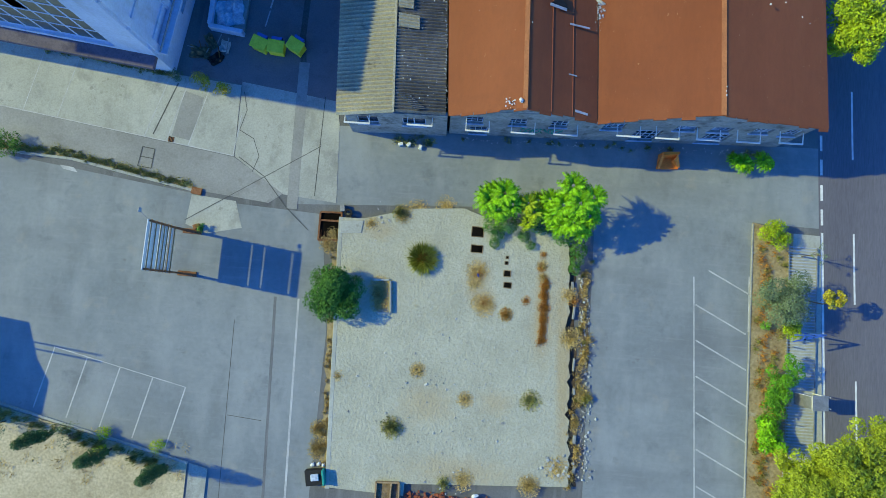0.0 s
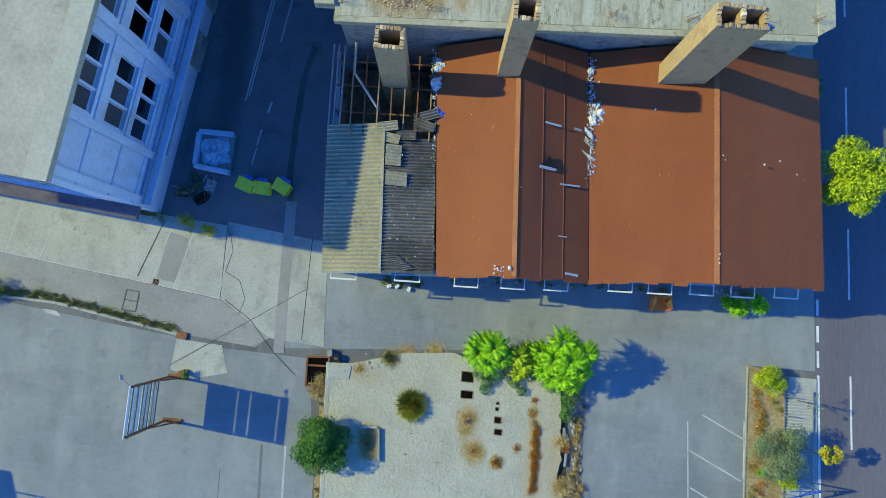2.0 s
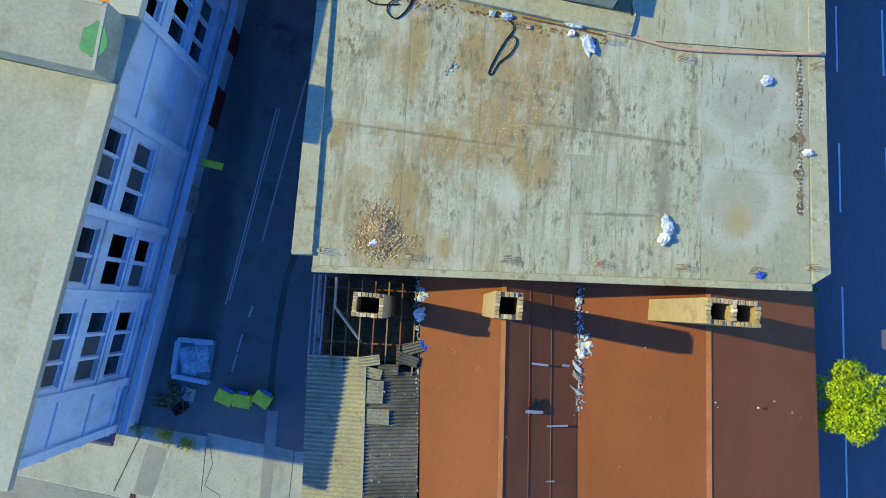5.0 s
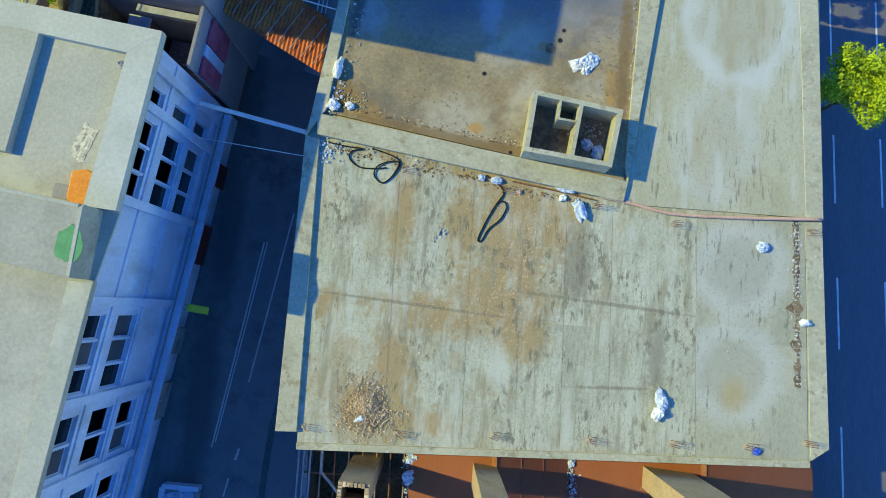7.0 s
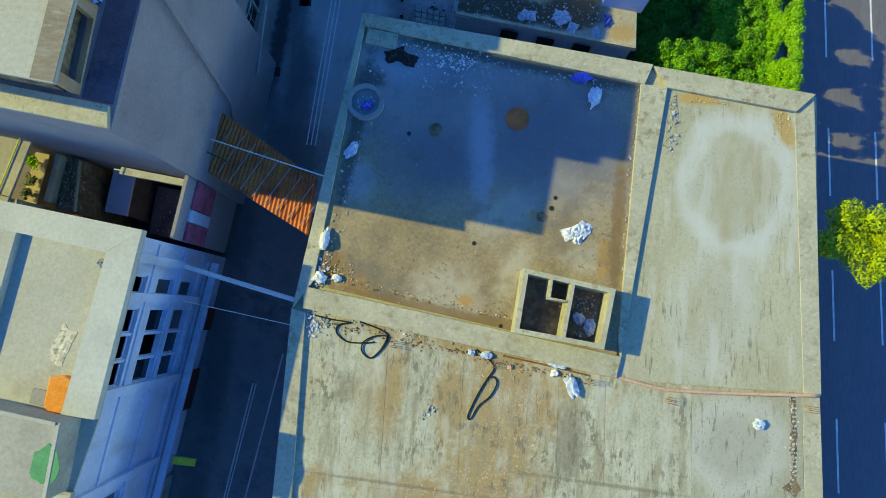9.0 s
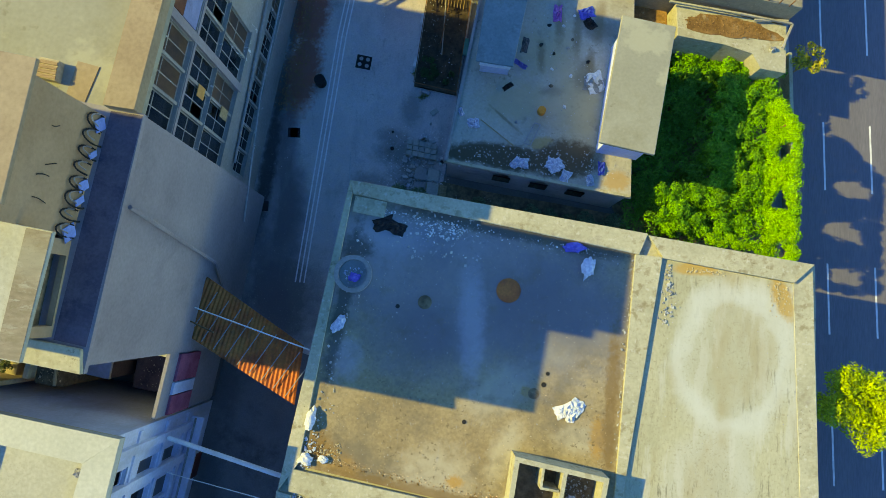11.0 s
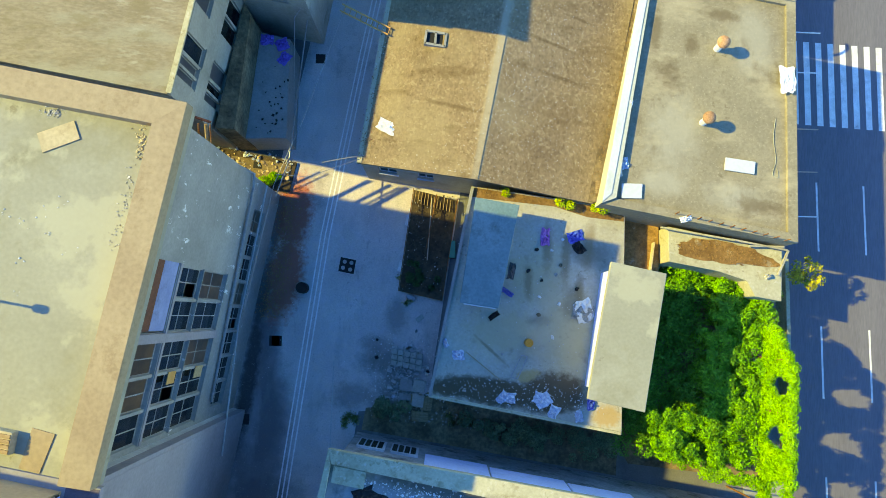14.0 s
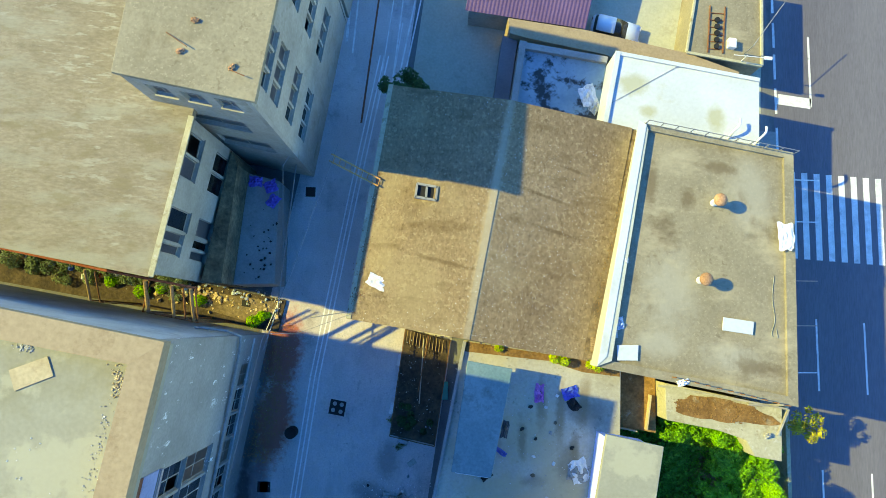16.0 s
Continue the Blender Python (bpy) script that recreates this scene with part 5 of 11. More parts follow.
part("wall", bm, "facade_hall", shed)
for h in [(0.8, 2.4, 2.6, 4.6), (4.2, 6.0, 2.6, 4.6)]:
    window(shed, a, d, n, h, cols=2)
bm, a, d, n = wall_with_openings((-9.0, 29.0), (-7.9, 12.95), 0, 5.3, [])
part("wall", bm, "facade_hall", shed)
for x, y in ((-6.9, 12.95), (-2.3, 13.2)):
    bm = bmesh.new()
    for s in (-0.9, 0.9):
        bar(bm, (x + s, y + .2, 5.0), (x + s, y - 0.6, 4.9), 0.06)
    bar(bm, (x - .95, y - 0.6, 4.9), (x + .95, y - 0.55, 4.9), 0.12)
    solo("window_hood", bm, "metal_white", "white tubular frame of a missing window hood", "awning frame", "hood frames on the hall")
part("yard_floor", solid([(-9.0, 29.2), (-8.7, 23.0), (-1.3, 23.0), (-1.7, 29.6)], -0.1, 1.2), "soil_brown", shed, "dark debris-covered floor under the missing roof")
for k in range(7):
    bm = bmesh.new()
    x = -7.6 + 0.95 * k
    bar(bm, (x, 28.9, 6.0), (x + 0.25, 22.6, 6.1 + 0.05 * (k % 3)), 0.09, 0.14)
    part("rafter", bm, "rust" if k % 2 else "timber", shed, "bare rusty rafter")
for y in (24.4, 26.4, 28.2):
    bm = bmesh.new()
    bar(bm, (-8.8, y, 5.5), (-1.7, y + .2, 5.7), 0.1, 0.16)
    part("purlin", bm, "rust", shed, "bare rusty purlin")
for dx in (0, 0.35, 0.8):
    bm = tube([(-9.0 + dx, 29.0, 6.6), (-9.0 + dx, 23.4, 5.75)], 0.07, 6)
    part("pipe", bm, "metal_grey", shed, "grey roof pipe")
part("pipe", tube([(-7.3, 28.9, 7.5), (-7.3, 26.9, 7.0), (-5.4, 24.6, 6.0)], 0.1, 7), "metal_grey", shed, "grey hanging pipe")


def chimney(base, top, z0, z1, flues, label):
    """A leaning-free plastered shaft with a brick rim and open flues."""
    ch = thing("chimney", label, "chimney", "chimneys over the hall")
    (x0, y0, x1, y1) = base
    deep_ = 2.4
    part("shaft", solid([(x0, y0), (x1, y0), (x1, y1), (x0, y1)], z0, z1 - deep_, 0.0), "plaster_chimney", ch)
    xs = [x0 + (x1 - x0) * k / flues for k in range(flues + 1)]
    w = 0.26
    rim = []
    for k in range(flues + 1):
        rim.append((xs[k] if k == 0 else xs[k] - (w / 2 if k < flues else w), y0, xs[k] + (w if k == 0 else (w / 2 if k < flues else 0)), y1))
    for k in range(flues):
        a, b = rim[k][2], rim[k + 1][0]
        rim.append((a, y0, b, y0 + w))
        rim.append((a, y1 - w, b, y1))
        # black floor stands for the dark depth of the flue
        part("flue", solid([(a, y0 + w), (b, y0 + w), (b, y1 - w), (a, y1 - w)], z1 - deep_, z1 - deep_ + .02), "black_rubber", ch, "black floor for the unlit depth of the flue")
    for (a, b, c, e) in rim:
        part("shaft_wall", solid([(a, b), (c, b), (c, e), (a, e)], z1 - deep_, z1 - 0.27), "plaster_chimney", ch)
    rng = random.Random(int(z1 * 10 + flues))
    for (a, b, c, e) in rim:
        horizontal = (c - a) > (e - b)
        cnt = max(2, int((max(c - a, e - b)) / 0.2))
        for i in range(cnt):
            f0, f1 = i / cnt + .01, (i + 1) / cnt - .01
            q = [(a + (c - a) * f0, b), (a + (c - a) * f1, b), (a + (c - a) * f1, e), (a + (c - a) * f0, e)] if horizontal else [(a, b + (e - b) * f0), (c, b + (e - b) * f0), (c, b + (e - b) * f1), (a, b + (e - b) * f1)]
            if rng.random() < 0.07:
                continue
            jit = lambda: rng.uniform(-.02, .02)
            part("brick", solid([(u + jit(), v + jit()) for u, v in q], z1 - 0.268, z1 - rng.choice((0, .02, .05, .16)) * rng.uniform(.5, 1), 0.014), rng.choice(("brick_tan", "brick_tan", "plaster_chimney", "rubble")), ch)
    return ch


chimney((-5.35, 26.5, -3.5, 27.95), None, 1.0, 12.95, 1, "short tan plastered chimney with brick rim")
chimney((2.72, 27.15, 4.2, 28.6), None, 6.0, 17.2, 1, "tall tan plastered chimney with one flue")
chimney((13.97, 27.85, 16.9, 29.25), None, 6.0, 17.1, 2, "broad tan plastered chimney with two flues")


# ---- the big concrete building with the flat roofs ----
big = thing("concrete_building", "large unfinished concrete building with stained flat roofs", "building")
ZA, ZB = 10.43, 10.6
body = [(-8.3, 29.6), (23.2, 31.2), (22.3, 65.0), (-6.9, 67.7), (-9.2, 49)]
part("wall", solid(body, 0, 10.05), "facade_hall", big)
part("roof_slab", solid([(-8.45, 28.98), (23.42, 30.57), (23.42, 31.7), (24.6, 31.75), (23.72, 46.2), (23.0, 65.6), (-7.35, 68.45), (-9.6, 50.2), (-9.95, 48.8), (-9.82, 29.98), (-8.45, 30.06)], 10.0, ZA - 0.035, 0.02), "parapet", big, "concrete roof slab with plain edge")
# pale plaster, windows and damp foot of the rear wall
nw = lambda x: 67.75 - (x + 6.9) * .0925
for x0, x1, z0, z1 in ((-1.4, 3.1, 4.0, 9.6), (3.25, 8.6, 4.6, 9.6), (8.75, 13.2, 5.2, 9.6)):
    part("plaster_panel", solid(strip((x0, nw(x0)), (x1, nw(x1)), .12), z0, z1, .02), "paint_sky", big, "pale blue plaster on the rear wall")
for x0, x1 in ((-6.3, -4.3), (-3.9, -1.9)):
    part("rear_window", solid(strip((x0, nw(x0)), (x1, nw(x1)), .2), 2.6, 5.4, .02), "paint_pale", big, "pale window surround")
    for k in range(4):
        a_, b_ = x0 + .12 + (x1 - x0 - .2) * k / 4, x0 + .02 + (x1 - x0 - .2) * (k + 1) / 4
        part("rear_pane", solid(strip((a_, nw(a_) + .1), (b_, nw(b_) + .1), .04), 2.9, 5.1), "glass_dark", big)
# west gutter strip and raised edge
part("edge_strip", solid([(-9.82, 30.0), (-8.5, 30.08), (-9.05, 48.6), (-9.98, 48.8)], ZA - .035, ZA + 0.22, 0.02), "parapet", big, "pale raised roof edge")
part("front_beam", solid([(-8.45, 28.98), (23.42, 30.57), (23.40, 31.0), (-8.47, 29.4)], ZA - .035, ZA + 0.06, 0.02), "parapet", big, "pale front roof beam")
part("edge_strip", solid([(23.45, 31.0), (24.58, 31.8), (23.72, 46.1), (22.62, 46.0)], ZA - .035, ZA + 0.03, 0.01), "parapet", big, "pale east roof edge")
xw = lambda y: -8.02 - (y - 30) * 0.0285
xe = lambda y: 23.30 - (y - 31) * 0.045
# cast panels, each a little different
cols = (0.0, 0.155, 0.31, 0.415, 0.505, 0.60, 0.775, 1.0)
rows = ((0.0, 0.46), (0.46, 1.0))


def a_point(f, g):
    s, nn = (xw(29.5) + f * (xe(31.2) - xw(29.5)), 29.45 + f * 1.6), (xw(48.2) + f * (xe(46) - xw(48.2)), 48.55 - f * 2.55)
    return mix2(s, nn, g)


for i in range(7):
    for j, (g0, g1) in enumerate(rows):
        e = 0.0003
        q = [a_point(cols[i] + e, g0 + e), a_point(cols[i + 1] - e, g0 + e), a_point(cols[i + 1] - e, g1 - e), a_point(cols[i] + e, g1 - e)]
        part("roof_panel", solid(q, ZA - 0.034, ZA + 0.004 * ((i + j) % 2)), "slab_pale" if i == 6 else "panel_mould", big)
# mould-dark joints under the gaps between the panels
for f in cols[1:-1]:
    part("joint", solid(strip(a_point(f, 0.004), a_point(f, 0.996), 0.16), ZA - 0.034, ZA - 0.016), "panel_brown", big, "dark mouldy joint")
part("joint", solid(strip(a_point(0.004, 0.46), a_point(0.996, 0.46), 0.18), ZA - 0.034, ZA - 0.012), "panel_brown", big, "dark mouldy joint")
# roof B: ring beams and three fields
beam_no = iter(range(20))
def beam(p0, p1, p2, p3, z=ZB + 0.2, label="pale raised concrete ring beam"):
    part("ring_beam", solid([p0, p1, p2, p3], ZA - .03, z + .004 * next(beam_no), 0.02), "parapet", big, label)


beam((-9.9, 48.82), (-8.75, 50.6), (-7.15, 67.6), (-7.4, 68.5))
beam((-7.42, 68.52), (-7.1, 67.62), (11.5, 65.3), (12.0, 66.7))
beam((-9.4, 50.25), (-9.2, 48.85), (10.75, 46.2), (11.0, 47.55))
beam((10.98, 47.56), (10.72, 48.6), (11.25, 65.3), (13.0, 65.25), )
beam((12.02, 66.6), (13.06, 65.2), (21.5, 64.35), (22.75, 65.62))
beam((22.75, 65.6), (21.5, 64.33), (22.62, 46.2), (23.75, 46.2), ZB - 0.05)
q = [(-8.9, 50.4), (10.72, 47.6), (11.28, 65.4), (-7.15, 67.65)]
part("roof_field", solid(q, ZA - .034, ZB), "roof_ochre", big, "ochre mud-stained roof field, its shade tinted grey-blue")
q = [(11.1, 46.15), (22.6, 46.2), (21.5, 64.35), (13.0, 65.25), (12.0, 50)]
part("roof_field", solid([(10.8, 46.1), (22.62, 46.25), (21.52, 64.3), (13.02, 65.2)], ZA - .034, ZB - 0.06), "field_pale", big, "pale roof field with dried puddle rings")
part("sump", solid([(-7.05, 66.5), (-5.0, 66.25), (-4.9, 67.3), (-6.95, 67.55)], ZB, ZB + 0.14, 0.02), "parapet", big, "raised concrete corner slab")
# lift-shaft hut
hut = thing("lift_shaft", "roofless concrete lift shaft walls on the roof", "shaft")
HUT = [(3.95, 48.5), (9.45, 47.95), (9.95, 51.65), (4.3, 52.45)]
zt = ZB + 1.85
for k in range(4):
    p, q = HUT[k], HUT[(k + 1) % 4]
    bm, *_ = wall_with_openings(p, q, ZA, zt - 0.002 * k, [], 0.3)
    part("wall", bm, "parapet", hut)
part("wall", solid(strip((6.95, 48.4), (7.35, 51.8), 0.24), ZA, zt - .006), "parapet", hut)
part("wall", solid(strip((5.9, 50.75), (7.0, 50.65), 0.14), ZA, zt - .03), "parapet", hut)
part("wall", solid(strip((5.95, 50.8), (6.05, 52.0), 0.14), ZA, zt - .035), "parapet", hut)
part("floor", solid([(4.3, 48.8), (9.2, 48.3), (9.6, 51.3), (4.6, 52.1)], ZA, ZB + 0.03), "soil_brown", hut, "dirty dark floor")


# ---- western buildings ----
def facade(parent, p0, p1, z0, z1, bays, material="facade_white", pane="glass_dusty", pane2="glass_dark", seed=1, sash=(1, 1)):
    """A storeyed front: bays are (u0, u1, lights), storeys are (v0, v1)."""
    rng = random.Random(seed)
    holes = []
    for u0, u1, storeys, lights in bays:
        w = (u1 - u0) / lights
        for v0, v1 in storeys:
            for k in range(lights):
                holes.append((u0 + w * k + 0.09, u0 + w * (k + 1) - 0.09, v0, v1))
    bm, a, d, n = wall_with_openings(p0, p1, z0, z1, holes)
    part("wall", bm, material, parent)
    for h in holes:
        window(parent, a, d, n, h, pane if rng.random() < 0.62 else pane2, cols=sash[0], rows=sash[1], w=0.06, frame_mat=material, broken=() if rng.random() < 0.85 else ((0, 0),))
    return a, d, n


west = thing("factory_building", "long four-storey white factory building with steel windows", "building")
ZW = 16.3
WE = [(-21.85, 15.9), (-19.16, 38.1), (-18.39, 42.1), (-17.2, 52.4)]
ST = [(12.7, 14.5), (8.7, 11.0), (5.4, 7.5)]
F0, F1 = (-22.75, 16.4), (-18.1, 52.2)
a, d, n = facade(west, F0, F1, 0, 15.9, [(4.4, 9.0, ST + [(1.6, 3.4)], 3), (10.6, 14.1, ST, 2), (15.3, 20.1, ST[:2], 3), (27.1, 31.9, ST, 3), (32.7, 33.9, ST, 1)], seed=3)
for u in (0.2, 3.6, 9.8, 14.7, 20.6, 26.6, 32.3, 34.6):
    p = a + d * u + n * 0.12
    part("pilaster", solid(strip((p.x, p.y), ((p + d * 0.55).x, (p + d * 0.55).y), 0.3), 3.6, 15.85), "facade_white", west)
for z in (4.6, 8.0, 11.9):
    p, q = a + n * 0.06, a + d * 35.9 + n * 0.06
    part("string_course", solid(strip((p.x, p.y), (q.x, q.y), 0.13), z, z + 0.3), "facade_white", west)
p, q = a + d * 0.2 + n * 0.5, a + d * 35.5 + n * 0.5
part("ledge", solid(strip((p.x, p.y), (q.x, q.y), 0.9), 3.75, 4.0), "facade_white", west, "ledge over the ground floor")
part("duct", tube([(p.x, p.y, 4.2), (q.x, q.y, 4.4)], 0.08), "metal_grey", west, "thin pipe along the ledge")
holes = [(3.0, 20.4, 4.3, 15.1)]
bm, a, d, n = wall_with_openings((-46, 18.6), (-22.75, 16.4), 0, 15.9, holes)
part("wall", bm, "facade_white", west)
window(west, a, d, n, holes[0], "glass_green", cols=13, rows=6, w=0.14, broken=((2, 4), (6, 3), (9, 2), (10, 4)))
# dark sheet added so the glazing looks unlit inside
part("backing", solid(strip((-44.5, 19.6), (-23.3, 17.6), 0.1), 4.0, 15.4), "asphalt_dark", west, "dark sheet added behind the glazing for the dim interior")
p, q = a + n * 0.5, a + d * 23.3 + n * 0.5
part("ledge", solid(strip((p.x, p.y), (q.x, q.y), 1.0), 3.2, 3.6), "plum_dark", west, "dark ledge under the glazing")
part("wall", solid([(-46, 18.6), (-45.7, 18.6), (-45, 55.5), (-45.3, 55.5)], 0, 15.9), "facade_white", west)
part("wall", solid([(-18.4, 51.9), (-18.4, 52.2), (-45, 55.5), (-45, 55.2)], 0, 15.9), "facade_white", west)
part("roof", solid([WE[0], WE[1], (-19.16, 38.2), (-46.5, 41.6), (-46.8, 18.0)], 15.9, ZW, 0.02), "roof_concrete", west, "pale grey flat roof")
part("roof", solid([(-19.2, 38.22), WE[2], WE[3], (-45.5, 55.8), (-46.5, 41.62)], 15.9, ZW - 0.25, 0.02), "roof_pale", west, "pale screeded flat roof")
part("eave", solid([WE[0], WE[1], (-20.5, 38.1), (-23.2, 16.0)], ZW, ZW + 0.06, 0.01), "roof_pale", west, "pale eave strip")
part("parapet", solid([WE[2], WE[3], (-19.0, 51.0), (-20.2, 42.2)], ZW - .25, ZW + 0.22), "coping_pale", west, "broad pale parapet")
part("parapet", solid([WE[3], (-45.5, 55.8), (-45.4, 54.5), (-19.02, 51.0)], ZW - .25, ZW + 0.222), "coping_pale", west, "broad pale parapet")
bx = thing("stair_head", "plain concrete stair head on the factory roof", "stair head")
part("coping", solid(strip((-19.42, 42.0), (-19.6, 38.35), 0.2), 17.95, 18.02, .01), "roof_pale", bx, "pale worn coping")
part("coping", solid(strip((-19.55, 42.02), (-44.5, 45.05), 0.2), 17.95, 18.025, .01), "roof_pale", bx, "pale worn coping")
part("block", solid([(-19.3, 42.1), (-19.5, 38.25), (-45, 41.7), (-44.5, 45.2)], ZW - 0.3, 17.95, 0.03), "roof_concrete", bx)

tower = thing("tower_block", "tall grey block with blank wall and painted upper storey", "building")
ZT = 22.2
bm, a, d, n = wall_with_openings((-17.2, 56.6), (-15.9, 68.4), 0, ZT - 0.3, [])
part("wall", bm, "facade_tower", tower)
part("wall", solid([(-17.2, 56.6), (-17.5, 56.9), (-45, 60), (-45, 59.7)], 0, ZT - .3), "facade_tower", tower)
part("ledge", solid([(-16.55, 56.4), (-15.45, 68.5), (-45, 71.8), (-45, 59.6)], ZT - 0.3, ZT), "facade_tower", tower, "roof ledge round the upper storey")
part("parapet", solid([(-16.55, 56.4), (-16.7, 57.5), (-45, 60.8), (-45, 59.6)], ZT, ZT + 0.25, 0.03), "parapet", tower, "sunlit pale parapet")
part("painted_band", solid([(-16.6, 57.6), (-15.5, 68.4), (-17.0, 68.5), (-18.1, 57.8)], ZT - .01, ZT + .02), "plum_dark", tower, "plum-dark painted roof band")
part("upper_storey", solid([(-17.95, 62.5), (-17.2, 68.2), (-45, 71.5), (-45, 66)], ZT, 29.1), "plaster_umber", tower, "brown-grey upper wall")
part("upper_roof", solid([(-16.4, 62.9), (-15.95, 68.2), (-45, 71.6), (-45, 66.2)], 29.1, 29.3, 0.02), "roof_tan", tower, "tan overhanging upper roof")
bm, a, d, n = wall_with_openings((-18.2, 57.9), (-17.95, 62.3), ZT, 25.9, [(0.5, 3.7, ZT + .15, ZT + 2.6)])
part("roof_house", bm, "plaster_umber", tower, "shaded roof house wall")
# block set behind the opening, its dark brown standing for shade
part("roof_house", solid([(-18.9, 58.0), (-18.6, 62.3), (-45, 65.6), (-45, 61)], ZT, 25.9), "soil_brown", tower, "dark brown block for the shaded recess")
part("roof_house_top", solid([(-16.95, 57.15), (-16.42, 62.35), (-45, 65.65), (-45, 60.2)], 25.9, 26.1, 0.02), "roof_pale", tower, "pale overhanging concrete roof of the roof house")
part("roof_edge", solid([(-16.97, 57.2), (-16.47, 62.3), (-17.5, 62.4), (-17.95, 57.3)], 26.1, 26.13), "roof_mottled", tower, "gritty brown roof margin")
part("downpipe", tube([(-16.0, 64.2, ZT - 1), (-16.35, 62.6, 8), (-16.8, 60.4, 4)], 0.12, 6), "facade_tower", tower, "slanted rendered pipe casing")
for z in (6.5, 9.5):
    bm = bmesh.new()
    bar(bm, (-17.0, 58.6, z), (-15.4, 58.0, z), 0.1)
    part("bracket", bm, "rust", tower, "projecting steel bracket")

lb = thing("workshop_building", "grey workshop block with big broken windows and flat roof", "building")
b0, b1 = (-16.9, 68.7), (-15.0, 86.0)
facade(lb, b0, b1, 0, 21.6, [(6.4, 10.3, [(12.6, 15.95), (8.3, 12.4)], 2), (6.4, 10.3, [(16.3, 21.0)], 1), (0.3, 6.0, [(16.3, 21.0), (12.4, 15.95), (8.3, 12.2)], 3), (0.8, 15.4, [(3.4, 5.6)], 8)], material="facade_flaked", seed=9, sash=(2, 2), pane="glass_dark", pane2="glass_brown")
part("blind_panel", solid(strip((-16.16, 75.25), (-15.75, 79.0), 0.06), 16.35, 18.1), "board_blue", lb, "blue boarding in the tall opening")
part("blind_panel", solid(strip((-16.16, 75.25), (-15.75, 79.0), 0.06), 18.12, 20.95), "panel_rusty", lb, "dark brown shutter in the tall opening")
for z0, z1, f0, f1, m in ((13.4, 14.4, .31, .38, "timber_orange"), (9.2, 10.4, .31, .38, "brick_tan")):
    p, q = mix2((-16.79, 68.9), (-15.64, 79.2), f0), mix2((-16.79, 68.9), (-15.64, 79.2), f1)
    part("window_board", solid(strip(p, q, 0.05), z0, z1), m, lb, "board nailed over broken panes")
part("return_wall", solid([(-15.92, 68.4), (-15.9, 68.67), (-17.3, 68.67), (-17.3, 68.45)], 0, ZT - .32), "facade_tower", tower, "blank return wall at the block end")
part("lintel", solid(strip((-16.83, 69.0), (-15.72, 79.0), 0.24), 16.0, 16.25), "facade_tower", lb, "concrete lintel band")
part("pilaster", solid(strip((-16.22, 74.6), (-16.17, 75.1), 0.3), 8.0, 21.5), "facade_tower", lb)
part("wall", solid([(-15.0, 86.0), (-15.3, 85.7), (-45, 88.8), (-45, 89.1)], 0, 21.6), "facade_grey", lb)
# unseen party, end and inner walls added against sun inside the block
part("wall", solid([(-16.6, 68.42), (-16.5, 68.69), (-45, 72.0), (-45, 71.7)], 0, 21.58), "facade_grey", lb, "unseen party wall added to keep the sun out")
part("wall", solid([(-45, 59.7), (-44.7, 59.7), (-44.7, 89.0), (-45, 89.0)], 0, 21.57), "facade_grey", lb)
part("inner_wall", solid([(-20.0, 69.2), (-19.8, 69.2), (-18.3, 85.8), (-18.5, 85.8)], 0, 21.5), "facade_grey", lb, "unseen partition added behind the windows to keep them dark")
part("roof", solid([(-15.7, 68.52), (-13.65, 86.0), (-45, 89.75), (-46, 72)], 21.6, ZT - .15), "roof_olive", lb, "pale screeded flat roof")
part("parapet", solid([(-15.65, 68.5), (-13.6, 86.1), (-15.1, 85.0), (-17.1, 68.6)], ZT - .15, ZT + .6), "roof_tan", lb, "tan roof edge")
part("parapet", solid([(-13.6, 86.11), (-45, 89.85), (-45, 88.3), (-15.1, 85.0)], ZT - .15, ZT + .6), "roof_tan", lb, "tan roof edge")

lc = thing("mottled_building", "old building with mottled concrete roof and beige walls", "building")
c0, c1 = (-18.95, 89.5), (-17.7, 99.3)
facade(lc, c0, c1, 0, 13.5, [(1.3, 2.9, [(10.2, 13.0), (5.6, 8.4)], 2), (2.95, 4.4, [(10.0, 13.0), (5.6, 8.4)], 1), (6.2, 9.2, [(10.8, 13.0), (5.6, 8.4)], 2)], material="facade_beige", seed=4)
part("wall", solid([(-18.95, 89.5), (-18.95, 89.8), (-45, 92.8), (-45, 92.5)], 0, 13.5), "facade_beige", lc)
# unseen end wall and partition added to keep sun from the windows
part("wall", solid([(-45, 92.5), (-44.7, 92.5), (-44.7, 120), (-45, 120)], 0, 13.48), "facade_beige", lc)
part("inner_wall", solid([(-22.9, 90.2), (-22.7, 90.2), (-21.7, 118), (-21.9, 118)], 0, 13.47), "facade_beige", lc, "unseen partition added behind the windows to keep them dark")
part("roof", solid([(-18.7, 89.25), (-17.4, 99.6), (-18, 118), (-46, 121), (-46, 92.4)], 13.5, 14.0, 0.02), "roof_mottled", lc, "mottled lichen-stained roof")
part("edge", solid(strip((-18.62, 89.3), (-17.45, 99.2), 0.35), 14.0, 14.1, 0.01), "parapet", lc, "cracked pale roof edge")
ld = thing("corner_building", "beige six-window block with flat tan roof", "building")
d0, d1 = (-12.75, 99.1), (-11.4, 112.8)
facade(ld, d0, d1, 0, 18.15, [(1.3, 5.1, [(15.8, 17.5), (13.3, 14.9), (9.6, 11.1), (5.6, 7.2)], 3), (7.6, 11.4, [(15.8, 17.5), (13.3, 14.9), (9.6, 11.1), (5.6, 7.2)], 3)], material="facade_beige", seed=6)
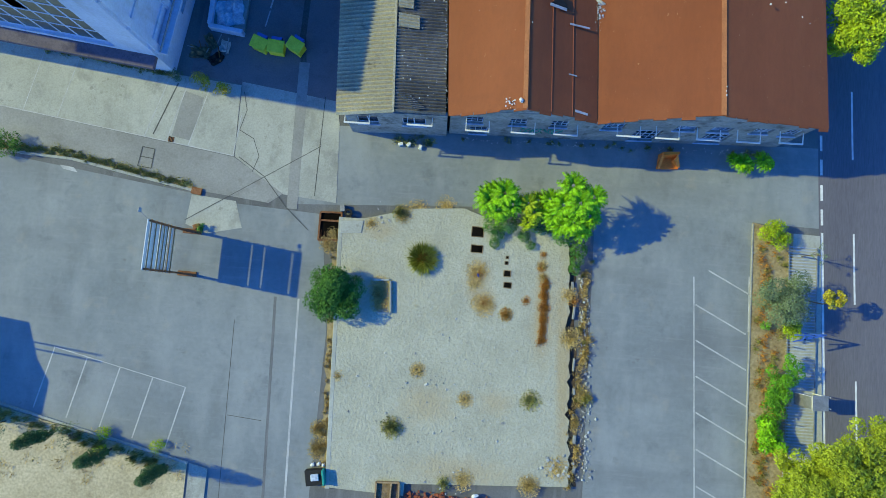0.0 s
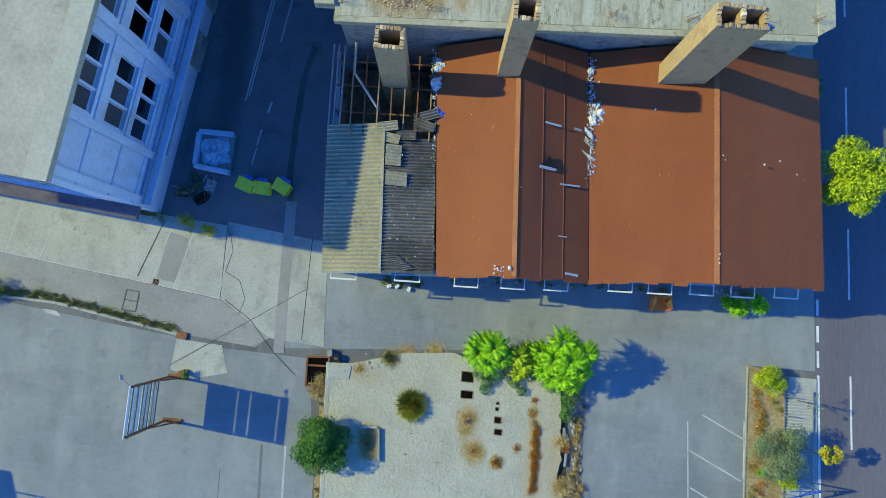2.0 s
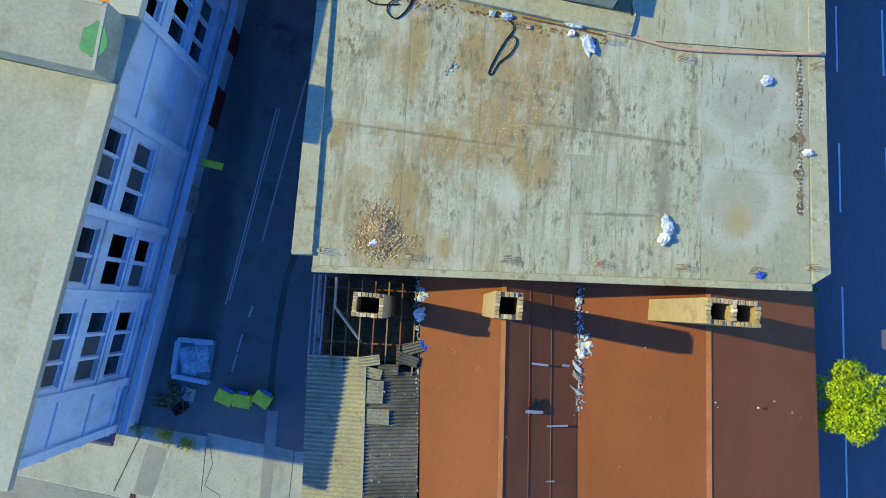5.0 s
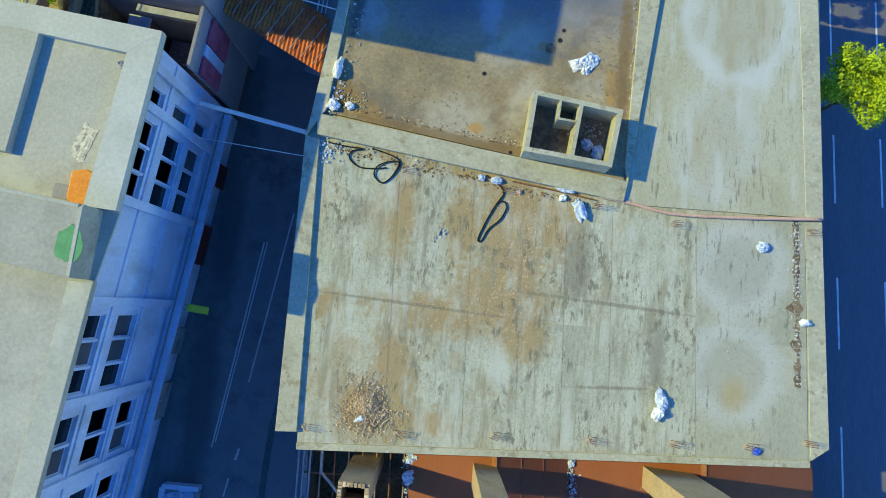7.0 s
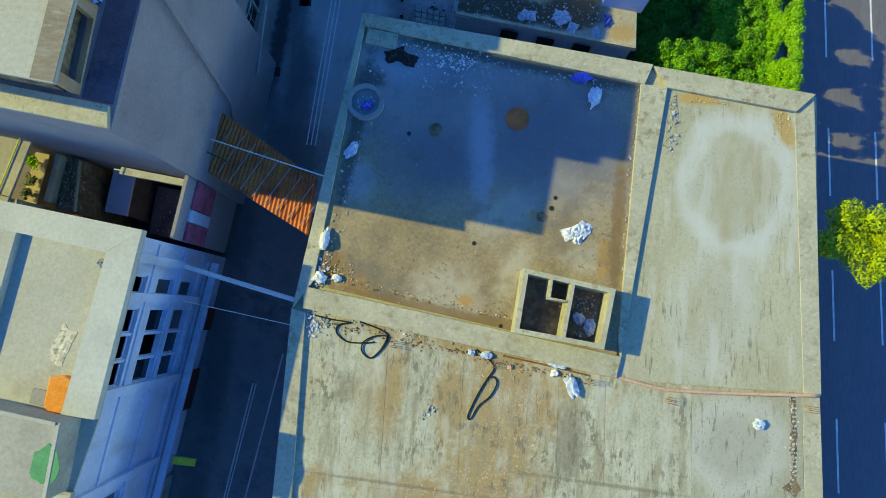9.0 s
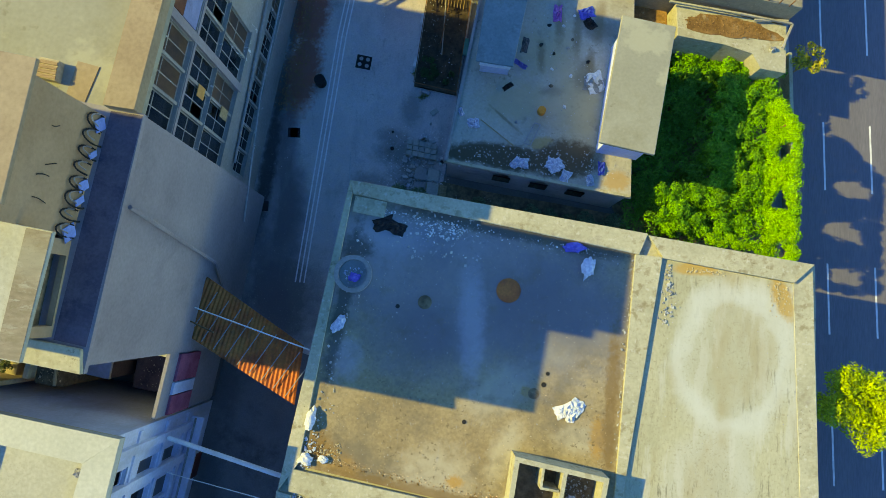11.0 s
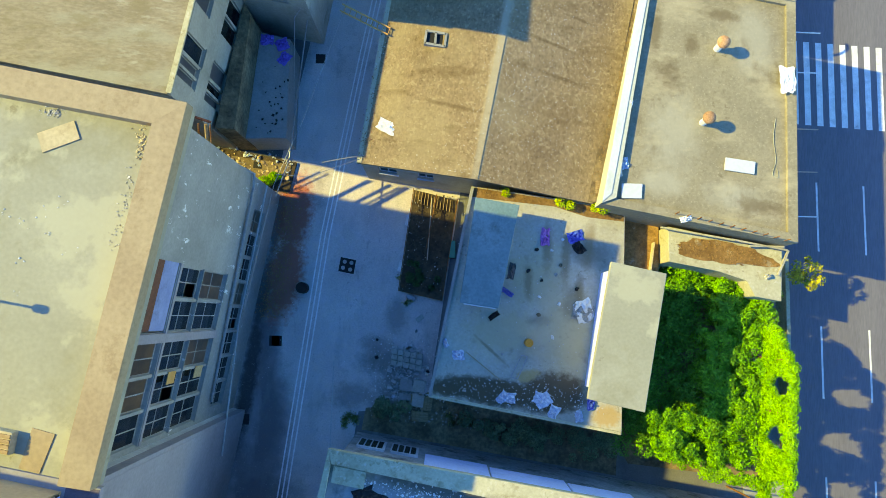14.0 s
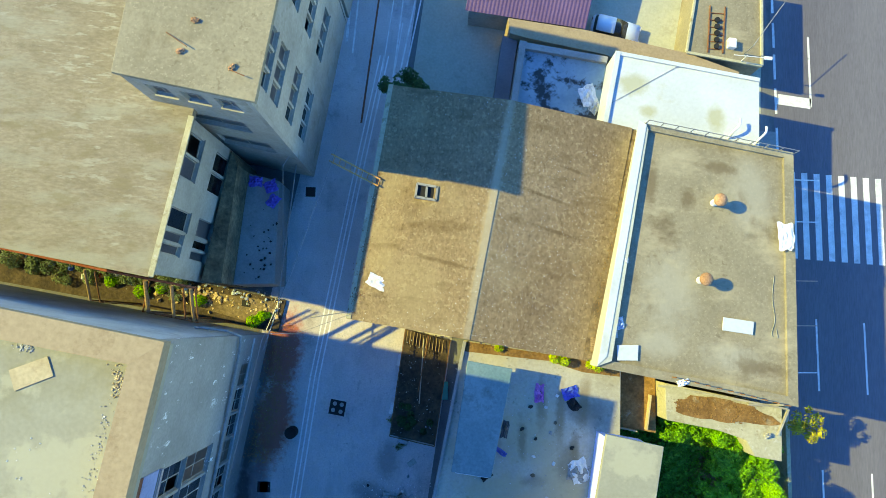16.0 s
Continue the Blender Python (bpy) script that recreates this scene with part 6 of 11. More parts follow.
part("annex", solid([(-11.2, 113.1), (-19.4, 114.2), (-19.0, 132), (-9.4, 131)], 0, 7.0, .03), "facade_beige", ld, "low annex behind the block")
holes = [(1.0, 2.3, 15.6, 17.2), (3.0, 4.3, 15.6, 17.2), (5.0, 6.2, 15.6, 17.2), (1.6, 5.4, 11.2, 13.0), (2.0, 5.8, 6.6, 8.6)]
bm, a, d, n = wall_with_openings((-20.0, 100.0), (-12.75, 99.1), 0, 18.15, holes)
part("wall", bm, "facade_beige", ld)
for h in holes:
    window(ld, a, d, n, h, "glass_dusty", cols=2, rows=2, w=0.06, frame_mat="facade_beige")
part("wall", solid([(-19.9, 100), (-19.6, 100), (-19.2, 114), (-19.5, 114)], 0, 18.15), "facade_beige", ld)
part("wall", solid([(-19.4, 113.7), (-19.4, 114.0), (-11.35, 112.9), (-11.35, 112.6)], 0, 18.14), "facade_beige", ld)
part("roof", solid([(-12.25, 98.9), (-20.2, 99.95), (-19.4, 114.1), (-10.9, 113.0), (-11.75, 104.6)], 18.15, 18.5, 0.02), "roof_grey", ld, "tan-grey flat roof")

# red sheet canopy that bridges the street
canopy = thing("street_canopy", "red corrugated sheet canopy bridging the back street", "canopy")
part("sheet", sheet_corrugated((-17.6, 57.7, 8.6), (-16.6, 61.6, 8.6), (-9.7, 57.6, 8.5), (-9.9, 53.7, 8.5), 0.3, 0.03), "sheet_vermilion", canopy)
for k in range(9):
    f = (k + 0.4) / 9
    p = mix2((-17.6, 57.9), (-10.0, 54.0), f)
    part("purlin", solid(strip(p, (p[0] + 1.5, p[1] + 2.9 - .5 * f), 0.06), 8.66, 8.71), "metal_grey", canopy, "pale batten")

# ---- north-eastern buildings ----
brown = thing("brown_roof_building", "low building with gritty brown pitched roof", "building")
bs = [(-8.05, 87.75), (0.45, 87.0), (9.15, 86.15)]
bn = [(-6.55, 105.0), (2.4, 103.95), (11.45, 103.15)]
slope(brown, bs[0], bs[1], bn[1], bn[0], (6.4, 7.5, 8.2, 6.6), material="roof_brown", t=0.3)
slope(brown, bs[1], bs[2], bn[2], bn[1], (7.5, 6.4, 6.6, 8.2), material="roof_brown", t=0.3)
part("eave_strip", prism(bmesh.new(), [bs[0], (bs[0][0] + .35, bs[0][1] + .02), (bn[0][0] + .35, bn[0][1]), bn[0]], [6.3] * 4, [6.46, 6.5, 6.7, 6.66]), "parapet", brown, "pale west eave")
part("ridge_strip", prism(bmesh.new(), strip(bs[1], bn[1], 0.5), 7.3, [7.505, 8.205, 8.205, 7.505]), "roof_brown", brown, "pale ridge strip")
part("gutter", solid([(8.75, 86.3), (9.9, 86.2), (11.9, 103.0), (10.85, 103.2)], 6.0, 6.5), "soil_brown", brown, "leaf-filled brown gutter")
holes = [(1.2, 2.6, 3.0, 4.8), (4.2, 5.4, 3.0, 4.8)]
bm, a, d, n = wall_with_openings((-7.9, 88.0), (0.5, 87.4), 0, 6.3, holes)
part("wall", bm, "facade_beige", brown)
for h in holes:
    window(brown, a, d, n, h, "glass_dark", cols=2)
part("wall", solid([(0.5, 87.4), (0.5, 87.7), (9.6, 86.9), (9.6, 86.6)], 0, 6.2), "facade_beige", brown)
part("gable", prism(bmesh.new(), [(-7.8, 88.05), (0.5, 87.42), (9.5, 86.65), (9.5, 86.9), (0.5, 87.7), (-7.8, 88.3)], 6.1, [6.2, 7.25, 6.2, 6.2, 7.25, 6.2]), "facade_beige", brown)
part("wall", solid([(-7.9, 88.0), (-7.6, 88.0), (-6.1, 104.7), (-6.4, 104.7)], 0, 6.35), "facade_beige", brown)
part("wall", solid([(-6.4, 104.7), (2.4, 103.7), (11.3, 102.95), (11.3, 102.65), (2.4, 103.4), (-6.1, 104.4)], 0, 6.3), "facade_beige", brown)

grey = thing("grey_roof_building", "flat grey-roofed building with rebar-studded parapet", "building")
GO = [(9.3, 85.9), (23.0, 84.25), (22.4, 101.8), (11.8, 103.1)]
GI = [(10.3, 86.35), (22.3, 84.95), (21.75, 101.4), (12.1, 102.6)]
part("roof", solid(GI, 7.4, 7.8), "roof_grey", grey)
for k in range(4):
    o0, o1, i1, i0 = GO[k], GO[(k + 1) % 4], GI[(k + 1) % 4], GI[k]
    bm = bmesh.new()
    prism(bm, [o0, o1, i1, i0], 0.0, (8.25 if k == 3 else 8.05) - 0.002 * k)
    part("parapet_wall", bm, "coping_pale" if k == 3 else "roof_grey", grey)
part("white_edge", solid([(9.35, 86.0), (9.95, 86.6), (11.95, 102.9), (11.4, 103.2)], 8.24, 8.3), "roof_white", grey, "white painted parapet top")

white = thing("white_roof_building", "low building with bright white coated roof", "building")
WO = [(9.95, 108.9), (20.7, 107.65), (20.8, 102.1), (9.25, 103.4)]
part("roof", solid(WO, 0, 6.4), "roof_white", white)
part("curb", solid([(9.95, 108.9), (10.35, 108.85), (9.65, 103.35), (9.25, 103.4)], 6.4, 6.6, 0.02), "roof_white", white)
part("curb", solid([(9.97, 109.0), (9.93, 108.7), (20.68, 107.45), (20.72, 107.75)], 6.402, 6.55, 0.02), "roof_white", white)
wet = thing("low_flat_roof", "low flat roof with dark damp stains", "roof")
part("roof", solid([(3.3, 109.6), (9.9, 109.0), (9.4, 103.9), (2.7, 104.6)], 0, 4.0), "roof_puddle", wet, "flat roof under a shallow puddle")
part("curb", solid(strip((3.0, 109.9), (9.9, 109.2), 0.5), 0, 4.4), "concrete_band", wet)
part("curb", solid(strip((2.9, 105.0), (3.3, 110.2), 0.5), 0, 4.41), "concrete_band", wet)
part("yard_wall", solid([(1.4, 105.4), (2.6, 105.3), (3.0, 111.0), (1.8, 111.4)], 0, 2.6), "asphalt_dark", wet, "dark lean-to roof")
purple = thing("purple_roof_shed", "shed with purple corrugated metal roof", "shed")
part("roof", sheet_corrugated((-1.4, 113.05, 3.0), (-0.8, 118.5, 3.2), (9.2, 117.9, 3.2), (8.35, 112.26, 3.0), 0.3, 0.018), "metal_purple", purple)
part("wall", solid([(-1.1, 113.3), (8.1, 112.55), (8.9, 117.6), (-0.5, 118.2)], 0, 2.95), "facade_beige", purple)
flat("court_yard", [(-5.5, 106.5), (2.0, 106.2), (9.9, 109.3), (24.0, 107.5), (23.6, 140), (-3.5, 140)], 0.03, "yard_pale", label="pale concrete yard behind the low roofs", category="yard")
part("lean_to", solid([(2.06, 112.5), (8.37, 111.97), (16.45, 110.7), (20.6, 109.5), (20.5, 108.4), (10.4, 109.9), (9.9, 110.1), (3.9, 110.9), (2.3, 111.2)], 0, 3.4, 0.02), "roof_tan", purple, "tan lean-to roof along the yard")
ne = thing("cluttered_roof_building", "small flat-roofed house with junk and masts", "building")
NO = [(17.1, 117.5), (16.31, 110.72), (22.29, 110.06), (22.1, 118.0)]
part("roof", solid(NO, 0, 3.4), "roof_grey", ne)
for k in (0, 1, 2):
    part("parapet", solid(strip(NO[k], NO[(k + 1) % 4], 0.2), 3.4, 3.6 + .002 * k, 0.02), "parapet", ne)

# courtyard house with the roof boxes
house = thing("courtyard_house", "low dirty flat-roofed house with two roof rooms", "building")
CH = [(-1.5, 71.5), (12.3, 70.0), (11.7, 86.2), (0.4, 86.9)]
part("wall", solid([(-1.3, 71.7), (12.1, 70.2), (11.5, 86.0), (0.6, 86.7)], 0, 5.2), "facade_grey", house)
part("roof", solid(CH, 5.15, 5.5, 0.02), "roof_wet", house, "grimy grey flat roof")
part("parapet", solid(strip((-1.4, 71.6), (0.45, 86.8), 0.22), 5.5, 5.75), "concrete_band", house)
part("parapet", solid(strip((-1.4, 71.62), (12.2, 70.12), 0.2), 5.5, 5.68), "parapet", house)
rr = thing("roof_room", "pale roof room with flat overhanging slab", "roof room")
part("wall", solid([(9.5, 73.2), (12.5, 72.9), (13.2, 81.0), (10.2, 81.3)], 5.4, 9.4), "paint_sky", rr, "bluish-white painted walls")
part("slab", solid([(8.75, 72.75), (12.5, 72.2), (13.5, 81.25), (9.8, 81.75)], 9.4, 9.72, 0.03), "roof_olive", rr, "sun-bleached concrete slab")
rb = thing("roof_cabin", "blue-grey sheet-roofed cabin on the dirty roof", "roof cabin")
part("wall", solid([(0.5, 78.6), (2.6, 78.5), (3.4, 85.0), (1.0, 85.2)], 5.4, 7.95), "facade_white", rb)
part("roof", solid([(0.1, 78.3), (2.75, 78.1), (3.7, 85.3), (0.65, 85.6)], 7.95, 8.15, 0.03), "metal_teal", rb, "dull blue-green metal roof")
# walled garden
flat("garden_soil", [(12.4, 70.2), (14.5, 67.0), (27.3, 66.5), (26.6, 83.0), (23.0, 84.1), (12.0, 85.7)], 0.05, "soil_brown", label="dark soil of the overgrown lot", category="soil")
part("garden_wall", solid(strip((EDGE(66.8) - .9, 66.8), (EDGE(84) - .9, 84.0), 0.3), 0, 1.6, 0.02), "parapet", None)
bpy.data.objects["garden_wall"]["kind"] = "structure"
flat("avenue_pavement", [(EDGE(66) - .2, 66), (EDGE(106) - .2, 106), (EDGE(106) - 2.6, 106), (EDGE(66) - 2.0, 66)], 0.12, "concrete_band", label="narrow grey pavement beside the avenue", category="pavement")
flat("avenue_pavement_south", [(EDGE(20) - .2, 20), (EDGE(66) - .2, 66), (EDGE(66) - 4, 66), (EDGE(20) - 2.5, 20)], 0.12, "concrete_band", label="narrow grey pavement beside the avenue", category="pavement")
flat("rear_court", [(-14.8, 87.5), (-9.0, 88.0), (-0.3, 87.6), (-1.6, 70.0), (-7.5, 69.2)], 0.019, "asphalt_north", label="worn grey asphalt of the rear court", category="court")

# ---- builders for plants, stones and loose things ----
def quads(name, centre, axis_u, axis_v, material, parent=None, label=""):
    """One mesh of many small quads from arrays of centres and half-axes."""
    k = len(centre)
    v = np.empty((k, 4, 3))
    v[:, 0], v[:, 1], v[:, 2], v[:, 3] = centre - axis_u, centre - axis_v * 0.75, centre + axis_u, centre + axis_v * 0.75
    f = np.arange(k * 4).reshape(k, 4)
    return from_lists(name, v.reshape(-1, 3).tolist(), f.tolist(), material, parent, label)


def unit(a):
    return a / np.maximum(np.linalg.norm(a, axis=1, keepdims=True), 1e-9)


def leaf_cloud(blobs, n, size, rng, low=-0.35):
    """Leaf centres and half-axes scattered in the shells of the blobs (x, y, z, r, squash)."""
    w = np.array([b[3] ** 2 for b in blobs])
    which = rng.choice(len(blobs), n, p=w / w.sum())
    b = np.array(blobs)[which]
    d = unit(rng.normal(size=(n, 3)))
    d[:, 2] = np.where(d[:, 2] < low, -d[:, 2] * 0.6, d[:, 2])
    d = unit(d)
    r = b[:, 3] * (1 - 0.42 * rng.random(n) ** 1.8) * (0.88 + 0.2 * rng.random(n))
    c = b[:, :3] + d * r[:, None] * np.stack([np.ones(n), np.ones(n), b[:, 4]], 1)
    nrm = unit(d + rng.normal(size=(n, 3)) * 0.55 + np.array([0, 0, 0.35]))
    u = unit(np.cross(nrm, rng.normal(size=(n, 3))))
    v = np.cross(nrm, u)
    s = size * (0.6 + 0.8 * rng.random(n))
    return c, u * s[:, None], v * s[:, None] * 0.62


def trunk_mesh(base, top, r, limbs, rng):
    bm = bmesh.new()
    b, t = Vector(base), Vector(top)

    def cone(p, q, r0, r1, sides=7):
        m = (q - p).to_track_quat('Z', 'Y').to_matrix()
        lo = [bm.verts.new(p + m @ Vector((math.cos(6.283 * k / sides) * r0, math.sin(6.283 * k / sides) * r0, 0))) for k in range(sides)]
        hi = [bm.verts.new(q + m @ Vector((math.cos(6.283 * k / sides) * r1, math.sin(6.283 * k / sides) * r1, 0))) for k in range(sides)]
        for k in range(sides):
            bm.faces.new((lo[k], lo[(k + 1) % sides], hi[(k + 1) % sides], hi[k]))
        bm.faces.new(hi)
        bm.faces.new(lo[::-1])

    mid = b.lerp(t, 0.55) + Vector((rng.normal() * 0.08, rng.normal() * 0.08, 0))
    cone(b, mid, r, r * 0.75)
    cone(mid, t, r * 0.75, r * 0.35)
    for e in limbs:
        s = b.lerp(t, 0.45 + 0.4 * rng.random())
        cone(s, Vector(e), r * 0.45, r * 0.12, 5)
    return bm


def tree(name, x, y, crown, n, size, leaf, label, z0=0.0, r=0.14, seed=1, group="", category="tree"):
    rng = np.random.default_rng(seed)
    th = thing(name, label, category, group, at=(x, y, z0))
    top = max(b[2] for b in crown)
    part("trunk", trunk_mesh((x, y, z0), (x, y, z0 + (top - z0) * 0.9), r, [(b[0], b[1], b[2]) for b in crown[:9]], rng), "bark", th)
    c, u, v = leaf_cloud(crown, n, size, rng)
    quads("crown", c, u, v, leaf, th)
    return th


def blobs_round(x, y, z, R, count, seed, squash=0.8, flat=0.6, rad=(0.32, 0.5)):
    """Sub-clumps spread in a flattened ball of radius R."""
    rng = random.Random(seed)
    out = []
    for _ in range(count):
        a, rr = rng.uniform(0, 6.283), R * math.sqrt(rng.random()) * 0.78
        h = math.sqrt(max(0.0, 1 - (rr / R) ** 2)) * R * flat
        out.append((x + math.cos(a) * rr, y + math.sin(a) * rr, z + rng.uniform(-0.4, 0.9) * h, R * rng.uniform(*rad), squash))
    return out


def rosettes(heads, rng):
    """Arching feather leaves round each head (x, y, z, reach)."""
    C, U, V = [], [], []
    for x, y, z, R in heads:
        n = 30
        for k in range(n):
            a = k * 2.39996 + rng.random() * 0.4
            lift = 0.95 - 1.0 * (k / n)
            for j in range(2, 12):
                f = j / 11
                rad = R * f * (0.55 + 0.45 * (k / n))
                h = z + R * (lift * f * 0.9 - 0.42 * f * f)
                for side in (-1, 1):
                    da = a + side * 1.15
                    ln = R * 0.16 * (1.15 - 0.6 * f)
                    c = np.array([x + math.cos(a) * rad + math.cos(da) * ln * .8, y + math.sin(a) * rad + math.sin(da) * ln * .8, h])
                    C.append(c)
                    U.append(np.array([math.cos(da) * ln, math.sin(da) * ln, -0.03]))
                    V.append(np.array([-math.sin(da) * ln * .42, math.cos(da) * ln * .42, 0.03]))
    return np.array(C), np.array(U), np.array(V)


def blades(tufts, rng, width=0.02, fuzz=0.0):
    """Dry or green blades: tufts are (x, y, z, radius, height, count)."""
    verts, faces = [], []
    for x, y, z, R, h, n in tufts:
        for _ in range(n):
            a, rr = rng.random() * 6.283, R * math.sqrt(rng.random())
            bx, by = x + math.cos(a) * rr * 0.7, y + math.sin(a) * rr * 0.7
            ln, b = R * (0.3 + 0.5 * rng.random()), rng.random() * 6.283
            out = (math.cos(a) * ln * rr / R + math.cos(b) * R * 0.2, math.sin(a) * ln * rr / R + math.sin(b) * R * 0.2)
            if fuzz:
                rr = R * min(1.0, abs(rng.normal()) * 0.5)
                bx, by = x + math.cos(a) * rr, y + math.sin(a) * rr
                out = (math.cos(b) * R * fuzz, math.sin(b) * R * fuzz)
            hh = h * (0.45 + 0.7 * rng.random()) * (1.1 - 0.6 * rr / R)
            w = width * (0.7 + rng.random())
            i = len(verts)
            px, py = -math.sin(b) * w, math.cos(b) * w
            verts += [(bx - px, by - py, z), (bx + px, by + py, z), (bx + out[0] * .6 + px, by + out[1] * .6 + py, z + hh * .7), (bx + out[0], by + out[1], z + hh)]
            faces += [(i, i + 1, i + 2), (i, i + 2, i + 3)]
    return verts, faces


def stones(spots, rng):
    """Broken lumps: spots are (x, y, z, size)."""
    base = np.array([(1, 0, 0), (-1, 0, 0), (0, 1, 0), (0, -1, 0), (0, 0, 1), (0, 0, -1)]) * 1.0
    corner = np.array([(sx, sy, sz) for sx in (-1, 1) for sy in (-1, 1) for sz in (-1, 1)]) * 0.62
    tri = [(4, 0, 2), (4, 2, 1), (4, 1, 3), (4, 3, 0), (5, 2, 0), (5, 1, 2), (5, 3, 1), (5, 0, 3)]
    cf = [(0, 1, 3, 2), (4, 6, 7, 5), (0, 4, 5, 1), (2, 3, 7, 6), (0, 2, 6, 4), (1, 5, 7, 3)]
    verts, faces = [], []
    for x, y, z, s in spots:
        cube = rng.random() < 0.5
        p = corner if cube else base
        p = p * (0.6 + 0.7 * rng.random((len(p), 1))) * np.array([1, 0.6 + 0.5 * rng.random(), 0.45 + 0.4 * rng.random()])
        a = rng.random() * 6.283
        c, sn = math.cos(a), math.sin(a)
        q = np.stack([p[:, 0] * c - p[:, 1] * sn, p[:, 0] * sn + p[:, 1] * c, p[:, 2]], 1) * s * 0.6 + np.array([x, y, z + s * 0.2])
        i = len(verts)
        verts += q.tolist()
        faces += [tuple(i + k for k in t) for t in (cf if cube else tri)]
    return verts, faces


def stuff(name, data, material, label, category):
    return tagged(from_lists(name, data[0], data[1], material), label, category, "", "stuff")


def sack(x, y, z, sx, sy, sz, turn, material, label, name="sack", seed=0, category="sack", group=""):
    """A slumped bag or crumpled sheet."""
    bm = bmesh.new()
    bmesh.ops.create_icosphere(bm, subdivisions=3, radius=1.0)
    off = Vector((seed * 3.1, seed * 1.7, 0))
    for v in bm.verts:
        d = v.co.copy()
        k = 0.85 + 0.42 * noise.noise(d * 1.5 + off) + 0.3 * noise.noise(d * 3.7 + off) + 0.12 * noise.noise(d * 9 + off)
        v.co = d * k
        v.co.z = max(v.co.z, -0.45)
    m = Matrix.Translation((x, y, z + sz * 0.45)) @ Matrix.Rotation(radians(turn), 4, 'Z') @ Matrix.Diagonal((sx * .85, sy * .85, sz, 1))
    bmesh.ops.transform(bm, matrix=m, verts=bm.verts[:])
    return solo(name, bm, material, label, category, group)


def crumple(x, y, z, sx, sy, turn, material, label, name="tarp", seed=0, h=0.25, category="tarp"):
    """A rumpled sheet with uneven outline and thickness."""
    bm = bmesh.new()
    n = 12
    top, low = {}, {}
    rng = random.Random(seed)
    ph = rng.uniform(0, 6)
    for i in range(n + 1):
        for j in range(n + 1):
            u, v = i / n - 0.5, j / n - 0.5
            k = 1 + 0.25 * noise.noise(Vector((u * 3 + ph, v * 3, seed)))
            p = Vector((u * sx * k, v * sy * k, 0))
            hh = h * max(0.06, 0.5 + noise.noise(Vector((u * 5 + ph, v * 5, seed * 2.0)))) * (1.15 - 1.5 * max(abs(u), abs(v)))
            top[i, j], low[i, j] = bm.verts.new(p + Vector((0, 0, max(hh, 0.02)))), bm.verts.new(p)
    for i in range(n):
        for j in range(n):
            bm.faces.new((top[i, j], top[i + 1, j], top[i + 1, j + 1], top[i, j + 1]))
            bm.faces.new((low[i, j], low[i, j + 1], low[i + 1, j + 1], low[i + 1, j]))
    for i in range(n):
        bm.faces.new((low[i, 0], low[i + 1, 0], top[i + 1, 0], top[i, 0]))
        bm.faces.new((low[i + 1, n], low[i, n], top[i, n], top[i + 1, n]))
        bm.faces.new((low[0, i + 1], low[0, i], top[0, i], top[0, i + 1]))
        bm.faces.new((low[n, i], low[n, i + 1], top[n, i + 1], top[n, i]))
    bmesh.ops.transform(bm, matrix=Matrix.Translation((x, y, z)) @ Matrix.Rotation(radians(turn), 4, 'Z'), verts=bm.verts[:])
    return solo(name, bm, material, label, category, smooth=False)


def ring(x, y, z, r, t, material, label, name, category, h=0.3, sides=28):
    bm = bmesh.new()
    prof = ((r - t, 0), (r, 0), (r, h), (r - t, h))
    loops = [[bm.verts.new((x + math.cos(6.2832 * k / sides) * p, y + math.sin(6.2832 * k / sides) * p, z + q)) for p, q in prof] for k in range(sides)]
    for k in range(sides):
        a, b = loops[k], loops[(k + 1) % sides]
        for j in range(4):
            bm.faces.new((a[j], b[j], b[(j + 1) % 4], a[(j + 1) % 4]))
    bmesh.ops.recalc_face_normals(bm, faces=bm.faces[:])
    return solo(name, bm, material, label, category)


def disc(bm, x, y, z, r, h, sides=16):
    return prism(bm, [(x + math.cos(6.2832 * k / sides) * r, y + math.sin(6.2832 * k / sides) * r) for k in range(sides)], z, z + h)


def blotch(x, y, rx, ry, turn, seed, rough=0.3, n=40):
    """An uneven rounded outline."""
    out = []
    for k in range(n):
        a = 6.2832 * k / n
        q = 1 + rough * noise.noise(Vector((math.cos(a) * 1.6 + seed, math.sin(a) * 1.6, seed * 0.7))) + rough * 0.5 * noise.noise(Vector((math.cos(a) * 5 + seed, math.sin(a) * 5, 2.0)))
        u, v = math.cos(a) * rx * q, math.sin(a) * ry * q
        out.append((x + u * math.cos(radians(turn)) - v * math.sin(radians(turn)), y + u * math.sin(radians(turn)) + v * math.cos(radians(turn))))
    return out


NR = np.random.default_rng(11)

# ---- southern lots ----
# steel hoarding with four boards and gaps between them
hoarding = thing("hoarding", "free-standing steel hoarding with four plain boards", "hoarding", at=(-20.4, 1.9, 0))
for y in (0.25, 3.65):
    bm = bmesh.new()
    bar(bm, (-20.28, y, 0.0), (-20.28, y, 6.4), 0.14)
    part("post", bm, "rust", hoarding)
    bm = bmesh.new()
    bar(bm, (-19.2, y, 0.0), (-20.2, y, 3.2), 0.09)
    part("brace", bm, "rust", hoarding)
    part("footing", solid([(-20.5, y - .2), (-19.0, y - .2), (-19.0, y + .2), (-20.5, y + .2)], 0, 0.12, 0.02), "rust", hoarding)
for z0, z1 in ((2.15, 2.95), (3.05, 3.75), (3.85, 4.45), (4.55, 6.0)):
    part("board", solid([(-20.42, 0.15), (-20.37, 0.15), (-20.37, 3.75), (-20.42, 3.75)], z0, z1), "metal_white", hoarding)
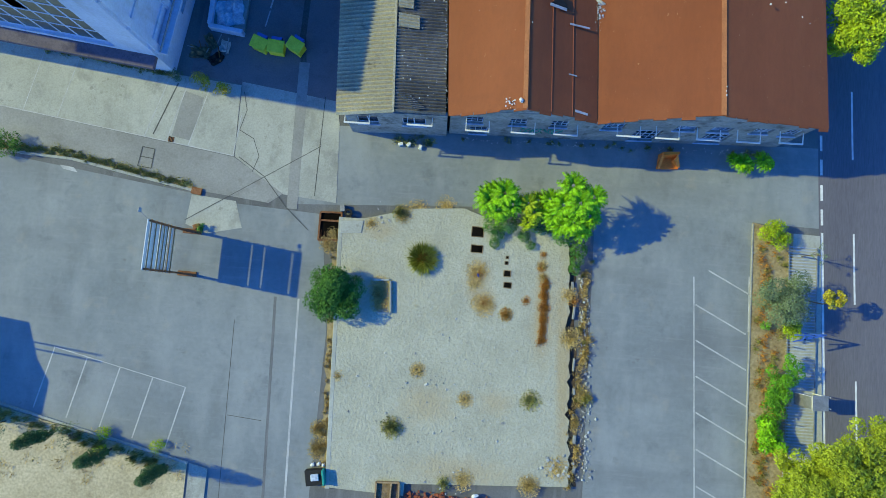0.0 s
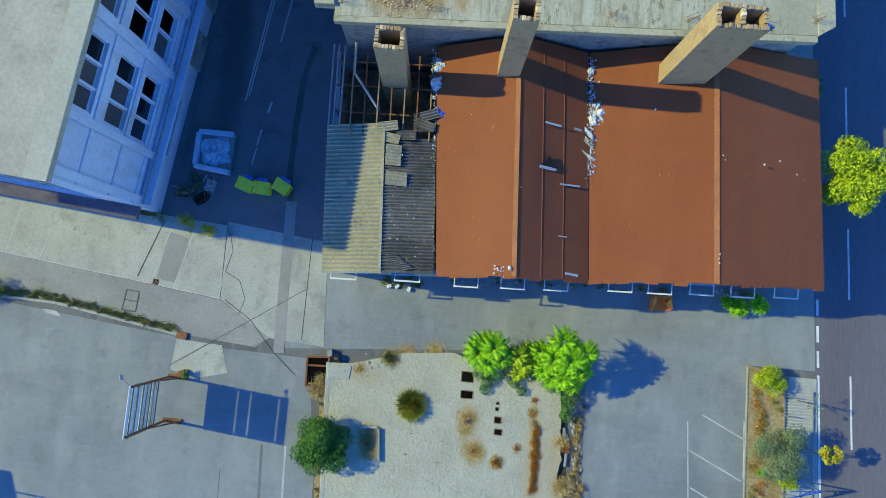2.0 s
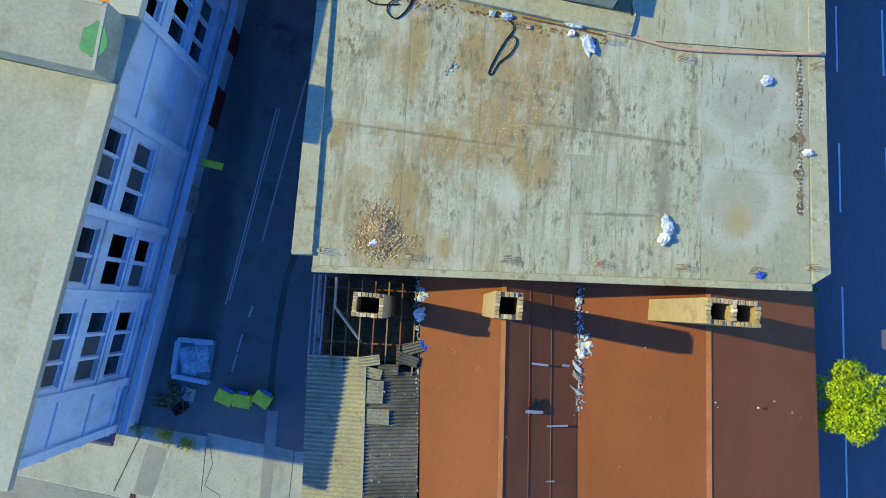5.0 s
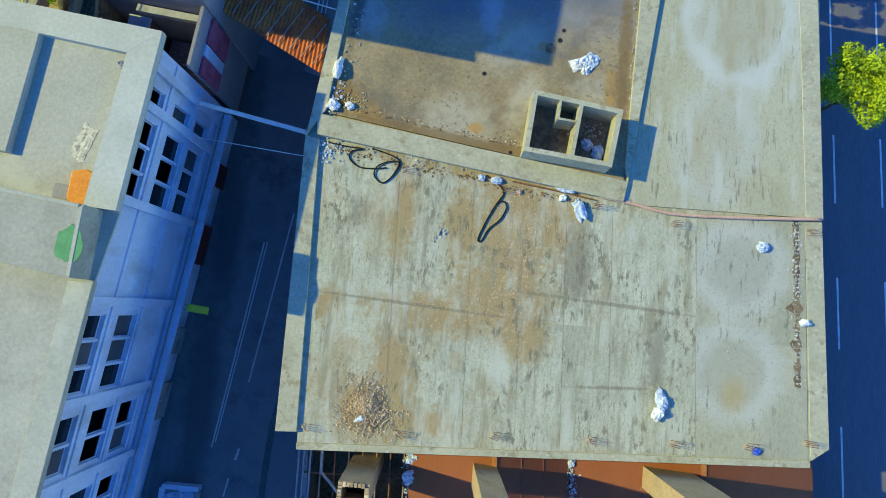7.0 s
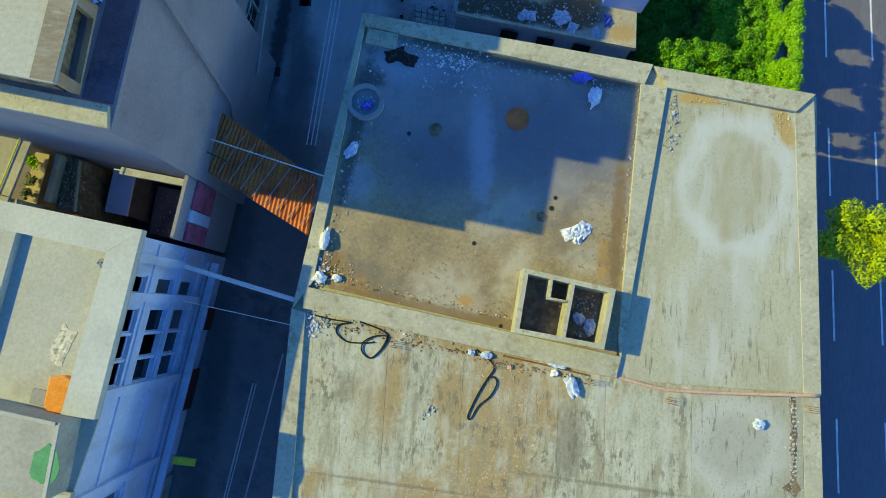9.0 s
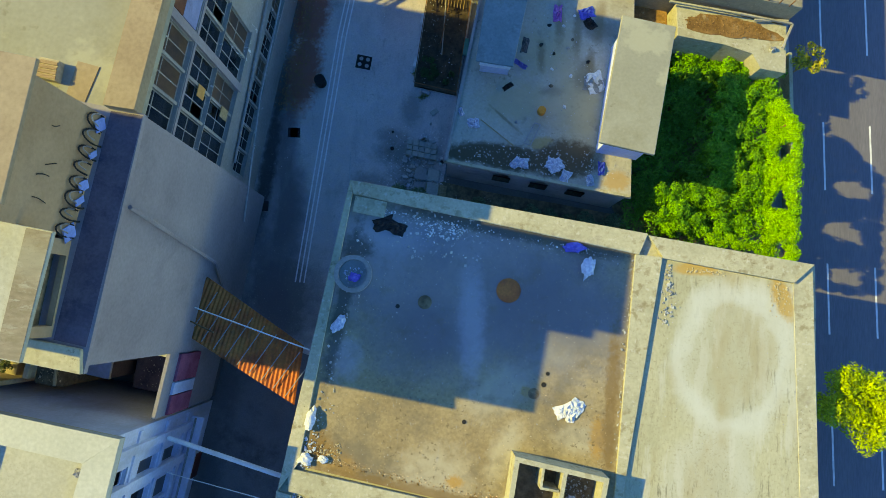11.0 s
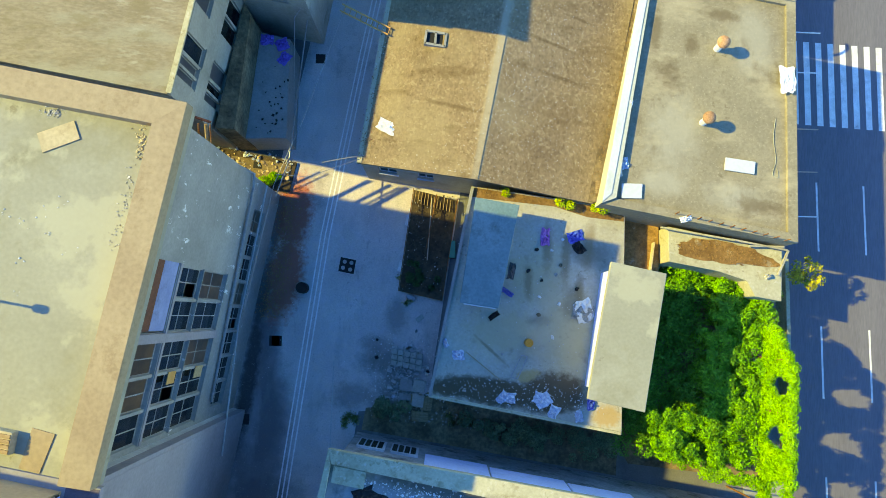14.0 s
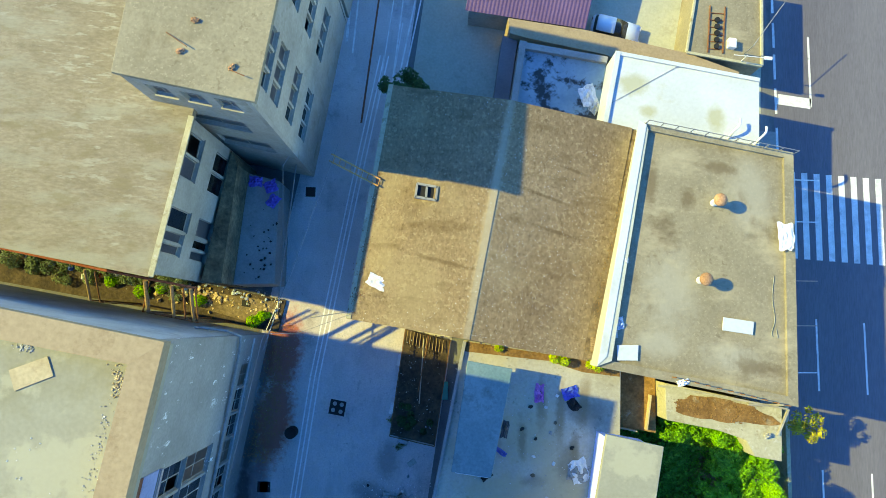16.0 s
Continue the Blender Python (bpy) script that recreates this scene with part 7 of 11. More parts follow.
part("board", solid([(-20.42, 0.15), (-20.37, 0.15), (-20.37, 3.75), (-20.42, 3.75)], 6.1, 6.55), "metal_white", hoarding)
for z in (2.2, 2.9, 3.4, 4.0, 4.6, 5.4, 6.2):
    bm = bmesh.new()
    bar(bm, (-20.25, 0.1, z), (-20.25, 3.8, z), 0.07)
    part("rail", bm, "timber", hoarding)
bm = bmesh.new()
bar(bm, (-20.4, 3.7, 6.5), (-21.0, 4.3, 6.7), 0.05)
bar(bm, (-21.0, 4.3, 6.7), (-20.9, 4.3, 6.8), 0.3, 0.2)
part("lamp", bm, "metal_grey", hoarding, "small lamp on an arm")

# pit with rusty grating
pit = thing("grating_pit", "open pit under a rusty grating", "pit")
# floor coloured black for the shade inside the pit
part("bottom", solid([(-9.7, 3.9), (-8.0, 4.1), (-8.05, 6.2), (-9.75, 6.1)], 0.0, 0.04), "pit_dark", pit, "black sheet for the unlit depth under the grating")
for a, b in (((-9.75, 6.15), (-8.0, 6.25)), ((-9.7, 3.9), (-8.0, 4.05)), ((-9.75, 6.1), (-9.7, 3.9)), ((-8.05, 6.2), (-7.98, 4.05)), ((-9.72, 5.5), (-8.05, 5.55))):
    bm = bmesh.new()
    bar(bm, (*a, 0.12), (*b, 0.12), 0.14, 0.12)
    part("frame_bar", bm, "rust", pit)
for k in range(6):
    bm = bmesh.new()
    bar(bm, (-9.55 + 0.26 * k, 4.75 - .1 * (k % 3), 0.13), (-9.5 + 0.26 * k, 3.95, 0.13), 0.022)
    part("grating_bar", bm, "rust", pit)
ring(-7.5, 6.25, 0.3, 0.33, 0.16, "black_rubber", "worn black rubber tyre on the pad edge", "tyre", "tyre", 0.2)
bm = bmesh.new()
box(bm, -8.0, 6.6, 0.0, 0.35, 0.5, 0.5, 10)
solo("dark_stone", bm, "rubble_grey", "dark broken concrete lump", "rubble")

# round clipped tree, grass ball, trough
tree("round_tree", -7.75, -0.05, blobs_round(-7.75, -0.05, 1.1, 2.15, 44, 3, 0.5, 0.8, (0.3, 0.44)), 15000, 0.095, "leaf_green", "dense round dark-green tree beside the pad", r=0.16, seed=5)
tb = blades([(-1.24, 3.18, 0.3, 1.0, 0.8, 2200)], np.random.default_rng(4), 0.02)
g = thing("grass_clump", "round olive-green grass clump with rusty middle", "grass clump", at=(-1.24, 3.18, 0.3))
from_lists("green_tuft", tb[0], tb[1], "grass_green", g)
tb = blades([(-1.24, 3.18, 0.35, 0.4, 0.9, 200)], np.random.default_rng(6), 0.025)
from_lists("dry_core", tb[0], tb[1], "grass_rust", g)
trough = thing("trough_remnant", "low broken concrete trough edge with dry grass", "trough")
part("edge", solid(strip((-3.6, 1.2), (-3.35, -1.3), 0.16), 0.28, 0.6, 0.03), "concrete_band", trough)
part("edge", solid(strip((-3.7, 1.25), (-5.0, 1.15), 0.18), 0.28, 0.45, 0.03), "concrete_slab", trough)
part("edge", solid(strip((-3.4, -1.35), (-4.4, -1.4), 0.18), 0.28, 0.42, 0.03), "concrete_slab", trough)

# feather-leaved saplings
ail = thing("sapling_group", "group of bright green feather-leaved saplings", "sapling", at=(7, 7.4, 0.3))
rng = np.random.default_rng(21)
heads = [(3.4, 7.9, 3.2, 1.35), (4.5, 8.4, 3.6, 1.35), (4.2, 7.3, 2.9, 1.2), (5.2, 7.7, 3.0, 1.1), (3.7, 8.5, 2.8, 1.2), (9.4, 9.3, 4.4, 1.3), (11.0, 8.6, 4.3, 1.25), (10.0, 8.0, 4.6, 1.4), (8.9, 7.9, 3.8, 1.3), (11.0, 7.3, 3.5, 1.1), (9.8, 6.7, 3.6, 1.2), (8.4, 7.2, 3.0, 1.1), (10.6, 6.3, 2.9, 1.0), (9.0, 6.5, 2.8, 1.0), (8.0, 8.4, 3.0, 1.0)]
c, u, v = rosettes(heads, rng)
quads("foliage", c, u, v, "leaf_bright", ail)
c, u, v = rosettes([(6.4, 7.9, 3.1, 1.0), (6.9, 7.3, 2.9, 0.9), (6.6, 6.6, 2.3, 0.8), (7.2, 8.3, 2.6, 0.9)], rng)
quads("foliage", c, u, v, "leaf_lime", ail, "yellow-green young foliage")
for x, y, z, R in heads[::1]:
    part("stem", trunk_mesh((x * 0.92 + 0.5, y * 0.8 + 1.2, 0.2), (x, y, z), 0.05, [], rng), "bark", ail)
c, u, v = leaf_cloud([(4.0, 6.3, 0.8, 0.8, 0.7), (4.5, 5.7, 0.6, 0.6, 0.6), (4.3, 4.9, 0.5, 0.45, 0.6), (6.6, 5.7, 0.6, 0.55, 0.6), (7.2, 5.0, 0.5, 0.4, 0.6), (5.2, 6.6, 1.0, 0.9, 0.7), (10.9, 5.0, 0.9, 0.75, 0.8), (10.9, 4.2, 0.7, 0.6, 0.8), (10.8, 3.4, 0.6, 0.5, 0.8), (9.6, 6.2, 1.2, 1.1, 0.8), (7.8, 6.8, 1.2, 1.0, 0.8)], 6500, 0.07, rng)
tagged(quads("creeper", c, u, v, "leaf_green"), "low green creeper spilling over the pad edge", "creeper", "", "stuff")

# dry grass on and round the pad
dry = [(-4.3, 0.5, .3, 1.0, .5, 330), (-4.2, -.6, .3, 0.9, .5, 260), (-3.1, 6.6, .3, .8, .55, 240), (3.2, 2.6, .3, .9, .3, 240), (3.1, 1.6, .3, .7, .3, 160), (3.9, 0.0, .3, 1.0, .35, 300), (5.7, -0.6, .3, .6, .4, 200),
       (8.3, 3.5, .3, .5, .4, 120), (8.4, 2.6, .3, .4, .4, 100), (10.6, 1.4, .3, .7, .35, 160), (11.0, -2.0, .3, .9, .6, 300), (-0.8, -5.6, .3, .7, .35, 170), (3.1, -7.5, .3, .7, .35, 150), (-7.0, -6.6, .3, .5, .3, 70),
       (3.5, -13.6, .3, .9, .4, 180), (8.6, -13.6, .3, .9, .7, 260), (10.6, -12.1, .3, 1.0, .3, 170), (-8.0, -10.8, .05, .75, .8, 300), (-7.9, -12.3, .05, .85, .8, 340), (-8.8, 3.7, .1, .8, .6, 260), (-8.6, 4.6, .1, .5, .4, 80),
       (12.2, -6.3, .1, .8, .5, 240), (11.8, -8.6, .1, .6, .5, 160), (-2.0, 7.2, .1, .9, .25, 120), (0.2, 7.6, .1, .9, .2, 120), (-5.6, 5.6, .3, .6, .3, 90)]
dry = [(x, y, z, R * .95, h * .38, n * 5) for x, y, z, R, h, n in dry]
stuff("dry_grass", blades(dry, np.random.default_rng(8), 0.012, 0.2), "grass_dry", "tufts of dry tan grass on the pad", "dry grass")
rust_g = [(8.6, 1.9, .3, .42, .4, 160), (8.6, 1.1, .3, .45, .45, 190), (8.7, .2, .3, .5, .45, 220), (8.7, -.7, .3, .42, .45, 190), (8.7, -1.6, .3, .36, .4, 140), (8.8, -2.4, .3, .35, .35, 110), (7.2, 0.6, .3, .4, .3, 90), (5.7, -0.6, .3, .5, .35, 90), (8.2, 3.3, .3, .4, .3, 90), (8.3, 4.4, .3, .35, .3, 70)]
rust_g = [(x, y, z, R, h * .4, n * 3) for x, y, z, R, h, n in rust_g] + [(8.62 + .1 * NR.normal(), yy, .3, .32, .25, 90) for yy in np.linspace(2.4, -2.6, 22)] + [(3.3, 2.4, .3, .55, .2, 260), (3.9, 0.1, .3, .55, .2, 260), (5.7, -0.6, .3, .5, .3, 300), (11.0, 0.9, .3, .5, .25, 200), (-4.5, 0.0, .3, .6, .2, 200)]
stuff("rusty_grass", blades(rust_g, np.random.default_rng(9), 0.016, 0.2), "grass_rust", "row of rust-brown withered grass", "dry grass")
ol = [(-2.4, -10.1, .3, .95, .7, 420), (8.2, -7.1, .3, .95, .3, 320), (12.5, -6.6, .1, .7, .6, 220), (-3.4, 6.7, .3, .7, .7, 240), (2.0, -14.0, .3, .7, .6, 160)]
stuff("olive_grass", blades([(x, y, z, R * .9, h * .7, n * 2) for x, y, z, R, h, n in ol], np.random.default_rng(10), 0.016, 0.22), "grass_olive", "olive-green half-dry grass tufts", "grass")
weeds = []
for k in range(60):
    f = k / 59
    x, y = (-36 + 6 * f * 2.6, 8.8 - 0.3 * f) if f < 0.385 else (-30 + (f - .385) / .615 * 9.5, 8.6 - (f - .385) / .615 * 1.6)
    weeds.append((x, y + .3 + NR.normal() * .12, .05, .3 + .25 * NR.random(), .25, 60))
    weeds.append((x + NR.normal() * .3, y + .3 + NR.normal() * .12, .05, .25, .2, 30))
for k in range(26):
    weeds.append((-33 + k * .42, 17.55 - k * 0.06 + NR.normal() * .1, .03, .3, .25, 24))
stuff("kerb_weeds", blades(weeds, np.random.default_rng(12), 0.018, 0.25), "grass_olive", "thin weeds growing along the kerb", "weeds")
# broken stones on the pad and its eastern edge
sp = [(x + NR.normal() * s, y + NR.normal() * s, .3, .05 + .16 * NR.random() ** 3) for x, y, s, k in ((-5.3, 5.2, .6, 26), (-4.2, 5.6, .4, 10), (4.6, -0.6, .3, 5), (-1.8, -8.3, 1.6, 30), (4, -4, 3.6, 90), (0, -6, 3.2, 110), (3, -12.0, 2.2, 60)) for _ in range(k)]
sp += [(11.7 + 0.085 * (2 - t) + NR.normal() * .3, t, 0.02, .06 + .24 * NR.random() ** 3) for t in np.linspace(3, -13, 330)]
sp += [(10.6 + NR.normal() * .5, -12.2 + NR.normal() * .4, .25, .15 + .2 * NR.random()) for _ in range(40)]
stuff("rubble_stones", stones(sp, np.random.default_rng(13)), "rubble_grey", "broken grey concrete stones along the pad", "rubble")
sp = [(-0.9 + 6.4 * NR.random(), -15.1 + NR.normal() * .25 - .3, .1, .15 + .25 * NR.random()) for _ in range(200)]
stuff("brick_rubble", stones(sp, np.random.default_rng(14)), "paint_rust_red", "bright red broken brick rubble", "rubble")
cell = thing("broken_cellar", "broken brown cellar opening at the pad end", "cellar")
part("bottom", solid([(-3.1, -15.8), (-1.4, -15.7), (-1.5, -14.25), (-3.1, -14.35)], 0.28, 0.315), "soil_brown", cell)
for a, b in (((-3.15, -14.3), (-1.4, -14.2)), ((-3.15, -14.3), (-3.1, -16)), ((-1.4, -14.2), (-1.3, -16)), ((-2.0, -14.3), (-2.0, -15.8))):
    part("edge", solid(strip(a, b, 0.12), 0.28, 0.62 + 0.01 * a[0]), "timber", cell)
sack(0.9 + 3.6, -14.7, .3, .35, .2, .2, 20, "sack_white", "torn white plastic scrap on the rubble", seed=3)
sack(3.25, 2.3, .3, .12, .2, .12, 10, "tarp_blue", "small bright blue plastic scrap", "scrap", 5, "scrap")
cart = thing("rubbish_cart", "dark open rubbish cart with teal side and white bags", "cart", at=(-8, -14.5, 0))
part("tub", solid([(-8.7, -13.9), (-7.4, -13.7), (-7.15, -14.8), (-8.45, -15.05)], 0.05, 0.75, 0.03), "black_rubber", cart)
part("side", solid([(-7.4, -13.7), (-7.25, -13.68), (-7.0, -14.8), (-7.15, -14.85)], 0.1, 0.95, 0.02), "plastic_teal", cart, "teal side panel")
part("load", solid([(-8.2, -14.1), (-7.6, -14.0), (-7.5, -14.5), (-8.1, -14.6)], 0.7, 0.9, 0.03), "sack_blue", cart)
for k, (x, y) in enumerate(((-8.2, -13.55), (-7.75, -13.45), (-7.4, -13.5))):
    sack(x, y, 0.02, .22, .18, .2, 30 * k, "sack_white", "white plastic bag beside the rubbish cart", seed=k, group="bags by the cart")

edge = []
for y in np.linspace(3.2, -13.4, 30):
    edge.append((11.75 + 0.03 * (2 - y) * (y > -5) + NR.normal() * .3, y, .05, .35 + .3 * NR.random(), .25 + .25 * NR.random(), int(60 + 120 * NR.random())))
stuff("edge_weeds", blades(edge, np.random.default_rng(61), 0.016, 0.22), "grass_dry", "withered tan weeds along the broken pad edge", "weeds")
edge = [(11.7 + NR.normal() * .3, y, .05, .3, .3, 70) for y in (4.2, 3.0, -1.2, -2.2, -5.9, -6.8, -8.4)]
stuff("edge_weeds", blades(edge, np.random.default_rng(62), 0.016, 0.22), "grass_olive", "olive weeds along the broken pad edge", "weeds")
for k, (x, y, rx, ry) in enumerate(((11.8, 1.6, .35, 1.6), (12.1, -2.6, .4, 2.0), (12.0, -6.4, .35, 1.4), (11.8, -9.8, .3, 1.7))):
    solo("soil_patch", solid(blotch(x, y, rx, ry, 3, 70 + k, 0.5, 30), 0.0, 0.03 + .004 * k), "soil_brown", "dark bare soil along the broken pad edge", "soil", "", "structure")

# soil island plants
cyp = [((-28.3, -12.75), 5.2), ((-23.8, -13.75), 5.0), ((-19.4, -14.6), 5.0)]
for i, ((x, y), h) in enumerate(cyp):
    cl = [(x + NR.normal() * .07, y + NR.normal() * .07, h * f, 0.16 + 0.5 * math.sin(math.pi * min(1, 0.2 + 0.85 * (1 - f))) * (1.05 - f * .5), 1.3) for f in np.linspace(0.12, 0.93, 13)]
    tree("cypress", x, y, cl, 4200, 0.06, "leaf_dark", "slim upright dark cypress on dry soil", 0.1, 0.09, 30 + i, "cypresses on the soil", "cypress")
for i, (x, y) in enumerate(((-24.5, -12.6), (-20.3, -13.2), (-24.6, -14.0))):
    c, u, v = leaf_cloud([(x, y, .4, .55, .7), (x + .3, y + .2, .3, .4, .7)], 420, 0.06, np.random.default_rng(40 + i))
    tagged(quads("low_shrub", c, u, v, "leaf_lime"), "small yellow-green shrub on dry soil", "shrub", "shrubs on the soil")
sg = [(-33 + 15 * NR.random(), -12.5 - 4 * NR.random(), .1, .35, .2, 18) for _ in range(40)]
stuff("soil_weeds", blades(sg, np.random.default_rng(15), 0.018), "grass_dry", "sparse dry weeds on sandy soil", "weeds")
sg = [(-36 + 17 * f + NR.normal() * .2, -11.2 - 3.0 * max(0, (17 * f - 3) / 14) - .3 - .8 * NR.random() ** 2, .1, .5, .6, 45) for f in NR.random(60)]
stuff("soil_edge_weeds", blades(sg, np.random.default_rng(151), 0.02, .3), "grass_olive", "olive scrub along the soil edge", "weeds")
for k, (x, y) in enumerate(((-34.0, -11.8), (-32.2, -12.4), (-26.4, -12.9))):
    tree("bare_shrub", x, y, blobs_round(x, y, 1.6, 1.3, 7, 152 + k, .7, .6, (.25, .4)), 300, .06, "leaf_olive", "half-bare thorny shrub on dry soil", .1, .05, 155 + k, "bare shrubs", "shrub")

# verge by the avenue
def bush(x, y, z, R, n, size, leaf, label, seed, name="shrub", group="verge shrubs"):
    rng = np.random.default_rng(seed)
    c, u, v = leaf_cloud(blobs_round(x, y, z, R, 12, seed, 0.75, 0.6, (0.35, 0.55)), n, size, rng)
    th = thing(name, label, "shrub", group, at=(x, y, 0.1))
    part("stem", trunk_mesh((x, y, 0.05), (x, y, z), 0.05, [], rng), "bark", th)
    quads("foliage", c, u, v, leaf, th)
    return th


bush(26.3, 7.5, 1.0, 1.2, 2200, 0.08, "leaf_lime", "yellow-green round shrub on the verge", 51)
tree("olive_tree", 26.5, 2.5, blobs_round(26.4, 2.6, 2.4, 2.1, 26, 52, 0.8, 0.7, (0.3, 0.48)), 9000, 0.075, "leaf_olive", "grey-green olive tree on the verge", 0.1, 0.15, 53)
tree("yellow_tree", 29.7, 2.7, blobs_round(29.7, 2.7, 3.4, 0.95, 9, 54, 0.7, 0.6, (0.25, 0.4)), 650, 0.11, "leaf_yellow", "thin yellowing street tree", 0.1, 0.06, 55)
tree("bare_tree", 29.0, 6.2, blobs_round(29.0, 6.2, 2.6, 0.9, 6, 56, 0.7, 0.6, (0.2, 0.3)), 160, 0.06, "leaf_olive", "nearly bare thin tree at the fence", 0.1, 0.05, 57)
bush(27.8, 0.4, 1.3, 0.85, 1100, 0.09, "leaf_lime", "light green shrub by the fence", 58)
bush(27.4, -2.9, 1.3, 1.3, 2600, 0.08, "leaf_shrub", "bright green shrub by the fence", 59)
bush(27.3, -4.5, 0.9, 0.9, 1200, 0.08, "leaf_shrub", "dull green shrub by the fence", 160)
bush(26.9, -5.6, 1.2, 1.2, 2200, 0.08, "leaf_shrub", "bright green shrub by the fence", 60)
bush(26.6, -6.9, 0.9, 0.9, 1200, 0.08, "leaf_shrub", "dull green shrub by the fence", 161)
bush(26.6, -8.2, 1.4, 1.3, 1500, 0.14, "leaf_bright", "broad-leaved bright green shrub", 61)
bush(26.2, 0.4, 0.5, 0.4, 250, 0.07, "leaf_shrub", "small green shrub on the verge", 62)
tree("lime_green_tree", 30.0, -10.5, blobs_round(29.6, -11.2, 4.0, 4.3, 46, 63, 0.75, 0.5, (0.16, 0.28)) + blobs_round(32.4, -8.4, 3.8, 3.3, 34, 65, 0.75, 0.5, (0.18, 0.3)) + blobs_round(27.6, -9.9, 3.4, 2.0, 18, 67, 0.75, 0.5, (0.2, 0.32)) + blobs_round(27.6, -12.8, 3.2, 2.6, 20, 66, 0.75, 0.5, (0.2, 0.32)), 46000, 0.10, "leaf_feather", "broad lime-green feathery tree", 0.1, 0.25, 64)
vg = [(25.6 + 1.6 * NR.random() + .022 * (8 - y), y, .1, .5, .35, 50) for y in np.linspace(8.2, -14, 60)]
stuff("verge_grass", blades(vg, np.random.default_rng(16), 0.016, 0.25), "grass_rust", "rusty dry grass covering the verge", "dry grass")
vg = [(25.4 + 2.4 * NR.random() + .022 * (8 - y), y, .1, .45, .35, 40) for y in np.linspace(8.2, -14, 40)]
stuff("verge_weeds", blades([(x, y, z, R, h, n * 2) for x, y, z, R, h, n in vg], np.random.default_rng(17), 0.016, 0.25), "grass_olive", "olive weeds in the verge", "weeds")
fence = thing("slat_fence", "low white slatted fence panels lying along the pavement", "fence")
for k in range(86):
    y = 6.9 - 0.24 * k
    if -0.5 < y < 0.2:
        continue
    x0 = 27.95 + 0.03 * (6 - y) * 0.6
    bm = bmesh.new()
    bar(bm, (x0, y, 0.16), (x0 + 2.35, y + 0.05, 0.16), 0.085, 0.06)
    part("slat", bm, "paint_pale", fence)
for x in (27.95, 30.2):
    bm = bmesh.new()
    bar(bm, (x, 7.0, 0.25), (x + .5, -13.5, 0.25), 0.08)
    part("rail", bm, "metal_grey", fence)
for k in range(14):
    bm = bmesh.new()
    y = 6.5 - 1.5 * k
    bar(bm, (27.9 + .018 * (6 - y), y, 0.1), (27.9 + .018 * (6 - y), y, 1.3), 0.06)
    part("post", bm, "metal_grey", fence)
gate = thing("sign_gantry", "blue steel lattice gantry arm over the pavement", "gantry")
bm = bmesh.new()
for a, b in (((26.9, -0.6, 3.2), (29.4, 0.1, 3.2)), ((27.0, -0.1, 3.2), (29.4, 0.1, 3.2)), ((27.7, -0.4, 3.2), (27.8, -0.05, 3.2)), ((28.4, -0.2, 3.2), (28.5, 0.05, 3.2)), ((27.7, -0.4, 3.2), (28.5, 0.05, 3.2))):
    bar(bm, a, b, 0.08)
part("lattice", bm, "plastic_blue", gate)
bm = bmesh.new()
bar(bm, (29.35, 0.1, 0.1), (29.35, 0.1, 3.25), 0.12, sides=8)
part("post", bm, "plastic_blue", gate)
kiosk = thing("bus_shelter", "white metal bus shelter with curved grey roof", "shelter", at=(29.6, -5.2, 0.1))
part("roof", solid([(28.9, -4.5), (30.2, -4.42), (30.25, -5.55), (28.95, -5.65)], 2.4, 2.55, 0.04), "metal_grey", kiosk)
part("side_panel", solid(strip((28.95, -4.6), (29.0, -5.5), 0.1), 0.1, 2.4), "metal_grey", kiosk)
part("bench", solid(strip((29.3, -5.0), (30.3, -5.0), 0.4), 0.1, 0.6, 0.02), "metal_white", kiosk)
for x, y in ((28.95, -4.6), (30.4, -4.55), (30.45, -5.4)):
    bm = bmesh.new()
    bar(bm, (x, y, 0.1), (x, y, 2.42), 0.07)
    part("post", bm, "metal_white", kiosk)

# yard furniture
drain = thing("drain_grate", "small dark cast-iron drain grate", "drain", "drains")
part("grate", solid([(-22.65, 10.7), (-22.2, 10.65), (-22.15, 11.1), (-22.6, 11.15)], 0.03, 0.05), "black_rubber", drain)
for k in range(4):
    part("rib", solid(strip((-22.6 + .12 * k, 10.72), (-22.55 + .12 * k, 11.1), 0.04), 0.05, 0.06), "rust", drain)
frame_ = thing("cover_frame", "rectangular steel cover frame set in the concrete", "cover")
for a, b in (((-24.6, 10.1), (-23.6, 9.98)), ((-24.8, 8.5), (-23.7, 8.4)), ((-24.6, 10.1), (-24.8, 8.5)), ((-23.6, 9.98), (-23.7, 8.4)), ((-24.7, 9.3), (-23.65, 9.2))):
    part("bar", solid(strip(a, b, 0.07), 0.02, 0.045), "crack_dark", frame_)
for x, y, sx, sy, sz, tn in ((-19.8, 6.9, 0.8, 0.55, 0.2, -8), (-19.4, 4.05, 0.5, 0.35, 0.4, 20)):
    bm = bmesh.new()
    box(bm, x, y, 0.0, sx, sy, sz, tn)
    solo("drain_box", bm, "rust", "rusty brown drain box at the kerb end", "drain", "drain boxes")
bush(-19.1, 3.95, 0.4, 0.42, 300, 0.06, "leaf_green", "small dark shrub beside the hoarding", 70, group="yard shrubs")
bush(-20.4, 15.7, 0.6, 0.85, 1300, 0.05, "leaf_yellow", "dry yellow shrub at the yard edge", 71, group="yard shrubs")
bush(-18.6, 15.3, 0.5, 0.65, 800, 0.06, "leaf_yellow", "dry yellowish shrub at the yard edge", 72, group="yard shrubs")
bush(-22.6, 16.1, 0.4, 0.6, 500, 0.05, "leaf_olive", "sparse grey-green shrub at the yard edge", 73, group="yard shrubs")
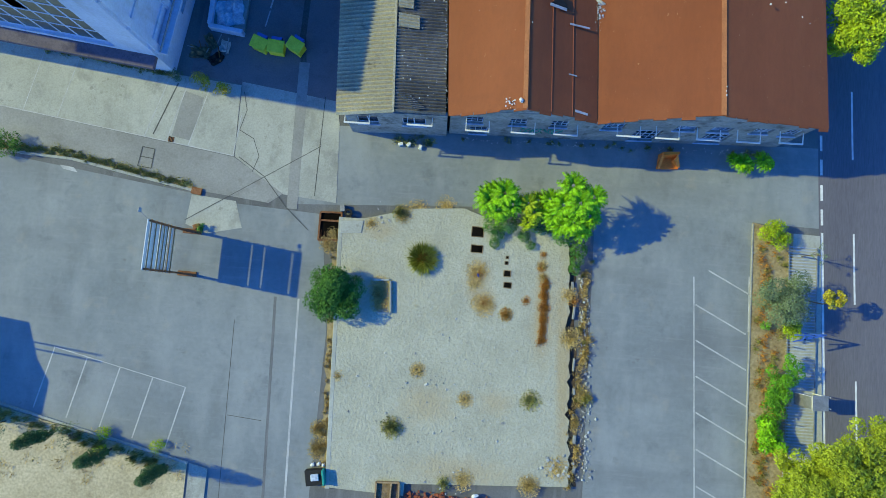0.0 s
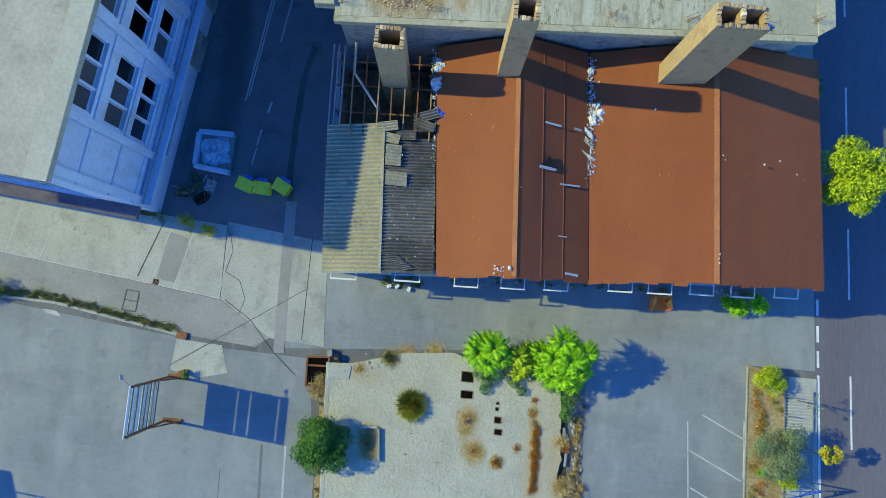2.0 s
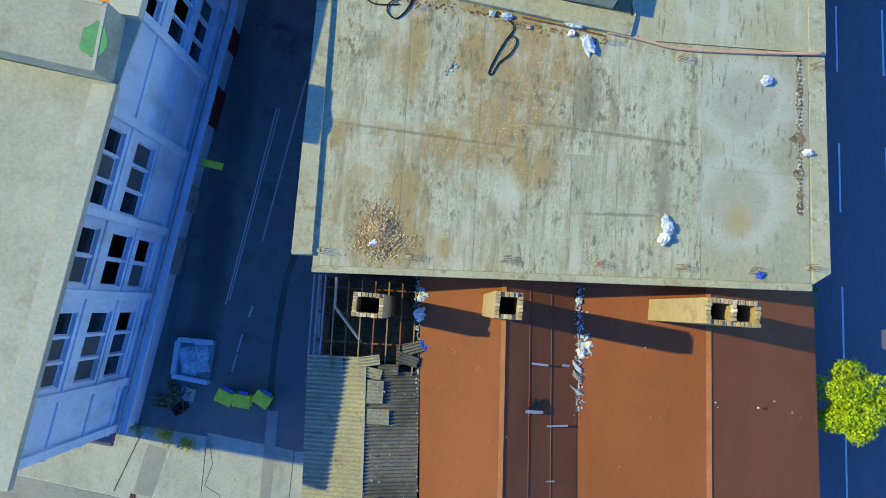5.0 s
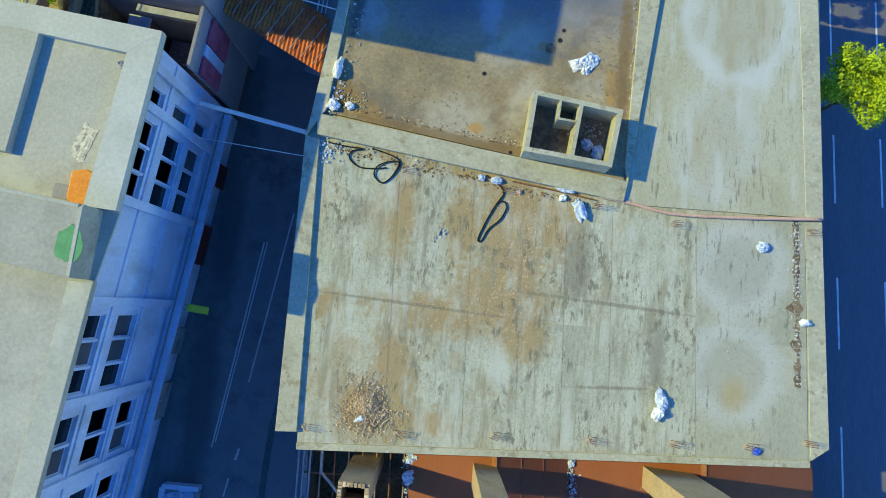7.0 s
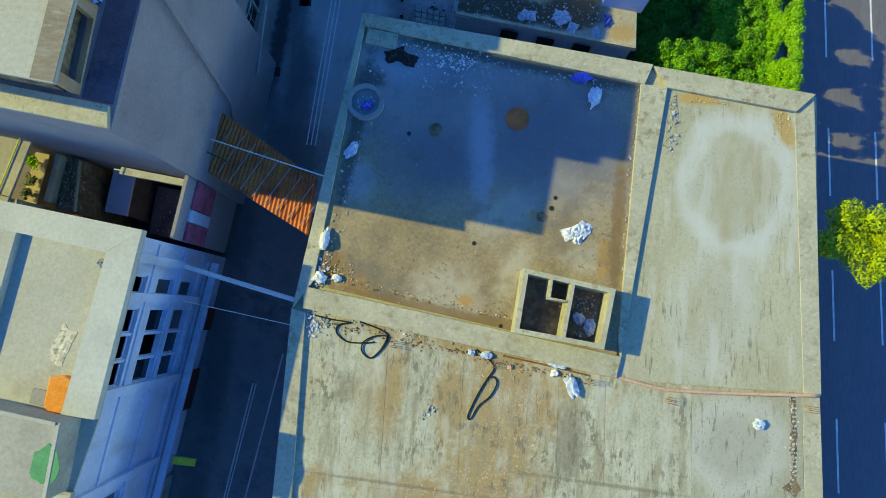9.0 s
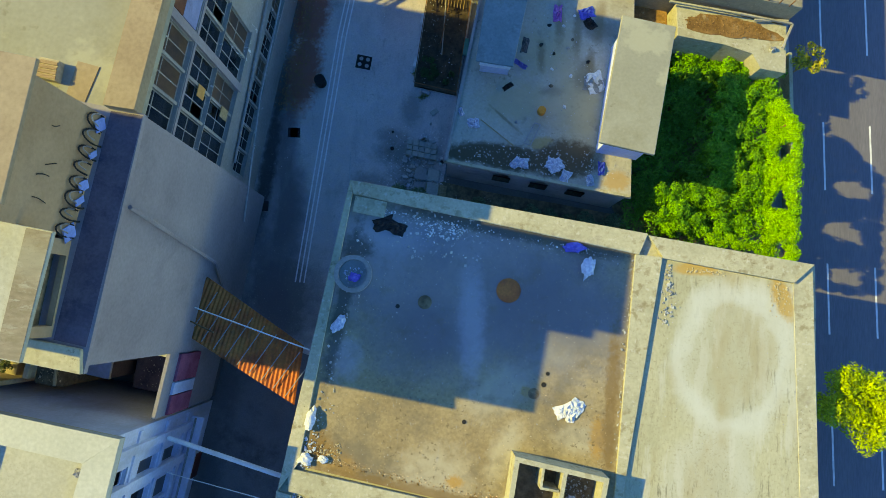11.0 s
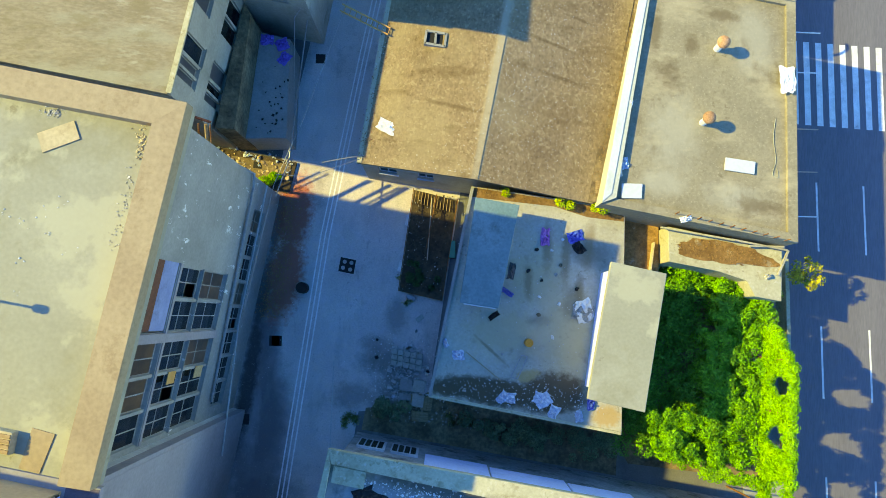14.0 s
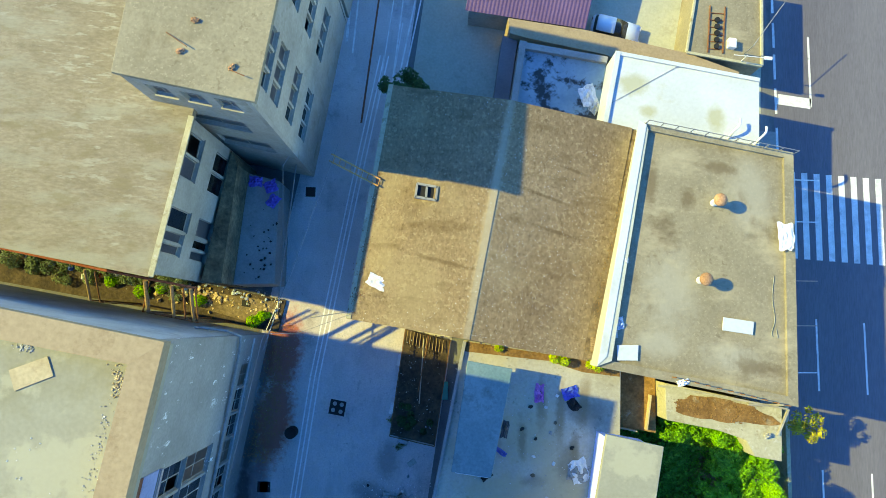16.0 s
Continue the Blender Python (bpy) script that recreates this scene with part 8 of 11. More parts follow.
bush(-35.0, 9.1, 0.6, 1.1, 1500, 0.07, "leaf_green", "dark green shrub on the kerb strip", 74, group="yard shrubs")
rj = np.random.default_rng(501)
vs_ = [(-45, 19.0), (-33.6, 17.62), (-28, 16.95), (-23.0, 16.36)]
for a, b in zip(vs_, vs_[1:]):
    part("wall_foot_soil", solid(strip(a, b, .55), -.1, .05), "soil_verge", yard, "weedy soil strip at the wall foot")
sp = [(-34 + 11.2 * f, 17.75 - 1.38 * f + rj.normal() * .13, .05, .05 + .12 * rj.random()) for f in rj.random(230)]
stuff("white_pebbles", stones(sp, rj), "sack_white", "row of white pebbles at the wall foot", "pebbles")
stuff("wall_foot_grass", blades([(-34 + 11.2 * f, 17.5 - 1.38 * f + rj.normal() * .15, .05, .3, .25, 40) for f in rj.random(46)], rj, .016, .22), "grass_olive", "thin weeds at the factory wall foot", "weeds")
part("dark_slab", solid([(-21.8, 15.0), (-20.2, 14.6), (-20.85, 10.95), (-22.4, 11.2)], .0, .034), "concrete_band", yard, "darker patched slab")
for k, (x, y, sx, sy, m) in enumerate(((-20.9, 18.3, 1.6, 1.0, "soil_brown"), (-19.6, 17.9, 1.2, .8, "black_rubber"), (-19.0, 19.0, 1.0, .8, "facade_grey"), (-20.2, 19.3, 1.3, .7, "soil_brown"))):
    crumple(x, y, .03, sx, sy, 40 * k, m, "dark heap of junk in the street mouth", "junk_heap", 505 + k, .6, "junk")
for k in range(7):
    bm = bmesh.new()
    x, y = -21.2 + .4 * k, 18.6 + rj.normal() * .4
    bar(bm, (x, y, .2), (x + rj.normal() * .5, y + 1.2 * rj.random(), .5 + .3 * rj.random()), .06)
    solo("junk_rod", bm, "rust" if k % 2 else "metal_grey", "bent rod in the junk heap", "rod", "junk rods")
up_, dn_ = [], []
for i in range(24):
    y = 3.6 - 18.8 * i / 23
    x = -8.15 + (3.6 - y) * .058
    up_.append((x - .25 - .3 * rj.random(), y))
    dn_.append((x + .25, y))
part("edge_soil", solid(up_ + dn_[::-1], -.1, .045), "soil_verge", lot, "dry soil along the pad edge")
stuff("pad_edge_grass", blades([(-8.35 + (3.6 - y) * .058 + rj.normal() * .12, y, .05, .28, .3, 50) for y in 3.4 - 18 * rj.random(34)], rj, .016, .2), "grass_dry", "dry tan grass along the pad edge", "dry grass")
for k, (x, y) in enumerate(((-3.9, 12.25), (-3.25, 12.3), (-2.3, 12.15))):
    bm = bmesh.new()
    box(bm, x, y, 0.0, 0.38, 0.26, 0.3, 20 + 30 * k)
    bmesh.ops.bevel(bm, geom=bm.edges[:], offset=0.03, segments=1, affect='EDGES')
    solo("white_stone", bm, "sack_white", "white painted stone by the shed", "stone", "white stones")
hw = [(-4.6 + 3.6 * NR.random(), 12.6 + NR.normal() * .15, .02, .35, .3, 40) for _ in range(14)]
stuff("wall_weeds", blades(hw, np.random.default_rng(18), 0.02), "grass_olive", "green weeds at the foot of the shed wall", "weeds")
for k, (x, y, R) in enumerate(((23.4, 13.2, .9), (25.0, 13.5, .9), (22.6, 13.4, .6))):
    c, u, v = rosettes([(x, y, 1.1, R), (x + .5, y - .2, .9, R * .8)], np.random.default_rng(80 + k))
    th = thing("feather_plant", "bright feather-leaved plant in the hall's shade", "plant", "plants by the hall", at=(x, y, 0))
    quads("foliage", c, u, v, "leaf_bright", th)
    part("stem", trunk_mesh((x, y, 0), (x, y, 1.1), 0.04, [], np.random.default_rng(3)), "bark", th)
skip = thing("orange_skip", "open orange tipper bucket lying by the hall", "skip", at=(17.8, 12.7, 0))
part("floor", solid([(16.9, 12.2), (18.6, 12.35), (18.5, 13.5), (17.0, 13.4)], 0.02, 0.2), "paint_orange", skip)
part("back", prism(bmesh.new(), [(16.95, 13.1), (18.3, 13.3), (18.3, 13.5), (16.95, 13.35)], 0.2, 1.3), "paint_orange", skip)
part("side", prism(bmesh.new(), [(16.85, 12.2), (17.05, 12.2), (17.15, 13.3), (16.95, 13.3)], 0.2, [0.5, 0.5, 1.3, 1.3]), "paint_orange", skip)
part("side", prism(bmesh.new(), [(18.0, 12.9), (18.6, 12.4), (18.7, 12.5), (18.2, 13.3)], 0.2, [0.9, 0.4, 0.4, 1.2]), "paint_orange", skip)


# bins and rubbish in the street mouth
def bin_at(x, y, turn):
    b = thing("wheelie_bin", "yellow-lidded waste container with blue tag", "waste container", "waste containers", at=(x, y, 0))
    c, s = math.cos(radians(turn)), math.sin(radians(turn))
    P = lambda u, v: (x + c * u - s * v, y + s * u + c * v)
    part("body", prism(bmesh.new(), [P(-.58, -.45), P(.58, -.45), P(.58, .4), P(-.58, .4)], 0.12, 1.05), "plastic_yellow", b)
    part("lid", prism(bmesh.new(), [P(-.66, -.55), P(.66, -.55), P(.66, .45), P(-.66, .45)], [1.05] * 4, [1.12, 1.12, 1.24, 1.24]), "plastic_yellow", b)
    part("tag", prism(bmesh.new(), [P(-.42, .47), P(.42, .47), P(.42, .72), P(-.42, .72)], 0.95, 1.22), "plastic_blue", b, "blue lid hinge plate")
    for u in (-.45, .45):
        for v in (-.35, .3):
            bm = bmesh.new()
            q = P(u, v)
            bar(bm, (q[0] - .04, q[1], .08), (q[0] + .04, q[1], .08), .16, sides=8)
            part("wheel", bm, "black_rubber", b)


bin_at(-15.95, 19.2, -20)
bin_at(-14.6, 19.05, -4)
bin_at(-13.05, 19.3, -28)
heap = thing("rubbish_enclosure", "low concrete rubbish enclosure heaped with pale debris", "enclosure")
part("floor", solid([(-20.3, 20.4), (-17.5, 20.1), (-17.4, 23.2), (-20.2, 23.2)], 0, 0.35, 0.03), "concrete_band", heap)
for a, b in (((-20.3, 20.4), (-17.5, 20.1)), ((-20.2, 23.2), (-17.4, 23.2)), ((-20.25, 20.5), (-20.2, 23.1)), ((-18.9, 23.1), (-17.4, 23.2))):
    part("wall", solid(strip(a, b, 0.35), 0.0, 0.8 + 0.01 * a[1] * .1, 0.03), "facade_white", heap)
crumple(-18.8, 21.7, 0.35, 2.2, 2.2, 12, "sack_blue", "pale blue heap of crumpled sheeting", "crumpled_sheet", 4, 0.7, "sheet")

# ---- litter on the hall roofs ----
for k, (x, y, z, sx, sy, m) in enumerate(((9.5, 28.8, 6.4, .5, .5, "sack_white"), (10.4, 25.8, 6.45, .75, .4, "sack_white"), (9.85, 25.2, 6.4, .45, .6, "sack_white"), (9.7, 24.2, 6.38, .3, .9, "sack_blue"), (9.8, 22.6, 6.38, .22, 1.1, "rubble_grey"), (-1.2, 28.3, 5.9, .5, .45, "sack_white"), (-1.0, 27.4, 5.9, .4, .5, "sack_blue"), (-1.1, 26.4, 5.9, .35, .6, "sack_blue"), (4.6, 14.0, 8.5, .35, .2, "sack_white"))):
    sack(x, y, z, sx * .7, sy * .8, .22, 15 * k, m if k % 3 else "sack_blue", "crumpled plastic rubbish caught in the roof valley", "plastic_rubbish", 20 + k, "rubbish", "roof rubbish")
rv = np.random.default_rng(401)
vx = lambda y: HS[1][0] + (HN[1][0] - HS[1][0]) * (y - HS[1][1]) / (HN[1][1] - HS[1][1])
sp = [(vx(y) + abs(rv.normal()) * .2 + rv.normal() * .08, y, 6.4 + .1 * rv.random(), .03 + .14 * rv.random() ** 2) for y in 21.0 + 8.8 * rv.random(520) ** .8]
stuff("valley_rubbish", stones(sp[::4], rv), "sack_blue", "pale rubbish washed into the roof valley", "rubbish")
stuff("valley_rubbish", stones(sp[1::2], rv), "sack_blue", "blue plastic shreds in the roof valley", "rubbish")
stuff("valley_rubbish", stones([(x - .1, y - 1.0, z, s_ * .7) for x, y, z, s_ in sp[::3]], rv), "rubble_grey", "grey dirt in the roof valley", "dirt")
for k, (x, y, sx, sy, m) in enumerate(((10.35, 25.4, 1.2, 1.0, "sack_blue"), (10.2, 26.3, .6, .6, "sack_blue"), (9.75, 23.6, .35, .9, "rubble_grey"))):
    crumple(x, y, 6.42, sx, sy, 30 * k, m, "crumpled plastic sheet lying in the roof valley", "plastic_sheet", 410 + k, .4, "rubbish")
wx = lambda y: -.25 - (y - 13.25) * .0887
sp = [(wx(y) + rv.normal() * .12 - .1, y, 6.05 + .25 * rv.random(), .04 + .14 * rv.random() ** 2) for y in 22 + 7.5 * rv.random(200)] + [(wx(y) + rv.normal() * .05 - .15, y, 6.2, .03 + .06 * rv.random()) for y in 13.5 + 9 * rv.random(90)]
stuff("eave_rubbish", stones(sp, rv), "sack_blue", "blue and white plastic scraps along the hall eave", "rubbish")
sp = [(4.2 + rv.normal() * .35, 13.9 + rv.normal() * .18, 8.28, .04 + .14 * rv.random()) for _ in range(34)]
stuff("plaster_bits", stones(sp, rv), "sack_white", "broken white plaster at the roof edge", "plaster")
# newer grey sheets and scraps on the dark shed roof
for x0, y0, w_, l_ in ((-4.6, 20.6, 1.1, 1.5), (-4.45, 19.2, 1.5, 1.0)):
    zz = 6.72 - .12 * (x0 + 4.6)
    solo("loose_sheet", sheet_corrugated((x0, y0 + l_, zz), (x0 + w_, y0 + l_, zz - .15 * w_), (x0 + w_ + .06, y0, zz - .15 * w_), (x0 + .06, y0, zz), 0.24, 0.07), "corrugated_light", "newer grey corrugated sheet laid on the shed", "sheet", "loose sheets")
solo("loose_sheet", sheet_corrugated((-4.1, 14.4, 6.62), (-3.3, 14.45, 6.52), (-1.9, 13.5, 6.3), (-2.6, 13.3, 6.4), 0.2, 0.06), "corrugated_dark", "slipped corrugated sheet at the shed eave", "sheet", "loose sheets")
sp = [(-4.2 + 3.2 * rv.random(), 13.6 + 8 * rv.random(), 6.62, .03 + .09 * rv.random() ** 2) for _ in range(70)]
stuff("shed_chips", stones(sp, rv), "sack_white", "pale chips scattered on the dark shed sheets", "chips")
sp = [(x, y, z, .06 + .1 * NR.random()) for x, y, z in ((21.5, 22.7, 8.05), (25.0, 22.2, 6.85), (4.9, 19.5, 8.65), (18.45, 22.6, 8.85), (1.2, 25.0, 7.05), (2.2, 22.7, 7.5), (13.9, 26.0, 7.7), (22.8, 23.2, 7.6), (24.3, 22.5, 7.1))]
sp += [(18.4 + NR.normal() * .05, y, 8.86, .12) for y in (15.6, 15.9, 16.2, 22.9)]
sp += [(1.6 + NR.normal() * .6, 24 + NR.normal() * 1.2, 7.3, .05) for _ in range(8)]
stuff("roof_chips", stones(sp, np.random.default_rng(19)), "sack_white", "white chips scattered on the red roof", "chips")

# ---- litter on the concrete roof ----
rng = np.random.default_rng(31)
sp = []
for _ in range(4200):
    r = abs(rng.normal()) * 0.85
    a = rng.random() * 6.283
    x, y = -4.45 + math.cos(a) * r * 0.95 * (1 + .35 * (math.sin(a) < 0)), 31.9 + math.sin(a) * r * 1.25
    sp.append((x, max(29.6, y), ZA + max(0, 0.5 - r * 0.33) * rng.random(), .03 + .10 * rng.random() ** 1.5))
stuff("rubble_heap", stones(sp, rng), "rubble", "heap of broken tan brick and plaster on the roof", "rubble")
sp = []
for _ in range(3400):
    f = rng.random()
    x, y = 4.1 + rng.normal() * (1.2 - .2 * f), 46 - 8.5 * f + rng.normal() * .6
    if rng.random() < 0.3:
        x, y = 1.2 + rng.normal() * 2.2, 38.2 + rng.normal() * 1.2
    if ZA and y < 46.8:
        sp.append((x, y, ZA, .025 + .07 * rng.random() ** 2))
for _ in range(500):
    sp.append((-7.5 + 30 * rng.random(), 30.3 + 15.5 * rng.random(), ZA, .02 + .06 * rng.random() ** 3))
stuff("roof_gravel", stones(sp, rng), "rubble", "tan gravel washed over the roof", "gravel")
sp = [(a_point(f, 0.985)[0], a_point(f, 0.985)[1] + rng.normal() * .12, ZA, .05 + .16 * rng.random() ** 2) for f in np.linspace(0.0, 0.6, 130)]
sp += [(22.25 - .045 * (y - 38) + rng.normal() * .1, y, ZA, .05 + .15 * rng.random()) for y in np.linspace(36, 47.5, 100)]
sp += [(-8.0 + rng.normal() * .3, 48.2 + rng.normal() * .4, ZA, .05 + .15 * rng.random()) for _ in range(40)]
sp += [(19.9 + rng.normal() * .3, 31.5 + rng.normal() * .25, ZA, .05 + .1 * rng.random()) for _ in range(16)] + [(18.2 + rng.normal() * .25, 37.4 + rng.normal() * .25, ZA, .05 + .08 * rng.random()) for _ in range(14)]
sp += [(-0.75 + rng.normal() * .22, 43.1 + rng.normal() * .3, ZA, .08 + .14 * rng.random()) for _ in range(20)]
stuff("roof_debris", stones(sp, rng), "rubble_grey", "grey mortar debris along the roof edges", "debris")
bands = []
for y in np.linspace(35.4, 47.2, 44):
    q_ = .10 + .26 * (.5 + noise.noise(Vector((y * 1.3, 2.0, 0)))) ** 2 * 2 + .08 * noise.noise(Vector((y * 4.1, 7.0, 0)))
    bands.append((22.45 - .045 * (y - 38) + .12 * noise.noise(Vector((y * .9, 9.0, 0))), y, max(.05, q_)))
part("broken_screed", solid([(p[0] - p[2], p[1]) for p in bands] + [(p[0] + p[2] * .5, p[1]) for p in bands[::-1]], ZA - .02, ZA + 0.012), "soil_brown", big, "broken dark screed along the edge")
sp = [(x_ + rng.normal() * w_ * .7, y_, ZA, .03 + .14 * rng.random() ** 2) for x_, y_, w_ in bands for _ in range(9)]
stuff("screed_debris", stones(sp, rng), "rubble_grey", "broken screed lumps along the roof edge", "debris")
for k, (x, y) in enumerate(((-2.41, 30.48), (3.54, 30.89), (9.52, 31.12), (14.8, 31.34), (19.38, 31.56), (23.0, 32.06), (-8.2, 30.4), (-3.45, 47.1), (3.03, 46.35), (9.11, 45.8), (14.08, 45.1), (22.9, 45.3))):
    th = thing("rebar_stub", "cluster of bent rusty rebar starter rods", "rebar", "rebar starters on the roof", at=(x, y, ZA))
    r2 = random.Random(k)
    for j in range(4):
        bm = bmesh.new()
        ox, oy = r2.uniform(-.16, .16), r2.uniform(-.16, .16)
        oy = (j - 1.5) * .12
        bar(bm, (x + ox, y + oy, ZA), (x + ox + r2.uniform(.25, .5), y + oy + r2.uniform(-.05, .05), ZA + r2.uniform(.5, .85)), 0.035, sides=5)
        part("rod", bm, "rust", th)
    part("stub", solid(strip((x - .14, y), (x + .14, y), 0.22), ZA, ZA + 0.04), "plaster_tan", th)
cab = [[(-8.7, 48.5, 0), (-7.4, 48.3, .05), (-6.2, 48.2, .1), (-6.9, 48.0, .1), (-7.0, 47.5, .1), (-6.3, 47.0, .1), (-5.2, 47.0, .1), (-4.6, 47.1, .12)], [(-5.6, 48.3, 0.05), (-4.2, 47.9, .1), (-3.75, 47.5, .1), (-4.0, 46.8, .1), (-4.7, 46.1, .1), (-5.3, 46.5, .12), (-5.2, 47.1, .15), (-4.5, 47.5, .15), (-3.8, 47.5, .2), (-4.1, 46.7, .05), (-4.5, 46.2, .05)],
       [(1.9, 47.2, .05), (2.8, 46.6, .1), (3.1, 46.1, .1), (2.7, 45.4, .12), (2.2, 44.4, .1), (1.7, 43.1, .08), (1.9, 42.9, .05), (2.3, 43.7, .1), (3.0, 44.4, .12), (3.35, 45.2, .12), (3.1, 45.6, .15), (2.7, 45.4, .1)]]
for c in cab:
    solo("cable", tube(smooth_path([(x, y, ZA + .03 + z * .5) for x, y, z in c]), 0.045, 6), "black_rubber", "thick black hose lying in loops", "hose", "hoses on the roof", smooth=True)
solo("pink_pipe", tube(smooth_path([(9.3, 46.45, ZA + .12), (11.5, 46.15, ZA + .12), (14.0, 45.75, ZA + .12), (18, 45.85, ZA + .12), (23.5, 46.2, ZA + .25)]), 0.11, 8), "pipe_pink", "long pinkish plastic pipe across the roof", "pipe", smooth=True)
solo("rusty_pipe", tube([(3.6, 46.95, ZA + .08), (6.4, 46.6, ZA + .1), (9.0, 46.2, ZA + .1)], 0.05, 6), "rust", "rusty pipe along the ring beam", "pipe")
bags = [(13.95, 33.9, .5, .8, .35, 20, "sack_blue", "white rubble sack on the roof"), (13.75, 33.1, .6, .45, .4, 50, "sack_white", "white rubble sack on the roof"), (19.9, 44.1, .45, .45, .3, 0, "sack_blue", "round white sack on the pale roof"), (22.74, 39.5, .45, .3, .3, 0, "sack_white", "small white sack at the roof edge"),
        (7.0, 46.75, 1.0, .35, .3, -12, "sack_blue", "blue and white plastic sack"), (8.05, 45.5, .5, .95, .35, 25, "sack_blue", "blue and white plastic sack"), (6.9, 46.15, .35, .3, .2, 10, "sack_white", "pale plastic scrap on the roof"), (2.6, 46.9, .5, .3, .25, -10, "sack_blue", "blue plastic scrap beside the beam"), (1.6, 47.0, .3, .3, .2, 40, "sack_blue", "blue plastic scrap beside the beam"), (-4.7, 31.2, .5, .25, .25, 30, "sack_white", "white scrap on the rubble"), (20.0, 31.3, .3, .3, .2, 0, "tarp_blue", "blue scrap at the roof edge"), (4.1, 46.3, .25, .2, .15, 0, "pipe_pink", "pink plastic scrap on the roof")]
for k, (x, y, sx, sy, sz, tn, m, lb_) in enumerate(bags):
    sack(x, y, ZA, sx, sy, sz, tn, m, lb_, seed=k, group="sacks on the roof")
bags = [(8.3, 64.2, .5, .9, .35, -10, "sack_blue", "blue plastic sack in the shade"), (7.3, 65.4, .9, .4, .3, 10, "tarp_blue", "blue plastic sheet by the beam"), (-7.2, 59.3, .45, .8, .25, -30, "sack_blue", "blue plastic sheet on the roof"), (-8.3, 53.3, .42, .95, .45, -8, "sack_white", "long white stuffed sack"), (-8.4, 50.9, .6, .45, .35, 0, "sack_white", "white rubbish in the roof corner"), (-7.3, 50.9, .4, .3, .25, 0, "sack_white", "white rubbish in the roof corner"), (8.9, 47.0 + 2.2, .5, .7, .35, 0, "sack_blue", "crumpled plastic inside the shaft"), (8.2, 49.7, .5, .5, .3, 40, "sack_blue", "crumpled plastic inside the shaft")]
for k, (x, y, sx, sy, sz, tn, m, lb_) in enumerate(bags):
    sack(x, y, ZB + 0.0, sx, sy, sz, tn, m, lb_, seed=30 + k, group="sacks on the roof")
for k, (x, y, sx, sy) in enumerate(((7.4, 55.1, 1.2, .8), (8.1, 55.4, 1.0, .9), (7.8, 54.8, .8, .6))):
    crumple(x, y, ZB, sx, sy, 25 + 30 * k, "sack_blue" if k == 1 else "sack_white", "heap of pale torn plastic sheeting", "plastic_sheet", 45 + k, .28, "sheeting")
for k, (x, y) in enumerate(((-5.0, 65.9), (-4.2, 65.7))):
    crumple(x, y, ZB, 1.3, .8, 20 - 40 * k, "black_rubber", "dark rumpled sheet with pale paint", "dark_sheet", 40 + k, 0.25, "sheet")
well = thing("water_tank_base", "round concrete tank base holding blue plastic", "tank base", at=(-6.6, 62.5, ZB))
for r, t, h, m in ((1.2, .28, .35, "concrete_band"),):
    o = ring(-6.6, 62.5, ZB, r, t, m, "", "ring", "", h)
    o.parent = well
    o.matrix_parent_inverse = well.matrix_basis.inverted()
    for key in ("label", "category"):
        if key in o:
            del o[key]
bm = bmesh.new()
disc(bm, -6.6, 62.5, ZB, 0.9, 0.03, 20)
part("bottom", bm, "concrete_band", well)
sack(-6.5, 62.3, ZB + .03, .55, .35, .25, 10, "tarp_blue", "blue plastic in the tank base", seed=50)
sp = [(-6.6 + .62 * math.cos(a) * r, 62.5 + .62 * math.sin(a) * r, ZB + .03, .04 + .12 * r) for a, r in zip(NR.random(40) * 6.283, NR.random(40))]
stuff("tank_rubbish", stones(sp, np.random.default_rng(601)), "sack_blue", "blue-white plastic scraps in the tank base", "rubbish")
sp = [(8.4 + NR.normal() * .5, 50.2 + NR.normal() * .7, ZB + .03, .04 + .16 * NR.random() ** 2) for _ in range(150)]
stuff("shaft_rubble", stones(sp, np.random.default_rng(602)), "rubble_grey", "grey broken rubble on the shaft floor", "rubble")
bm = bmesh.new()
disc(bm, 3.35, 62.3, ZB, 0.78, 0.05, 28)
solo("rust_disc", bm, "sheet_vermilion", "round rusty steel lid lying on the roof", "lid")
for x, y, r in ((-1.9, 61.1, .45), (-3.6, 60.7, .14), (1.2, 53.9, .14), (6.0, 56.6, .16), (6.2, 57.3, .13), (3.3, 49.8 - 1.0, .12), (5.4, 56.0, .35)):
    bm = bmesh.new()
    disc(bm, x, y, ZB, r, 0.03, 14)
    solo("roof_drain", bm, "black_rubber" if r < .3 else "soil_brown", "round roof drain opening", "drain", "drains on the roof")
rng = np.random.default_rng(33)
sp = [(-4.4 + 6 * rng.random(), 66.8 - .06 * (k % 50) + rng.normal() * .25, ZB, .06 + .2 * rng.random() ** 2) for k in range(150)]
sp += [(-8.3 + rng.normal() * .3 + .18 * (y - 50) * .95, y, ZB, .05 + .15 * rng.random() ** 2) for y in np.linspace(50.8, 65, 130)]
sp += [(10.7 + .03 * (y - 48) + rng.normal() * .18, y, ZB, .05 + .15 * rng.random() ** 2) for y in np.linspace(52, 65, 120)]
sp += [(13.5 + rng.normal() * .25, 61 + 3.8 * rng.random(), ZB - .05, .06 + .2 * rng.random() ** 2) for _ in range(90)]
sp += [(-8 + 18 * rng.random(), 49.5 + 16 * rng.random(), ZB, .02 + .06 * rng.random() ** 2) for _ in range(500)]
sp += [(13 + 9 * rng.random(), 47 + 17 * rng.random(), ZB - .06, .02 + .06 * rng.random() ** 2) for _ in range(120)]
stuff("roof_litter", stones(sp, rng), "rubble_grey", "grey grit and broken mortar on the rear roof", "debris")
